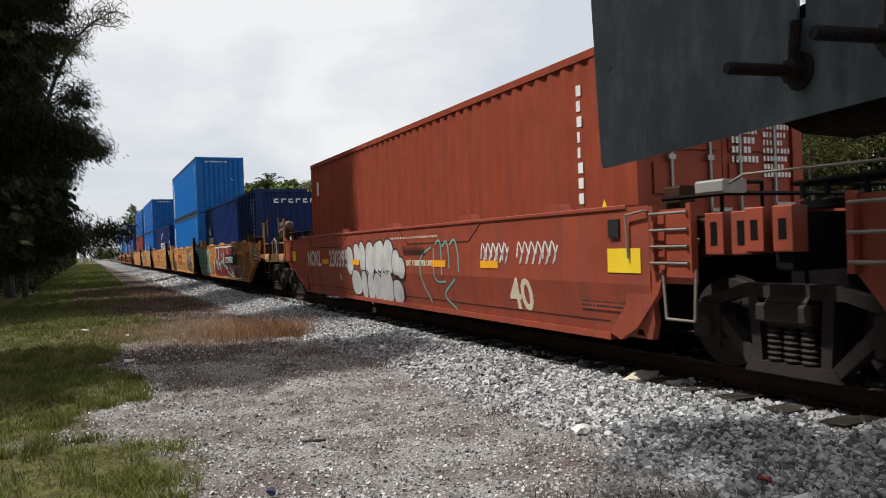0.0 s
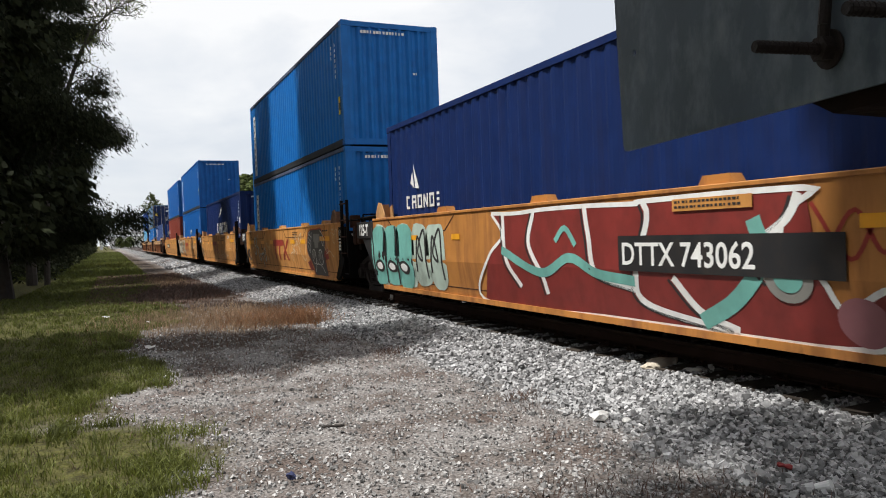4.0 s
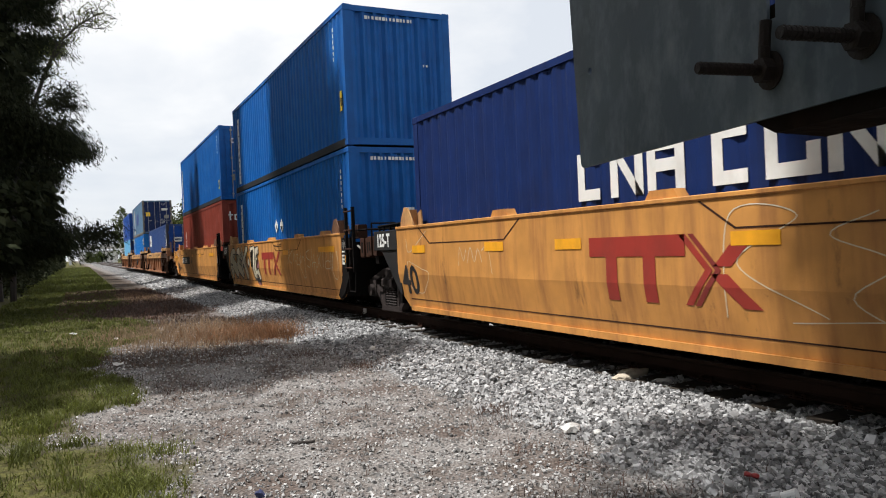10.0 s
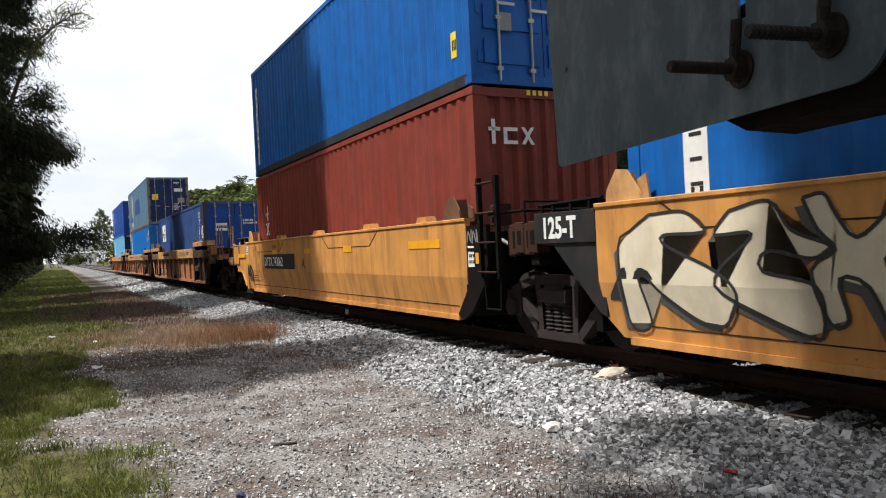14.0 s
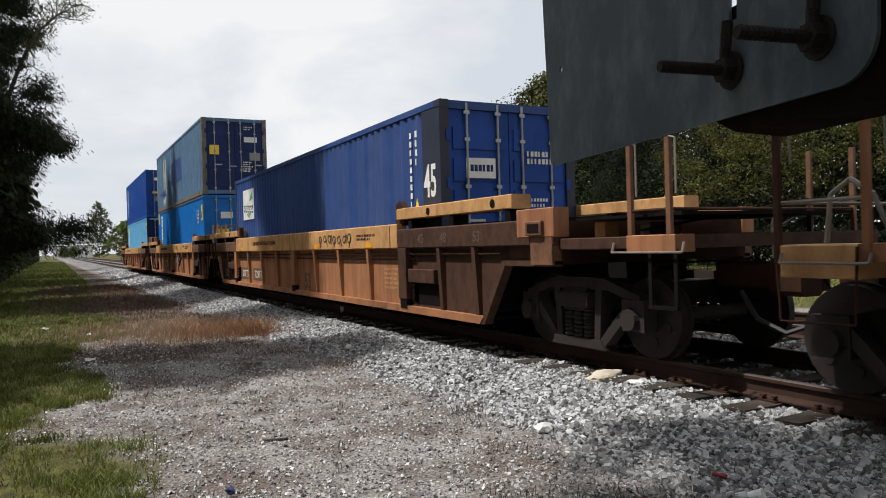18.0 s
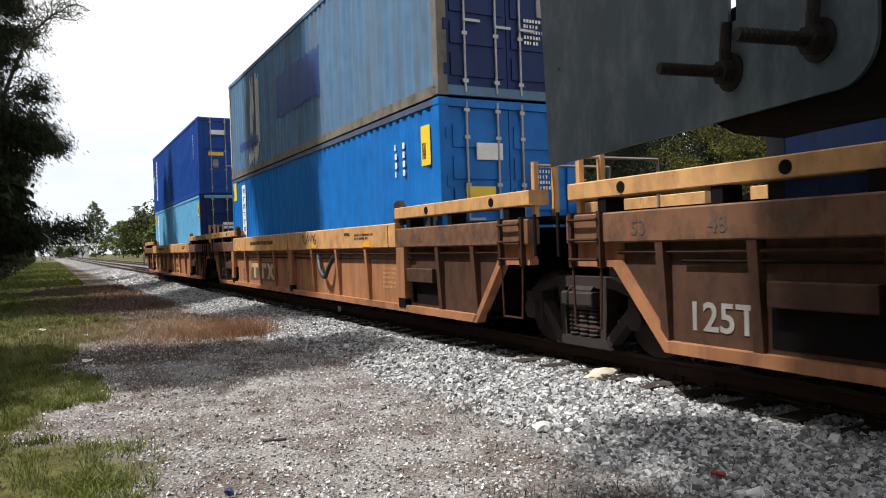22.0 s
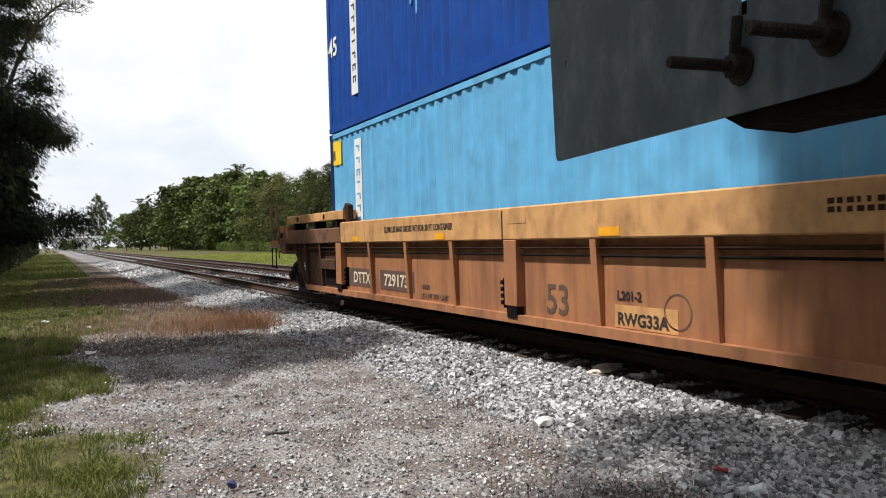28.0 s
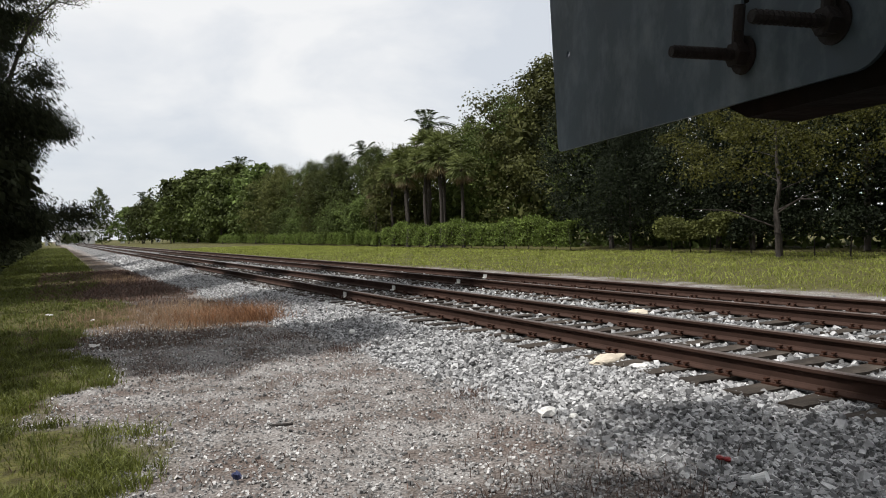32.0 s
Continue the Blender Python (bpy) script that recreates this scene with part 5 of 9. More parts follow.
        a, b = sorted((s * 7.2, s * 9.3))
        part("end_deck", box(BM(), -1.2, 1.2, a, b, 1.46, 1.51), M["dark"], th)
        kind = front if s < 0 else rear
        if kind == "joint":
            ladder(th, s * 8.98, -X - 0.02, 0.95, 1.50, M["rust"], 0.44, 3, M["rust"])
            stirrup(th, s * 8.98, -X - 0.01, 0.36, 0.98, 0.44, "rust")
            handrail(th, [(-X, s * 9.44, 1.06), (-X, s * 9.44, 1.52)], 0.022, "dark")
            for x in (-1.38, -1.1):
                part("post", box(BM(), x - 0.03, x + 0.03, s * 9.25 - 0.03, s * 9.25 + 0.03, 1.50, 2.12), M["chord"], th)
            handrail(th, [(-1.38, s * 9.25, 2.08), (-0.3, s * 9.25, 2.08), (-0.3, s * 9.25, 1.5)], 0.018)
        else:
            ee = fe if s < 0 else re_
            p0, p1 = (10.87, 11.36) if s < 0 else (10.30, 10.83)
            a, b = sorted((s * (ee - 0.68), s * (ee + 0.02)))
            for sx in (-1, 1):
                xa, xb = sorted((sx * (X + 0.004), sx * (X - 0.2)))
                part("end_block", box(BM(), xa, xb, a, b, 1.28, 1.60, 0.01), M["well"], th)
                a2, b2 = sorted((s * (ee - 0.42), s * (ee - 0.02)))
                part("end_bracket", box(BM(), xa, xb, a2, b2, 0.98, 1.28), M["chord_end"], th)
            a, b = sorted((s * (ee - 0.45), s * (ee - 0.15)))
            pocket = part("block_pocket", box(BM(), -X - 0.05, -X - 0.003, a, b, 1.30, 1.46, 0.01), M["chord_end"], th)
            # dark sheet in place of the pocket's shaded inside
            part("pocket_mouth", box(BM(), -X - 0.054, -X - 0.049, a + 0.04, b - 0.04, 1.33, 1.43), M["dark"], pocket)
            a, b = sorted((s * (ee + 0.02), s * (p1 + 0.06)))
            part("end_platform", box(BM(), -1.46, 1.42, a, b, 1.14, 1.26, 0.01), M["well_end"], th)
            a, b = sorted((s * (p0 - 0.04), s * (p1 + 0.08)))
            part("step_cap", box(BM(), -1.485, -1.25, a, b, 1.11, 1.268, 0.008), M["well"], th)
            part("end_plate", box(BM(), -1.40, 1.40, *sorted((s * (ee - 0.1), s * ee)), 0.98, 1.45), M["rust"], th)
            # posts in the darkened end paint, which includes tree shade
            for x in (-1.46, 1.1):
                for yy, top in ((p0, 2.14), (p1, 2.12)):
                    part("post", box(BM(), x - 0.02, x + 0.02, s * yy - 0.026, s * yy + 0.026, 1.26, top), M["chord_end"], th)
            for yy in (p0, p1):
                handrail(th, [(-1.47, s * (yy + 0.09), 1.62), (-1.47, s * (yy + 0.09), 2.10), (-1.47, s * (yy + 0.02), 2.12)], 0.010)
            handrail(th, [(-1.46, s * p0, 1.49), (-1.46, s * p1, 1.49), (1.1, s * p1, 1.49)], 0.016, "rust")
            handrail(th, [(-1.46, s * p0, 1.30), (1.1, s * p0, 1.62)], 0.014, "dark")
            handrail(th, [(-1.48, s * (p0 - 0.22), 1.20), (-1.51, s * (p0 - 0.22), 1.11), (-1.51, s * (p1 + 0.18), 1.11), (-1.48, s * (p1 + 0.18), 1.2)], 0.012)
            for yy in (p0 + 0.24, p1 + 0.06):
                part("hanging_strap", box(BM(), -1.47, -1.45, s * yy - 0.02, s * yy + 0.02, 0.62, 1.14), M["dark"], th)
            part("step_bar", box(BM(), -1.48, -1.44, *sorted((s * (p0 + 0.22), s * (p1 + 0.08))), 0.60, 0.63), M["dark"], th)
            a, b = sorted((s * (ee + 0.1), s * p1))
            part("crossover_grating", box(BM(), -1.3, 1.3, a, b, 1.44, 1.47), M["dark"], th)
            for x, yy, h, m_ in ((-1.1, ee + 0.35, 0.16, "chord"), (-0.7, ee + 0.6, 0.12, "cream"), (-0.9, ee + 0.95, 0.14, "rust"), (-0.3, ee + 0.45, 0.13, "chord")):
                part("valve_box", box(BM(), x - 0.09, x + 0.09, s * yy - 0.08, s * yy + 0.08, 1.26, 1.26 + h, 0.01), M[m_], th)
            coupler(th, s * (p1 - 0.7), s)
    for yy, w in ((1.9, 0.28), (5.1, 0.3), (-1.6, 0.3), (-4.4, 0.3)):
        part("reflective_tape", box(BM(), -X - 0.006, -X - 0.002, yy - w, yy, 1.215, 1.30), M["reflex"], th)
    side_text(th, "52,900 LBS MAX GROSS WT FOR 20 FT CONTAINER", 0.125, 3.68, 1.345, -X - 0.003, M["ink"], sx=0.80, bold=0.003)
    side_text(th, "53", 0.46, 5.05 if front == rear else -0.55, 0.38, -X + 0.106, M["soot"], sx=0.92, bold=0.006)
    for i, (yy, body) in enumerate(((-6.45, "45"), (-7.15, "48"), (-8.05, "53"), (8.35, "53"), (7.45, "48"), (6.75, "45"))):
        side_text(th, body, 0.19, yy, 1.26, -X - 0.003, M["soot"], bold=0.004)
    bm = BM()
    for yy in (-4.95,):
        for r in range(5):
            bars(bm, yy, 0.84 - r * 0.075, 11 - r % 3, 0.035, 0.035, 0.018, -X + 0.109, r)
    tagged(part("writing", bm, M["chord"], th), kind="stuff")
    bm = bars(BM(), -4.0, 1.40, 12, 0.05, 0.04, 0.02, -X, 4)
    bars(bm, -4.0, 1.34, 9, 0.05, 0.04, 0.02, -X, 6)
    tagged(part("writing", bm, M["rust"], th), kind="stuff")
    part("patch_plate", box(BM(), -X - 0.004, -X + 0.01, -0.35, 0.02, 1.38, 1.54), ch, th)
    for yy in (0.0, -5.6, 5.6):
        part("splice_seam", box(BM(), -X - 0.003, -X + 0.01, yy + 0.14, yy + 0.165, 1.19, 1.54), M["rust"], th)
    return th


def number_panel(th, y, z, n, w, h, x, back=None, seed=0, tilt=0.0):
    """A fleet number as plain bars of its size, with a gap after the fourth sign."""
    if back:
        part("number_panel", box(BM(), x - 0.003, x + 0.001, y - n * w * 1.32 - w * 1.2, y + w * 0.3, z - h * 0.3, z + h * 1.3), M[back], th)
    side_text(th, "DTTX 743062", h * 1.42, y, z, x - 0.005, M["white"], sx=0.92, bold=0.004)


# ---- the units ----
NOKL_Y, U_Y = 12.04, (31.14, 46.21, 61.70, 77.19, 92.37)
W_Y = (113.90, 133.20, 152.55)

lead = well_car_40("rust-red articulated well car unit with no load in view", NOKL_Y - 15.5, M["red_car"], rear="joint", dark="red_car", plate=False)
ladder(lead, 6.40, -1.56, 0.95, 1.52, M["red_car"], 0.46, 3)
truck(lead, 7.75)
nk = well_car_40("rust-red steel well car with graffiti and amber reflectors", NOKL_Y, M["red_car"], rear="coupled", ends=((7.4, 0.5), (7.50, 0.48)), dark="red_car", cuts=(0.10, 0.45), ef=6.42, foot=(5.62, 6.55))
truck(nk, 7.98)
u = [None] * 5
LABELS = ("yellow well car unit covered in mint and maroon graffiti", "yellow well car unit with a charcoal graffiti figure",
          "yellow well car unit with thin white graffiti", "yellow well car unit with large cream graffiti letters",
          "yellow well car unit with a coupler end and few markings")
for i in range(5):
    u[i] = well_car_40(LABELS[i], U_Y[i], M["ttx_old" if i == 0 else "ttx"], front="coupled" if i == 0 else "joint", rear="coupled" if i == 4 else "joint", ends=((7.47, 0.70), (7.77, 0.45)), cuts=(0.20 if i == 0 else 0.24, 0.06 if i == 4 else 0.24), er=6.25 if i == 4 else 6.08)
    if i < 4:
        truck(u[i], (U_Y[i + 1] - U_Y[i]) / 2)
truck(u[0], -8.25)
truck(u[4], 8.05)
w = [None] * 3
WL = ("rusty orange well car unit under a slate blue container", "rusty orange well car unit with a pale panel emblem", "last rusty orange well car unit with an end platform")
for i in range(3):
    w[i] = well_car_53(WL[i], W_Y[i], front="coupled" if i == 0 else "joint", rear="coupled" if i == 2 else "joint")
    if i < 2:
        truck(w[i], (W_Y[i + 1] - W_Y[i]) / 2)
truck(w[0], -9.55)
truck(w[2], 9.52)

# ---- the containers ----
TOPZ = RT + CB + HC + 0.03
L40, L45 = 12.22, 13.76
container("brick red corrugated container with door bars at its end", L40, "red_box", NOKL_Y, RT + CB, "doors", marks=marks_orange)
container("navy corrugated container with a white emblem", L40, "navy2", U_Y[0], RT + CB, "plain", marks=marks_cronos)
container("bright blue corrugated container in the well, with a white strip", L40, "blue", U_Y[1], RT + CB, marks=marks_blue(1))
container("bright blue corrugated container stacked on another", L40, "blue", U_Y[1], TOPZ, marks=marks_blue(0))
container("navy corrugated container with a large white emblem", L40, "navy", U_Y[2], RT + CB, marks=marks_cma)
container("strong blue corrugated container with two diamond placards", L40, "blue2", U_Y[3], RT + CB, marks=marks_hazard)
container("strong blue corrugated container stacked on another", L40, "blue2", U_Y[3], TOPZ, marks=marks_upper4)
container("brown-red corrugated container in the well", L40, "tex_red", U_Y[4], RT + CB, "plain", marks=marks_tex)
container("blue corrugated container with barred doors, stacked on a red one", L40, "blue2", U_Y[4], TOPZ, "doors", marks=marks_texup)
container("slate blue long container with barred doors and a white panel", L45, "slate", W_Y[0] + 0.25, RT + CB, "doors", post="dkgrey", marks=marks_seaco, leaf="royal")
container("bright blue long container with a white size number", L45, "blue", W_Y[1] + 0.18, RT + CB, "doors", marks=marks_b45)
container("chalky grey-blue long container with a faded blue patch", L45, "grey", W_Y[1] + 0.18, TOPZ, "doors", post="rail_tan", marks=marks_grey, leaf="navy2")
container("light blue long container with a yellow corner label", L45, "sky_blue", W_Y[2] + 0.18, RT + CB, "doors", post="navy2", marks=marks_sky, leaf="navy2")
container("royal blue long container stacked on a light blue one", L45, "royal", W_Y[2] + 0.18, TOPZ, "doors", marks=marks_royal)


# ---- paint on the sides ----
def graffiti(th, bm, material, label=""):
    return part("graffiti", bm, M[material], th, label)


def logo_bars(th, y, z, wd, h, material, x=-HALF):
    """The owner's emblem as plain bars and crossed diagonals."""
    bm = BM()
    def slab(pts, lift=0.006):
        ys = [(p[0], p[1]) for p in pts]
        vs = [bm.verts.new((side_x(b) - lift if x == -HALF else x - lift, a, b)) for a, b in ys]
        bm.faces.new(vs)
    def rect(a, b, z0, z1):
        if z0 < BEND < z1:
            rect(a, b, z0, BEND)
            rect(a, b, BEND, z1)
        else:
            slab([(a, z0), (b, z0), (b, z1), (a, z1)])
    def diag(a0, a1, z0, z1, ww):
        if z0 < BEND < z1:
            m_ = a0 + (a1 - a0) * (BEND - z0) / (z1 - z0)
            diag(a0, m_, z0, BEND, ww)
            diag(m_, a1, BEND, z1, ww)
        else:
            slab([(a0, z0), (a0 - ww, z0), (a1 - ww, z1), (a1, z1)])
    rect(y, y - wd * 0.72, z + h * 0.69, z + h)
    rect(y - wd * 0.14, y - wd * 0.23, z, z + h * 0.69)
    rect(y - wd * 0.43, y - wd * 0.52, z, z + h * 0.69)
    diag(y - wd * 0.84, y - wd * 0.68, z + h * 0.5, z + h, wd * 0.045)
    diag(y - wd * 0.70, y - wd * 0.84, z, z + h * 0.5, wd * 0.045)
    diag(y - wd * 0.89, y - wd * 1.04, z + h * 0.55, z + h, wd * 0.10)
    diag(y - wd * 1.04, y - wd * 0.87, z, z + h * 0.45, wd * 0.10)
    dark_bm, bm_red = BM(), bm
    bm = dark_bm
    diag(y - wd * 0.90, y - wd * 0.74, z + h * 0.5, z + h, wd * 0.035)
    diag(y - wd * 0.76, y - wd * 0.90, z, z + h * 0.5, wd * 0.035)
    part("emblem_chevron", dark_bm, M["maroon"], th)
    bm = bm_red
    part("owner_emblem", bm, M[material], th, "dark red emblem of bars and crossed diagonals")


# rust-red car: silver bubble letters, thin tags, size figures
BUBBLES = ((2.22, 1.00, 0.22, 0.27), (1.79, 1.12, 0.16, 0.22), (1.47, 1.06, 0.17, 0.30), (1.93, 0.56, 0.27, 0.26), (1.50, 0.52, 0.15, 0.30), (1.05, 1.02, 0.25, 0.32),
           (1.16, 0.47, 0.18, 0.27), (0.58, 1.06, 0.28, 0.32), (0.79, 0.50, 0.20, 0.29), (0.14, 1.06, 0.26, 0.31), (0.44, 0.54, 0.19, 0.30), (0.20, 0.50, 0.16, 0.29), (-0.22, 0.97, 0.17, 0.22),
           (-0.43, 0.88, 0.16, 0.19), (-0.17, 0.46, 0.22, 0.22))
for i, (cy, cz, ry, rz) in enumerate(BUBBLES):
    lean = -0.25 if cz < 0.7 else 0.05
    graffiti(nk, blob(BM(), cy, cz, ry + 0.03, rz + 0.03, 0.005 + 0.0004 * i, 2.3, lean, 0.10, i), "ink")
    graffiti(nk, blob(BM(), cy, cz, ry, rz, 0.006 + 0.0004 * i, 2.3, lean, 0.10, i), "silver", "silver bubble lettering")
for pts in ([(-1.63, 1.22), (-1.26, 1.06), (-1.24, 0.72), (-1.48, 0.36)], [(-1.73, 1.20), (-1.72, 0.84), (-1.8, 0.70), (-2.09, 0.70)], [(-1.79, 1.26), (-1.90, 1.32), (-1.98, 1.23), (-1.99, 0.80)],
            [(-2.03, 1.22), (-2.17, 1.30), (-2.24, 1.1), (-2.24, 0.9)], [(-2.28, 1.25), (-2.42, 1.32), (-2.52, 1.15), (-2.54, 0.85)], [(-2.3, 0.3), (-2.0, 0.5), (-2.4, 0.75)]):
    graffiti(nk, stroke(BM(), pts, 0.032, 0.006), "teal", "thin teal spray loops")
for i in range(6):
    a = -0.55 - i * 0.145
    graffiti(nk, stroke(BM(), [(a, 1.26), (a - 0.04, 1.10), (a - 0.09, 1.22), (a - 0.12, 1.10), (a - 0.05, 1.16)], 0.022, 0.009), "ink")
side_text(nk, "LMT 118800 PER UNIT", 0.125, -0.66, 0.93, -HALF - 0.004, M["cream"], sx=0.90, bold=0.003)
rnd = random.Random(4)
for y0, n in ((-3.2, 5), (-4.1, 6)):
    for i in range(n):
        a = y0 - i * 0.14
        graffiti(nk, stroke(BM(), [(a, 1.02 + rnd.uniform(0, .1)), (a - 0.05, 1.25), (a - 0.12, 1.1), (a - 0.06, 0.98), (a - 0.16, 1.2)], 0.022, 0.006), "white")
side_text(nk, "40", 0.54, -3.86, 0.43, side_x(0.43) - 0.004, M["cream"], tilt=9.6, bold=0.012)
reflex(nk, (4.13, 2.12, 0.40, -1.66, -3.18), 0.92, 0.10, 0.46)
part("yellow_patch", box(BM(), -HALF - 0.008, -HALF - 0.004, -6.30, -5.82, 0.91, 1.15), M["yellow"], nk)
part("yellow_patch", box(BM(), -1.5385, -1.5345, 6.48, 6.96, 0.97, 1.22), M["yellow"], nk)
side_text(nk, "NOKL", 0.49, 5.35, 0.87, -HALF - 0.005, M["silver"], sx=0.86, bold=0.008)
side_text(nk, "230395", 0.49, 3.62, 0.87, -HALF - 0.004, M["silver"], sx=0.90, bold=0.008)
side_text(nk, "B", 0.2, 2.95, 0.58, side_x(0.58) - 0.004, M["silver"], tilt=9.6, bold=0.004)
placard(nk, -5.3, 0.52, 0.9, 0.16, "red_car", side_x(0.55), 3, 2)
part("stencil", bars(BM(), 0.2, 1.37, 30, 0.04, 0.035, 0.03, -HALF - 0.003, 8), M["cream"], nk)

# unit 1: mint and maroon panels with outlines
for i in range(5):
    cy = 5.6 - i * 0.62
    graffiti(u[0], blob(BM(), cy, 0.88, 0.36, 0.56, 0.006, 3.2, 0.05, 0.10, i), "mint", "pale mint spray lettering")
    graffiti(u[0], stroke(BM(), [(cy + 0.2, 0.6), (cy + 0.1, 1.2), (cy - 0.1, 0.8), (cy + 0.1, 0.95), (cy - 0.18, 1.3), (cy - 0.24, 0.5)], 0.05, 0.010), "ink")
letter(u[0], [(1.21, 1.48), (0.6, 1.46), (-0.06, 1.48), (-0.88, 1.48), (-1.75, 1.46), (-1.83, 1.48), (-3.61, 1.48), (-3.55, 1.38), (-3.39, 1.13), (-3.72, 0.82), (-3.89, 0.58), (-4.24, 0.75), (-4.40, 0.56), (-4.32, 0.38),
              (-3.86, 0.29), (-2.95, 0.28), (-1.2, 0.28), (1.6, 0.28), (1.33, 0.89), (0.94, 1.18)], "maroon", "maroon spray lettering with white edges", "white", 0.05)
for pts in ([(0.91, 1.47), (0.86, 0.89), (0.55, 0.52)], [(0.15, 1.47), (0.29, 1.08), (0.04, 0.72), (-0.04, 0.46)], [(-0.88, 1.47), (-0.94, 1.16), (-1.06, 0.75), (-1.64, 0.61)],
            [(-1.83, 1.47), (-1.88, 1.3), (-1.69, 0.77), (-1.8, 0.47), (-2.81, 0.30)], [(-3.55, 1.45), (-3.45, 1.26), (-3.11, 1.0), (-3.3, 0.75)], [(-2.2, 0.75), (-2.5, 0.45), (-2.9, 0.32)]):
    graffiti(u[0], stroke(BM(), pts, 0.075, 0.014), "white")
    graffiti(u[0], stroke(BM(), [(y + 0.07, z - 0.02) for y, z in pts], 0.03, 0.014), "ink")
for pts, wd in (([(0.96, 0.99), (0.04, 0.72), (-0.57, 0.91), (-1.06, 0.75), (-1.66, 0.69)], 0.11), ([(-3.13, 1.27), (-3.22, 0.94), (-2.93, 0.6), (-2.5, 0.36)], 0.15), ([(-0.3, 1.1), (-0.5, 1.25), (-0.7, 1.05)], 0.07)):
    graffiti(u[0], stroke(BM(), pts, wd, 0.016), "teal")
graffiti(u[0], blob(BM(), -3.45, 0.80, 0.22, 0.20, 0.018, 2.0), "ash")
graffiti(u[0], blob(BM(), -3.45, 0.80, 0.13, 0.12, 0.022, 2.0), "teal")
graffiti(u[0], blob(BM(), -4.02, 0.50, 0.20, 0.18, 0.015, 2.0, 0.1), "mauve")
for pts in ([(-3.65, 1.37), (-3.96, 0.95), (-4.19, 1.24), (-4.5, 0.95), (-4.74, 1.17)], [(-3.8, 1.05), (-4.0, 1.3), (-4.2, 1.0), (-4.4, 1.25), (-4.6, 0.85)], [(-5.22, 1.11), (-5.22, 0.56), (-5.46, 0.96), (-5.75, 1.01), (-5.89, 0.74), (-6.15, 0.97)],
            [(-5.3, 1.0), (-5.5, 0.8), (-5.7, 1.05), (-5.85, 0.6), (-6.1, 0.9)], [(-5.6, 0.9), (-5.95, 0.45), (-6.1, 0.75)]):
    graffiti(u[0], stroke(BM(), pts, 0.035, 0.006), "ttx_red")
reflex(u[0], (5.2, 4.1, 2.5, 1.0, -0.05, -2.48), 1.14, 0.085, 0.28)
reflex(u[0], (-4.03,), 1.17, 0.10, 0.91)
number_panel(u[0], -1.50, 0.86, 11, 0.155, 0.22, -HALF - 0.022, "black")
side_text(u[0], "40", 0.64, 5.93, 0.50, side_x(0.50) - 0.006, M["ink"], tilt=9.6, bold=0.012)
for i, (cy, m_) in enumerate(((5.75, "teal"), (5.1, "teal"), (4.5, "teal"))):
    graffiti(u[0], blob(BM(), cy, 0.86, 0.42, 0.57, 0.013, 3.4, 0.0, 0.06, 40 + i), m_, "teal spray panel with black outlines")
    graffiti(u[0], stroke(BM(), [(cy + 0.38, 1.4), (cy + 0.3, 0.9), (cy + 0.36, 0.34)], 0.06, 0.017), "ink")
    graffiti(u[0], blob(BM(), cy, 0.66, 0.24, 0.12, 0.017, 2.0, 0.2, 0.1, 50 + i), "ink")
    graffiti(u[0], blob(BM(), cy, 0.66, 0.15, 0.07, 0.021, 2.0, 0.2, 0.1, 50 + i), "white")
placard(u[0], -2.24, 1.36, 0.9, 0.11, "ttx", -HALF - 0.018, 2, 31)
placard(u[0], -5.04, 0.62, 0.15, 0.18, "white", -HALF, 2, 32)
part("latch_bar", box(BM(), -HALF - 0.03, -HALF, -6.05, -5.75, 1.16, 1.22), M["rust"], u[0])
rnd = random.Random(12)
for i in range(12):
    # three short lines of thin scrawled letters
    a, z_ = -6.32 - (i % 4) * 0.125, 1.46 - 0.21 * (i // 4)
    pts = [(a - rnd.uniform(0, 0.09), z_ - 0.15 * k_ / 4 * (1 if i % 3 else rnd.uniform(0.3, 1.2))) for k_ in range(5)]
    graffiti(u[0], stroke(BM(), pts + [(a - 0.08, z_ - rnd.uniform(0.02, 0.1))], 0.014, 0.006), "cream")
part("sign_box", box(BM(), -1.552, -1.545, -7.41, -6.91, 1.00, 1.36), M["ink"], u[0], "black sign with a white box outline")
bm = BM()
for a, b, z0, z1 in ((-7.39, -7.37, 1.02, 1.34), (-6.95, -6.93, 1.02, 1.34), (-7.39, -6.93, 1.02, 1.04), (-7.39, -6.93, 1.32, 1.34), (-7.39, -6.93, 1.12, 1.14), (-7.20, -7.18, 1.14, 1.32)):
    box(bm, -1.556, -1.552, a, b, z0, z1)
tagged(part("sign_outline", bm, M["white"], u[0]), kind="stuff")

# unit 2: figure in charcoal, white outlined letters
logo_bars(u[1], 1.09, 0.61, 1.90, 0.62, "ttx_red")
letter(u[1], [(-3.41, 1.40), (-3.73, 1.46), (-4.23, 1.46), (-4.66, 1.47), (-4.86, 1.29), (-5.01, 1.24), (-5.04, 1.04), (-4.92, 0.74), (-4.96, 0.44), (-4.93, 0.29), (-3.77, 0.29), (-3.75, 0.45), (-3.50, 0.73), (-3.24, 0.97)],
       "charcoal", "charcoal spray figure with goggles", "ttx_red", 0.03, None, 0.006)
letter(u[1], [(-3.94, 1.35), (-4.55, 1.34), (-4.56, 1.14), (-4.40, 1.12), (-4.40, 0.99), (-4.05, 0.99), (-4.04, 1.12), (-3.93, 1.15)], "ash", "", None, 0.03, None, 0.010)
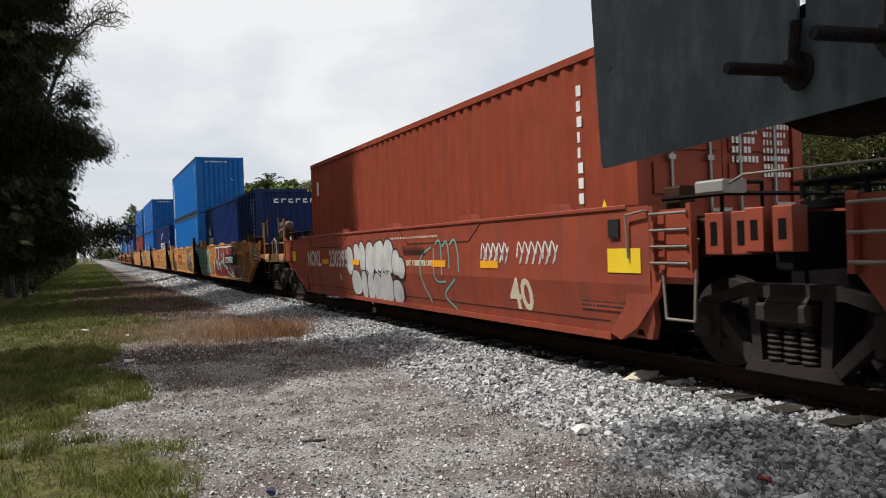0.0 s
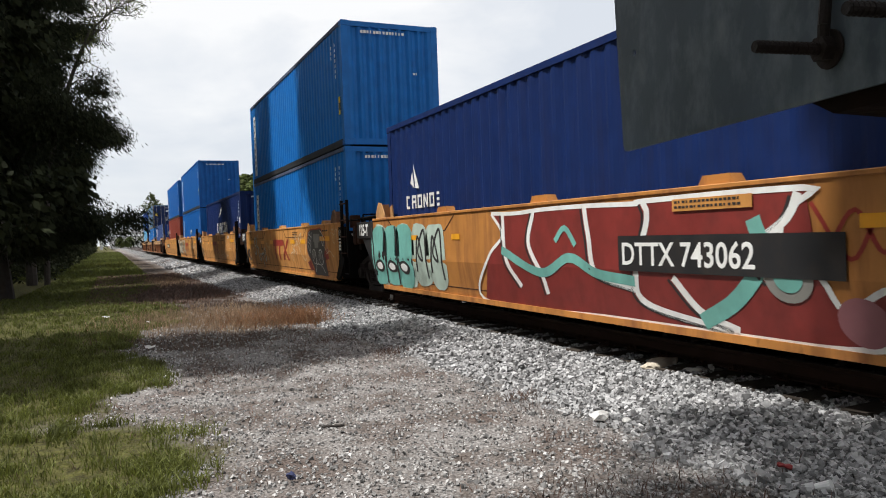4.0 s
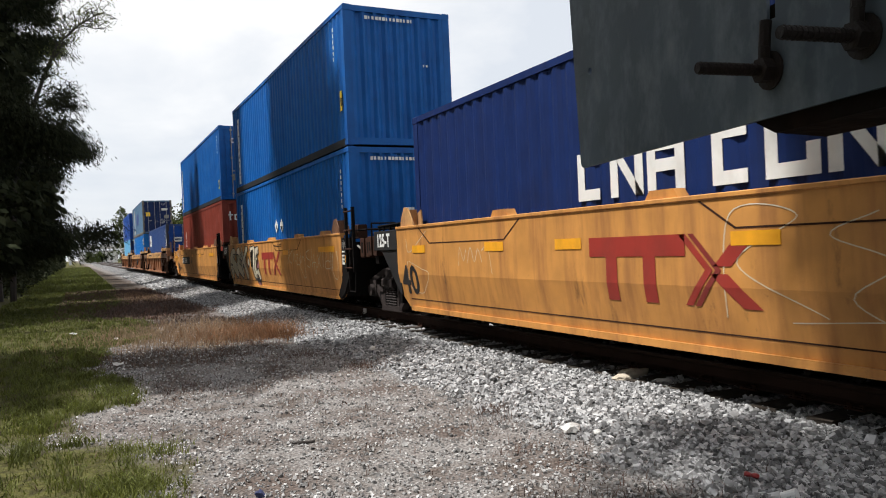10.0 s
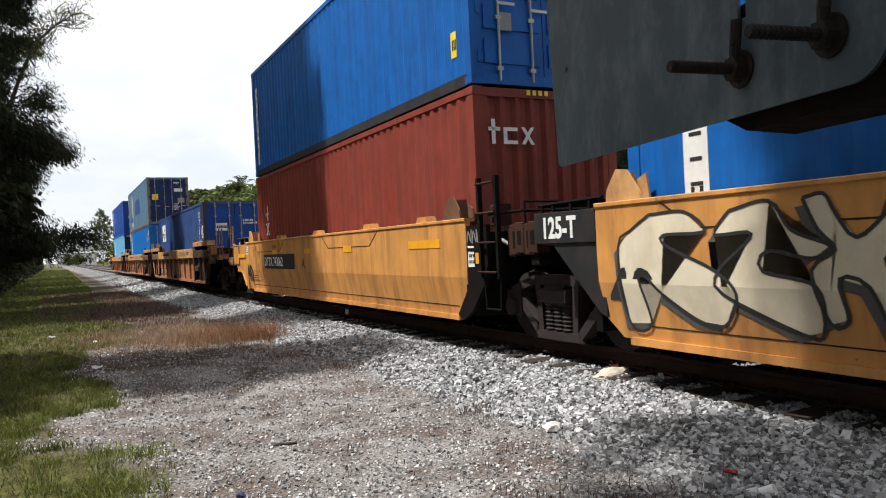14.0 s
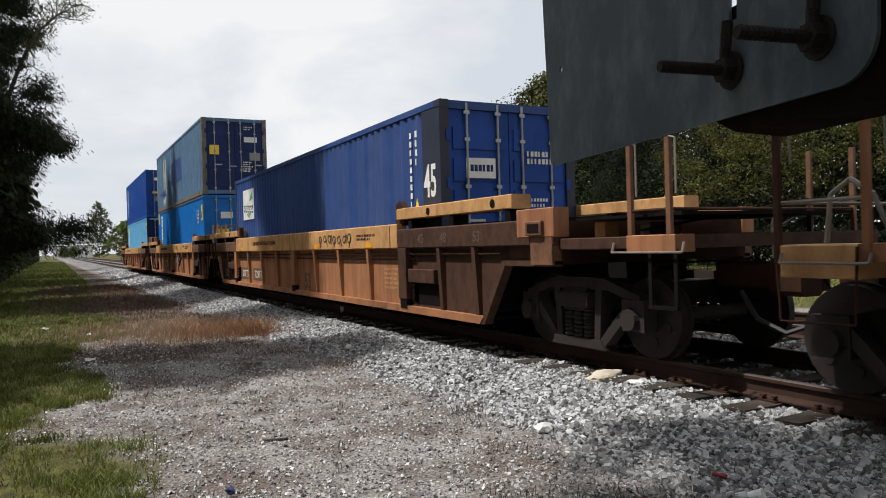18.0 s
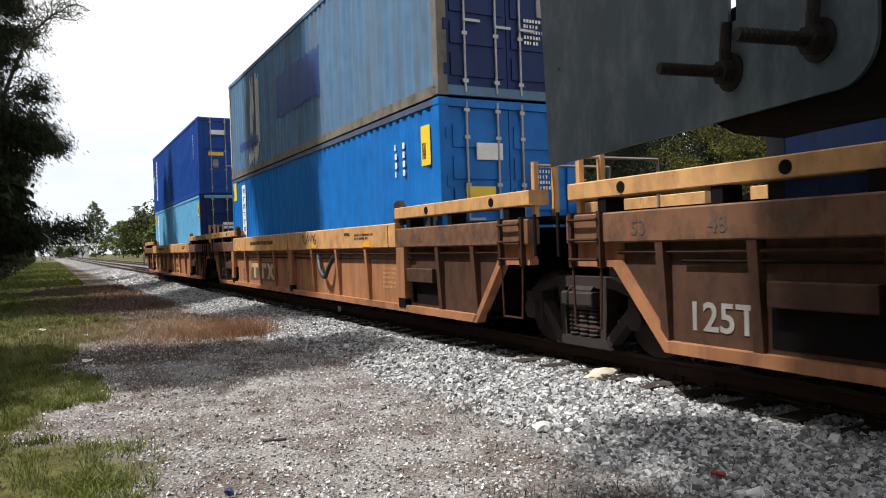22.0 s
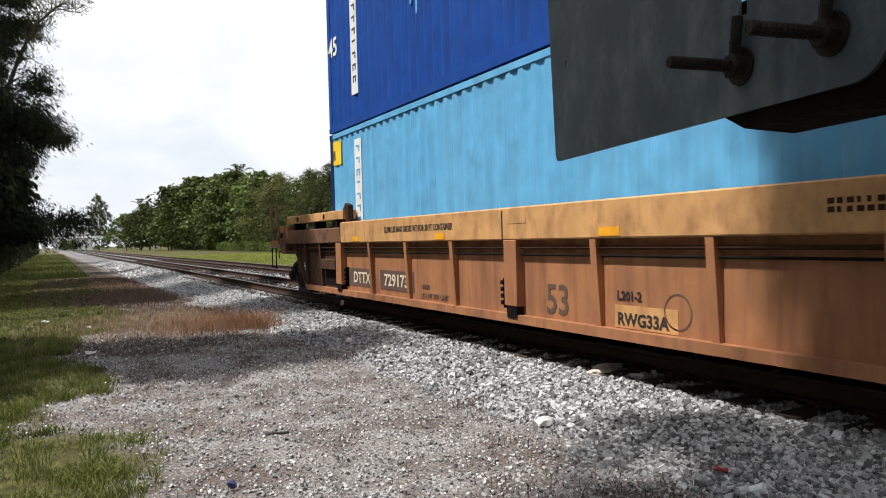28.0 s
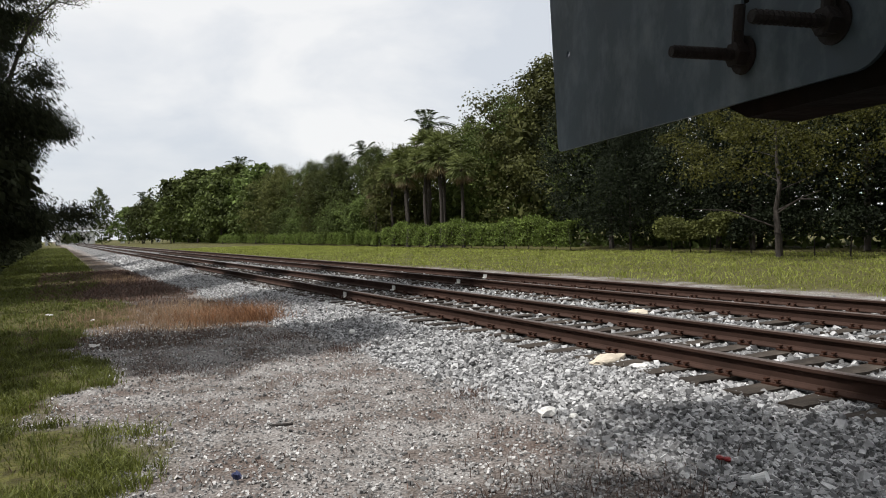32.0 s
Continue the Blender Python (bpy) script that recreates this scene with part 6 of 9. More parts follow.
for cy in (-3.96, -4.58):
    for k_ in range(2):
        graffiti(u[1], blob(BM(), cy, 0.76, 0.19 - 0.025 * k_, 0.20 - 0.025 * k_, 0.010 + 0.003 * k_, 2.0), ("white", "charcoal")[k_])
    graffiti(u[1], blob(BM(), cy, 0.80, 0.12, 0.10, 0.016, 2.0), "ash")
for pts in ([(-3.39, 1.09), (-3.45, 1.30), (-3.60, 1.42)], [(-3.62, 0.86), (-3.70, 1.15), (-3.78, 1.38)], [(-3.39, 1.09), (-3.5, 0.95), (-3.62, 0.86)], [(-3.42, 1.15), (-3.68, 1.05)], [(-3.46, 1.25), (-3.72, 1.15)], [(-3.52, 1.34), (-3.74, 1.26)],
            [(-3.85, 0.36), (-4.05, 0.55), (-4.28, 0.58), (-4.55, 0.52), (-4.75, 0.36)], [(-4.28, 0.58), (-4.24, 0.68)], [(-4.60, 1.42), (-4.75, 1.36), (-4.95, 1.18)], [(-4.66, 1.28), (-4.80, 1.05), (-4.92, 1.16)]):
    graffiti(u[1], stroke(BM(), pts, 0.022, 0.012), "white")
letter(u[1], [(-4.98, 0.91), (-5.27, 0.99), (-5.31, 0.73), (-5.01, 0.69)], "ttx_red", "", None, 0.03, None, 0.006)
letter(u[1], [(-3.15, 0.60), (-3.50, 0.66), (-3.66, 0.42), (-3.35, 0.38)], "maroon", "", None, 0.03, None, 0.005)
for pts in ([(-1.51, 0.58), (-1.66, 0.95), (-2.12, 0.82), (-1.76, 1.40), (-2.49, 0.90), (-2.99, 0.65), (-3.15, 1.10), (-3.40, 0.67)], [(-1.3, 0.62), (-1.35, 0.80), (-1.6, 0.85)], [(-1.55, 1.35), (-1.75, 0.8), (-2.0, 1.38), (-2.1, 1.0)],
            [(-2.2, 1.42), (-2.45, 1.1), (-2.6, 1.4), (-2.3, 1.2)], [(-4.75, 1.14), (-5.27, 0.85), (-5.13, 1.14)], [(-5.1, 0.84), (-5.4, 0.92), (-5.75, 0.78)], [(-5.56, 1.25), (-5.60, 1.40), (-5.75, 1.42), (-5.72, 1.15), (-5.85, 1.1)],
            [(-5.66, 1.34), (-5.82, 1.30), (-5.9, 1.42)], [(-5.9, 1.12), (-5.94, 1.40), (-6.05, 1.40), (-6.06, 1.14)], [(2.18, 1.05), (2.10, 1.14), (2.02, 1.0), (1.95, 1.12)], [(1.95, 0.92), (1.9, 1.06), (1.8, 0.9), (1.74, 1.04), (1.66, 0.9), (1.6, 1.0)]):
    graffiti(u[1], stroke(BM(), pts, 0.017, 0.007), "cream")
for cy, cz in ((4.65, 0.95), (3.75, 1.40), (1.35, 1.18), (2.15, 0.62)):
    for k_ in range(4):
        d_ = (0.09 * math.cos(k_ * 0.785), 0.09 * math.sin(k_ * 0.785))
        graffiti(u[1], stroke(BM(), [(cy - d_[0], cz - d_[1]), (cy, cz), (cy + d_[0], cz + d_[1])], 0.012, 0.006), "cream")
for pts in ([(4.02, 1.25), (4.15, 1.33), (4.30, 1.24), (4.22, 1.08), (4.05, 0.98), (4.02, 0.80), (4.18, 0.74), (4.30, 0.82)], [(3.97, 1.39), (3.92, 1.15), (3.86, 0.99), (3.69, 1.04)], [(3.55, 1.00), (3.57, 0.70), (3.43, 0.53), (3.28, 0.62), (3.30, 0.80)],
            [(3.13, 0.74), (2.9, 0.77), (2.68, 0.79)], [(2.90, 0.77), (2.93, 0.55), (2.92, 0.33)], [(2.48, 0.97), (2.62, 0.78), (2.55, 0.55), (2.38, 0.60), (2.36, 0.82), (2.48, 0.97)]):
    pts = [(y + 0.06, z) for y, z in pts]
    graffiti(u[1], stroke(BM(), [(y - 0.02, z - 0.015) for y, z in pts], 0.085, 0.006), "charcoal")
    graffiti(u[1], stroke(BM(), pts, 0.062, 0.010), "silver", "silver spray letters with a dark edge")
reflex(u[1], (5.40,), 1.12, 0.115, 0.85)
reflex(u[1], (3.13, 1.62, -1.35, -2.55), 1.10, 0.115, 0.48)
reflex(u[1], (-4.51,), 1.16, 0.115, 0.91)
placard(u[1], -4.75, 1.34, 0.62, 0.13, "ttx", -HALF, 1, 3)
placard(u[1], -1.6, 1.33, 0.7, 0.12, "ttx", -HALF, 2, 4)

# unit 3: thin white outlines
logo_bars(u[2], 1.09, 0.63, 1.80, 0.62, "ttx_red")
for pts in ([(-0.6, 0.55), (-0.7, 1.4), (-1.3, 1.35), (-0.75, 1.0), (-1.5, 0.6)], [(-1.9, 1.35), (-1.55, 1.2), (-2.0, 1.0), (-1.7, 0.75), (-2.1, 0.5)],
            [(-2.3, 1.3), (-2.1, 0.8), (-2.6, 0.6), (-2.8, 1.1), (-2.5, 1.38)], [(-1.2, 0.55), (-2.4, 0.62), (-2.9, 0.42), (-2.5, 0.95)],
            [(-3.4, 1.3), (-3.3, 0.8), (-3.9, 1.1), (-3.5, 0.6), (-4.1, 0.7), (-4.2, 1.2)], [(-4.5, 0.5), (-4.6, 1.3), (-4.3, 1.0), (-5.0, 0.9)],
            [(-5.0, 1.38), (-5.2, 1.1), (-5.5, 1.4), (-5.6, 1.05), (-5.3, 1.2)], [(-5.7, 1.1), (-5.9, 1.4), (-6.1, 1.1), (-6.3, 1.35)], [(3.94, 0.95), (3.9, 1.2), (3.8, 1.02), (3.72, 1.18)], [(3.7, 0.98), (3.6, 1.2), (3.5, 1.0), (3.4, 1.18), (3.3, 1.0)], [(3.3, 1.15), (3.15, 1.2), (3.05, 0.85)], [(5.71, 1.36), (5.60, 1.15), (4.95, 1.47)], [(5.63, 1.01), (5.2, 0.9), (4.91, 0.82), (5.1, 0.6), (5.25, 0.51), (5.63, 0.6), (5.67, 1.01)]):
    graffiti(u[2], stroke(BM(), pts, 0.010, 0.004), "cream")
reflex(u[2], (5.47, 3.22, 1.68, -0.7, -2.2), 1.14, 0.115, 0.46)
reflex(u[2], (-4.75,), 1.2, 0.14, 1.05)
placard(u[2], -2.0, 1.36, 0.95, 0.11, "ttx", -HALF, 2, 7)
placard(u[2], -4.0, 1.36, 0.36, 0.13, "white", -HALF, 2, 8)
part("rust_run", stroke(BM(), [(-5.35, 1.1), (-5.4, 0.7), (-5.55, 0.3)], 0.05, 0.004), M["maroon"], u[2])

# unit 4: large cream letters with dark shade
logo_bars(u[3], 0.95, 0.63, 1.86, 0.62, "ttx_red")
LETTERS = ([(5.35, 1.42), (4.94, 1.42), (4.74, 1.25), (5.19, 1.23), (5.14, 1.13), (4.66, 0.93), (4.46, 0.74), (4.61, 0.48), (4.87, 0.5), (5.25, 0.72), (5.52, 0.93), (5.43, 0.44), (5.7, 0.42), (5.76, 1.14), (5.6, 1.28)],
           [(4.49, 1.4), (4.13, 1.45), (3.96, 1.23), (3.67, 1.11), (3.8, 1.02), (4.16, 1.08), (4.21, 0.93), (3.78, 0.82), (3.77, 0.5), (3.91, 0.46), (4.59, 0.74), (4.61, 0.93), (4.29, 1.21), (4.64, 1.22)],
           [(3.86, 1.45), (3.7, 1.47), (3.62, 1.33), (3.48, 1.16), (3.26, 1.34), (3.22, 1.46), (2.93, 1.47), (2.84, 1.42), (2.88, 1.3), (3.21, 1.1), (3.29, 0.97), (3.01, 0.78), (2.98, 0.5), (3.1, 0.43), (3.27, 0.48), (3.41, 0.83), (3.61, 0.88), (3.58, 0.6), (3.71, 0.56), (3.81, 0.94), (3.63, 1.08), (3.75, 1.22)],
           [(2.73, 1.11), (2.62, 1.04), (2.61, 0.89), (2.71, 0.83), (2.84, 0.9), (2.85, 1.03)],
           [(2.5, 1.45), (2.31, 1.44), (1.91, 1.47), (1.84, 1.42), (1.9, 1.12), (1.96, 0.81), (1.89, 0.55), (1.95, 0.47), (2.12, 0.55), (2.15, 0.81), (2.12, 0.9), (2.39, 1.01), (2.42, 1.13), (2.22, 1.15), (2.05, 1.21), (2.1, 1.35), (2.44, 1.25), (2.5, 1.33)],
           [(1.82, 1.4), (1.34, 1.43), (1.33, 1.23), (1.64, 1.16), (1.69, 1.12), (1.48, 1.13), (1.48, 1.03), (1.67, 0.99), (1.71, 0.73), (1.42, 0.79), (1.32, 0.59), (1.32, 0.46), (1.47, 0.45), (1.54, 0.57), (1.71, 0.6), (1.84, 0.44), (1.89, 0.55), (1.93, 0.77), (1.85, 1.16)])
letter(u[3], [(1.7, 0.8), (1.49, 0.95), (1.34, 1.01), (1.33, 0.81), (1.59, 0.77)], "mauve", "", "ink", 0.02, None, 0.008)
for pts in LETTERS:
    letter(u[3], pts, "cream", "cream spray letters with a dark shade", "ink", 0.03, "charcoal", 0.012)
graffiti(u[3], blob(BM(), 1.62, 0.40, 0.22, 0.11, 0.018, 2.2, 0, 0.1, 2), "ink")
graffiti(u[3], blob(BM(), 1.55, 0.32, 0.14, 0.05, 0.022, 2.2, 0, 0.1, 2), "mauve")
for pts in ([(-2.07, 1.31), (-2.02, 1.1), (-1.97, 0.93)],
            [(-2.45, 1.28), (-2.04, 1.08), (-2.31, 0.95)],
            [(-2.49, 1.0), (-2.57, 1.22), (-2.7, 0.98)],
            [(-2.76, 1.16), (-2.93, 1.16), (-2.77, 0.95), (-2.95, 0.93)],
            [(-3.18, 1.12), (-3.02, 1.05), (-3.14, 0.99), (-2.99, 0.9)],
            [(-3.18, 1.2), (-3.14, 0.89), (-3.33, 0.62), (-3.49, 0.68), (-3.48, 1.01), (-3.34, 1.12), (-3.21, 0.97)],
            [(-3.91, 1.27), (-3.62, 1.2), (-3.69, 1.07), (-3.96, 1.01), (-3.89, 0.87), (-3.68, 0.9)],
            [(-4.06, 1.3), (-4.05, 1.15), (-4.02, 1.01)],
            [(-4.06, 0.82), (-4.19, 1.12), (-4.24, 1.12), (-4.28, 0.79), (-4.36, 0.74), (-4.38, 0.94)],
            [(-4.08, 0.95), (-4.2, 0.98), (-4.37, 0.97)],
            [(-4.5, 1.15), (-4.62, 1.0), (-4.76, 0.85)],
            [(-4.75, 1.22), (-4.6, 1.0), (-4.47, 0.86)],
            [(-4.92, 1.32), (-4.9, 1.1), (-4.91, 0.87)],
            [(-5.16, 1.16), (-5.06, 0.87), (-5.39, 0.85)],
            [(-5.11, 1.0), (-5.25, 1.02), (-5.38, 0.99)],
            [(-5.46, 1.2), (-5.45, 1.0), (-5.41, 0.78)],
            [(-5.62, 1.25), (-5.53, 0.94), (-5.59, 0.69), (-5.75, 0.63), (-5.87, 0.79), (-5.9, 1.0), (-5.82, 1.22)]):
    graffiti(u[3], stroke(BM(), pts, 0.018, 0.005), "cream")
reflex(u[3], (5.42, 3.30, 1.86, -1.5), 1.17, 0.115, 0.52)
reflex(u[3], (-4.6,), 1.2, 0.12, 1.1)
placard(u[3], 2.0, 1.34, 0.75, 0.12, "ttx", -HALF, 2, 12)
placard(u[3], -0.6, 1.36, 0.9, 0.10, "ttx", -HALF, 2, 14)
side_text(u[3], "40", 0.64, 5.93, 0.50, side_x(0.50) - 0.004, M["ink"], tilt=9.6, bold=0.012)

# unit 5 and the tails of the others
number_panel(u[4], 4.15, 0.92, 11, 0.165, 0.22, -HALF - 0.006, "black")
reflex(u[4], (3.4, 0.8, -1.6), 1.19, 0.115, 0.4)
reflex(u[4], (-4.4,), 1.2, 0.12, 1.0)
for pts in ([(5.42, 1.44), (5.36, 1.18), (5.22, 1.24), (5.36, 1.32), (5.22, 1.40), (5.40, 1.44)], [(5.12, 1.42), (5.14, 1.16), (5.0, 1.12)], [(4.92, 1.42), (4.88, 1.12), (4.80, 1.28), (4.72, 1.12), (4.64, 1.44)],
            [(4.95, 0.72), (4.86, 0.98), (4.72, 0.78)], [(4.86, 0.98), (4.80, 0.72), (4.66, 0.50)]):
    graffiti(u[4], stroke(BM(), pts, 0.03, 0.004), "faint")
placard(u[4], 6.14, 1.23, 0.22, 0.22, "white", -HALF, 3, 26)
placard(u[4], 5.44, 0.55, 0.52, 0.24, "ttx", side_x(0.66) + 0.006, 4, 27)
part("reflective_tape", box(BM(), -1.556, -1.550, 6.23, 7.14, 1.15, 1.26), M["reflex"], u[4])
side_text(u[4], "40", 0.66, 6.14, 0.50, side_x(0.50) - 0.010, M["ink"], tilt=9.6, bold=0.016)
side_text(u[4], "A", 0.26, 1.0, 0.90, -HALF - 0.004, M["ink"], bold=0.008)
for i in (1, 2):
    side_text(u[i], "40", 0.64, 5.93, 0.50, side_x(0.50) - 0.004, M["ink"], tilt=9.6, bold=0.012)
placard(u[4], 3.4, 1.33, 0.5, 0.11, "ttx", -HALF, 2, 22)
placard(u[4], 5.2, 1.28, 0.3, 0.18, "ttx", -HALF, 3, 23)

# long car
XW = -1.535 + 0.11
for th_ in (w[0], w[2]):
    part("fleet_panel", box(BM(), XW - 0.006, XW - 0.002, 4.50, 5.61, 0.41, 0.73), M["soot"], th_, "dark panel with the owner's code")
    part("fleet_panel", box(BM(), XW - 0.006, XW - 0.002, 2.83, 4.14, 0.41, 0.73), M["soot"], th_, "dark panel with the fleet number")
    side_text(th_, "DTTX", 0.27, 5.38, 0.48, XW - 0.008, M["cream"], sx=1.12, bold=0.004)
    side_text(th_, "729173", 0.27, 3.98, 0.48, XW - 0.008, M["cream"], sx=1.18, bold=0.004)
side_text(u[1], "C", 0.42, 3.15, 0.90, -HALF - 0.006, M["ink"], bold=0.006)
side_text(w[2], "114400", 0.095, 2.59, 0.49, XW - 0.006, M["soot"], bold=0.003)
side_text(w[2], "LD LMT PER UNIT", 0.11, 2.60, 0.355, XW - 0.006, M["soot"], bold=0.003)
side_text(w[2], "L201-2", 0.12, -1.72, 0.60, XW - 0.006, M["ink"], bold=0.003)
side_text(w[2], "RWG33A", 0.165, -1.72, 0.36, XW - 0.006, M["ink"], bold=0.005)
part("stencil_ground", box(BM(), XW - 0.004, XW - 0.001, -2.5, -1.68, 0.33, 0.55), M["chord"], w[2])
bm = BM()
ring = [[bm.verts.new((XW - 0.004, -2.50 + r_ * math.cos(math.pi * i / 12), 0.53 + r_ * math.sin(math.pi * i / 12))) for i in range(24)] for r_ in (0.15, 0.165)]
for i in range(24):
    bm.faces.new((ring[0][i], ring[1][i], ring[1][(i + 1) % 24], ring[0][(i + 1) % 24]))
part("stencil_ring", bm, M["soot"], w[2])
placard(w[2], 8.36, 0.55, 0.12, 0.22, "white", XW, 3, 9)
side_text(w[0], "125T", 0.34, 7.80, 0.44, XW - 0.006, M["ash"], bold=0.006)
side_text(w[1], "125T", 0.34, 7.97, 0.44, XW - 0.006, M["ash"], bold=0.006)
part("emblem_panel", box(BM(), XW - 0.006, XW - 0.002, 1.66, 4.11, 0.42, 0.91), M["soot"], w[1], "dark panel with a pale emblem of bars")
bm = BM()
for y0_, wd_ in ((4.02, 0.74), (3.20, 0.72)):
    prism_x(bm, [(y0_, 0.87), (y0_ - wd_, 0.87), (y0_ - wd_, 0.72), (y0_ - wd_ + 0.08, 0.76), (y0_ - 0.08, 0.76), (y0_, 0.70)], XW - 0.010, XW - 0.005)
    prism_x(bm, [(y0_ - wd_ * 0.36, 0.76), (y0_ - wd_ * 0.66, 0.76), (y0_ - wd_ * 0.62, 0.48), (y0_ - wd_ * 0.32, 0.48)], XW - 0.010, XW - 0.005)
for a_, b_ in ((2.42, 1.96), (1.96, 2.42)):
    prism_x(bm, [(a_, 0.48), (a_ - 0.24, 0.48), (b_ - 0.24, 0.87), (b_, 0.87)], XW - 0.010 - 0.001 * (a_ > b_), XW - 0.005)
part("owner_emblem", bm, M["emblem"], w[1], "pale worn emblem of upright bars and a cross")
# brake wheel on the end deck of the last unit
bw = part("brake_wheel", BM_ring(0.19, 0.014), M["cream"], w[2], "pale spoked brake wheel")
bw.matrix_local = pose(1.0, 9.62, 2.12, 0, 75, 0)
part("brake_stand", box(BM(), 1.02, 1.28, 9.45, 9.80, 1.30, 2.16, 0.06), M["well"], w[2])
handrail(w[2], [(-1.3, 8.3, 1.5), (-1.3, 8.3, 1.95), (-1.3, 8.05, 1.95), (-1.3, 8.05, 1.5)], 0.014)
# black scrawls along the chords
for pts in ([(-1.12, 1.44), (-1.04, 1.49), (-0.99, 1.45), (-1.05, 1.38), (-1.16, 1.31), (-1.25, 1.36), (-1.30, 1.40)], [(-1.34, 1.50), (-1.40, 1.36), (-1.47, 1.46), (-1.55, 1.36), (-1.60, 1.50)],
            [(-1.66, 1.50), (-1.70, 1.42), (-1.74, 1.34)], [(-1.86, 1.50), (-1.72, 1.41), (-1.88, 1.36), (-1.76, 1.29)]):
    graffiti(w[1], stroke(BM(), pts, 0.03, 0.006, -1.535), "ink")
side_text(w[1], "SPECIAL", 0.075, -3.5, 1.42, -1.538, M["ink"], bold=0.003)
for th_, y0, n in ((w[0], -1.9, 7),):
    rnd = random.Random(n)
    for i in range(n):
        a = y0 - i * 0.27
        c_, q_ = (a - 0.12, rnd.uniform(1.37, 1.42)), rnd.uniform(0.06, 0.085)
        pts = [(c_[0] + q_ * 1.1 * math.cos(v_), c_[1] + q_ * math.sin(v_)) for v_ in (3.6, 2.4, 1.2, 0.0, -1.2, -2.4, -3.6)]
        pts += [[(c_[0] + 0.02, 1.23)], [(c_[0] - 0.14, 1.25)], [(c_[0] - 0.13, 1.47), (c_[0] - 0.1, 1.3)]][i % 3]
        graffiti(th_, stroke(BM(), pts, 0.024, 0.006, -1.535), "ink")
part("brake_hose", pipe(BM(), [(-1.47, -1.78, 1.06), (-1.52, -1.95, 0.98), (-1.56, -2.15, 0.78), (-1.56, -2.32, 0.66), (-1.56, -2.46, 0.66), (-1.54, -2.6, 0.84), (-1.48, -2.74, 1.04)], 0.04, 8), M["rubber"], w[1])


# the cars at their full length
for th_, f_ in [(lead, 1.03), (nk, 1.03)] + [(x_, 1.03) for x_ in u]:
    stretch(th_, f_)


# ================= ground and track =================
def smooth(a, b, x):
    t = np.clip((x - a) / (b - a), 0, 1)
    return t * t * (3 - 2 * t)


def lumps(x, y, s, seed):
    """Cheap smooth noise from a few crossed waves, -1 to 1."""
    r = np.random.RandomState(seed)
    out = np.zeros(np.broadcast(x, y).shape)
    for i in range(7):
        a, k, p = r.uniform(0, 6.28), r.uniform(0.6, 1.9) / s, r.uniform(0, 6.28)
        out = out + np.sin((x * math.cos(a) + y * math.sin(a)) * k * 6.28 + p)
    return out / 4.0


GREEN_Y = [-20, 3.0, 4.6, 5.3, 6.6, 7.3, 8.1, 8.8, 10.4, 11.2, 14.0, 15.5, 20, 22, 25, 28, 60, 120, 300]
GREEN_X = [-0.6, -0.6, -0.3, 0.45, 0.55, -0.5, -0.3, 0.40, 0.35, 0.10, 0.20, 1.2, 1.7, 0.6, 0.5, 1.5, 2.3, 2.6, 2.8]


def green_edge(y):
    return np.interp(y, GREEN_Y, GREEN_X)


def covers(x, y):
    """How much green, dry and brown growth, and how much ballast, each place carries; brown also holds some tree shade.
    """
    n1, n2 = lumps(x, y, 1.1, 3), lumps(x, y, 0.35, 5)
    right = smooth(13.4, 14.6, x + 0.5 * n1)
    bal = smooth(3.14, 3.69, x + 0.12 * n1 + 0.06 * n2) * (1 - smooth(12.3, 13.4, x + 0.3 * n1))
    x, y = x * math.cos(TURN) + y * math.sin(TURN), y * math.cos(TURN) - x * math.sin(TURN)
    edge = green_edge(y) + 0.22 * n1 + 0.10 * n2
    green = 1 - smooth(-0.25, 0.25, x - edge)
    green = np.maximum(green, right)
    dry = smooth(0.0, 0.5, 1.0 - ((x - 1.9) / 1.9) ** 2 - ((y - 15.2 - 0.4 * (3.0 - x)) / 2.6) ** 2 + 0.4 * n1) * (1 - right) * 0.62
    dry = np.maximum(dry, 0.45 * smooth(0.1, 0.6, 1 - ((x - 2.2) / 1.0) ** 2 - ((y - 33) / 5.5) ** 2 + 0.5 * n1))
    # far dark band: brown weeds and tree shade coloured in together
    brown = smooth(0.0, 0.5, 1.2 - ((x - 1.7) / 2.1) ** 2 - ((y - 23.3) / 3.4) ** 2 + 0.4 * n1)
    brown = np.maximum(brown, 0.55 * smooth(0.2, 0.9, n1 * 0.6 + n2 * 0.5 + 0.35 - np.abs(x - 0.9) * 0.35 - np.abs(y - 7) * 0.05))
    brown = np.maximum(brown, 0.35 * smooth(0.0, 0.6, 1 - ((x - 2.6) / 0.7) ** 2 - ((y - 3.5) / 0.6) ** 2 + 0.4 * n2))
    brown = np.maximum(brown, smooth(18, 27, y) * (1 - smooth(3.1, 3.9, x)) * (0.92 + 0.2 * n2))
    # nearer band, again weeds with part of the tree shade in the brown
    brown = np.maximum(brown, 0.75 * smooth(-0.2, 0.5, 1 - ((x - 1.3) / 1.9) ** 2 - ((y - 12.6) / 1.5) ** 2 + 0.5 * n1))
    brown = np.maximum(brown, 0.55 * smooth(0.1, 0.7, n2 * 0.8 + n1 * 0.45 - 0.05) * (1 - smooth(2.6, 3.4, x)) * (1 - smooth(10, 14, y)))
    brown = np.maximum(brown, 0.8 * smooth(-0.1, 0.5, 1 - ((x - 2.4) / 1.3) ** 2 - ((y - 18.6) / 2.4) ** 2 + 0.4 * n1) * (1 - right))
    return green, dry, brown, bal


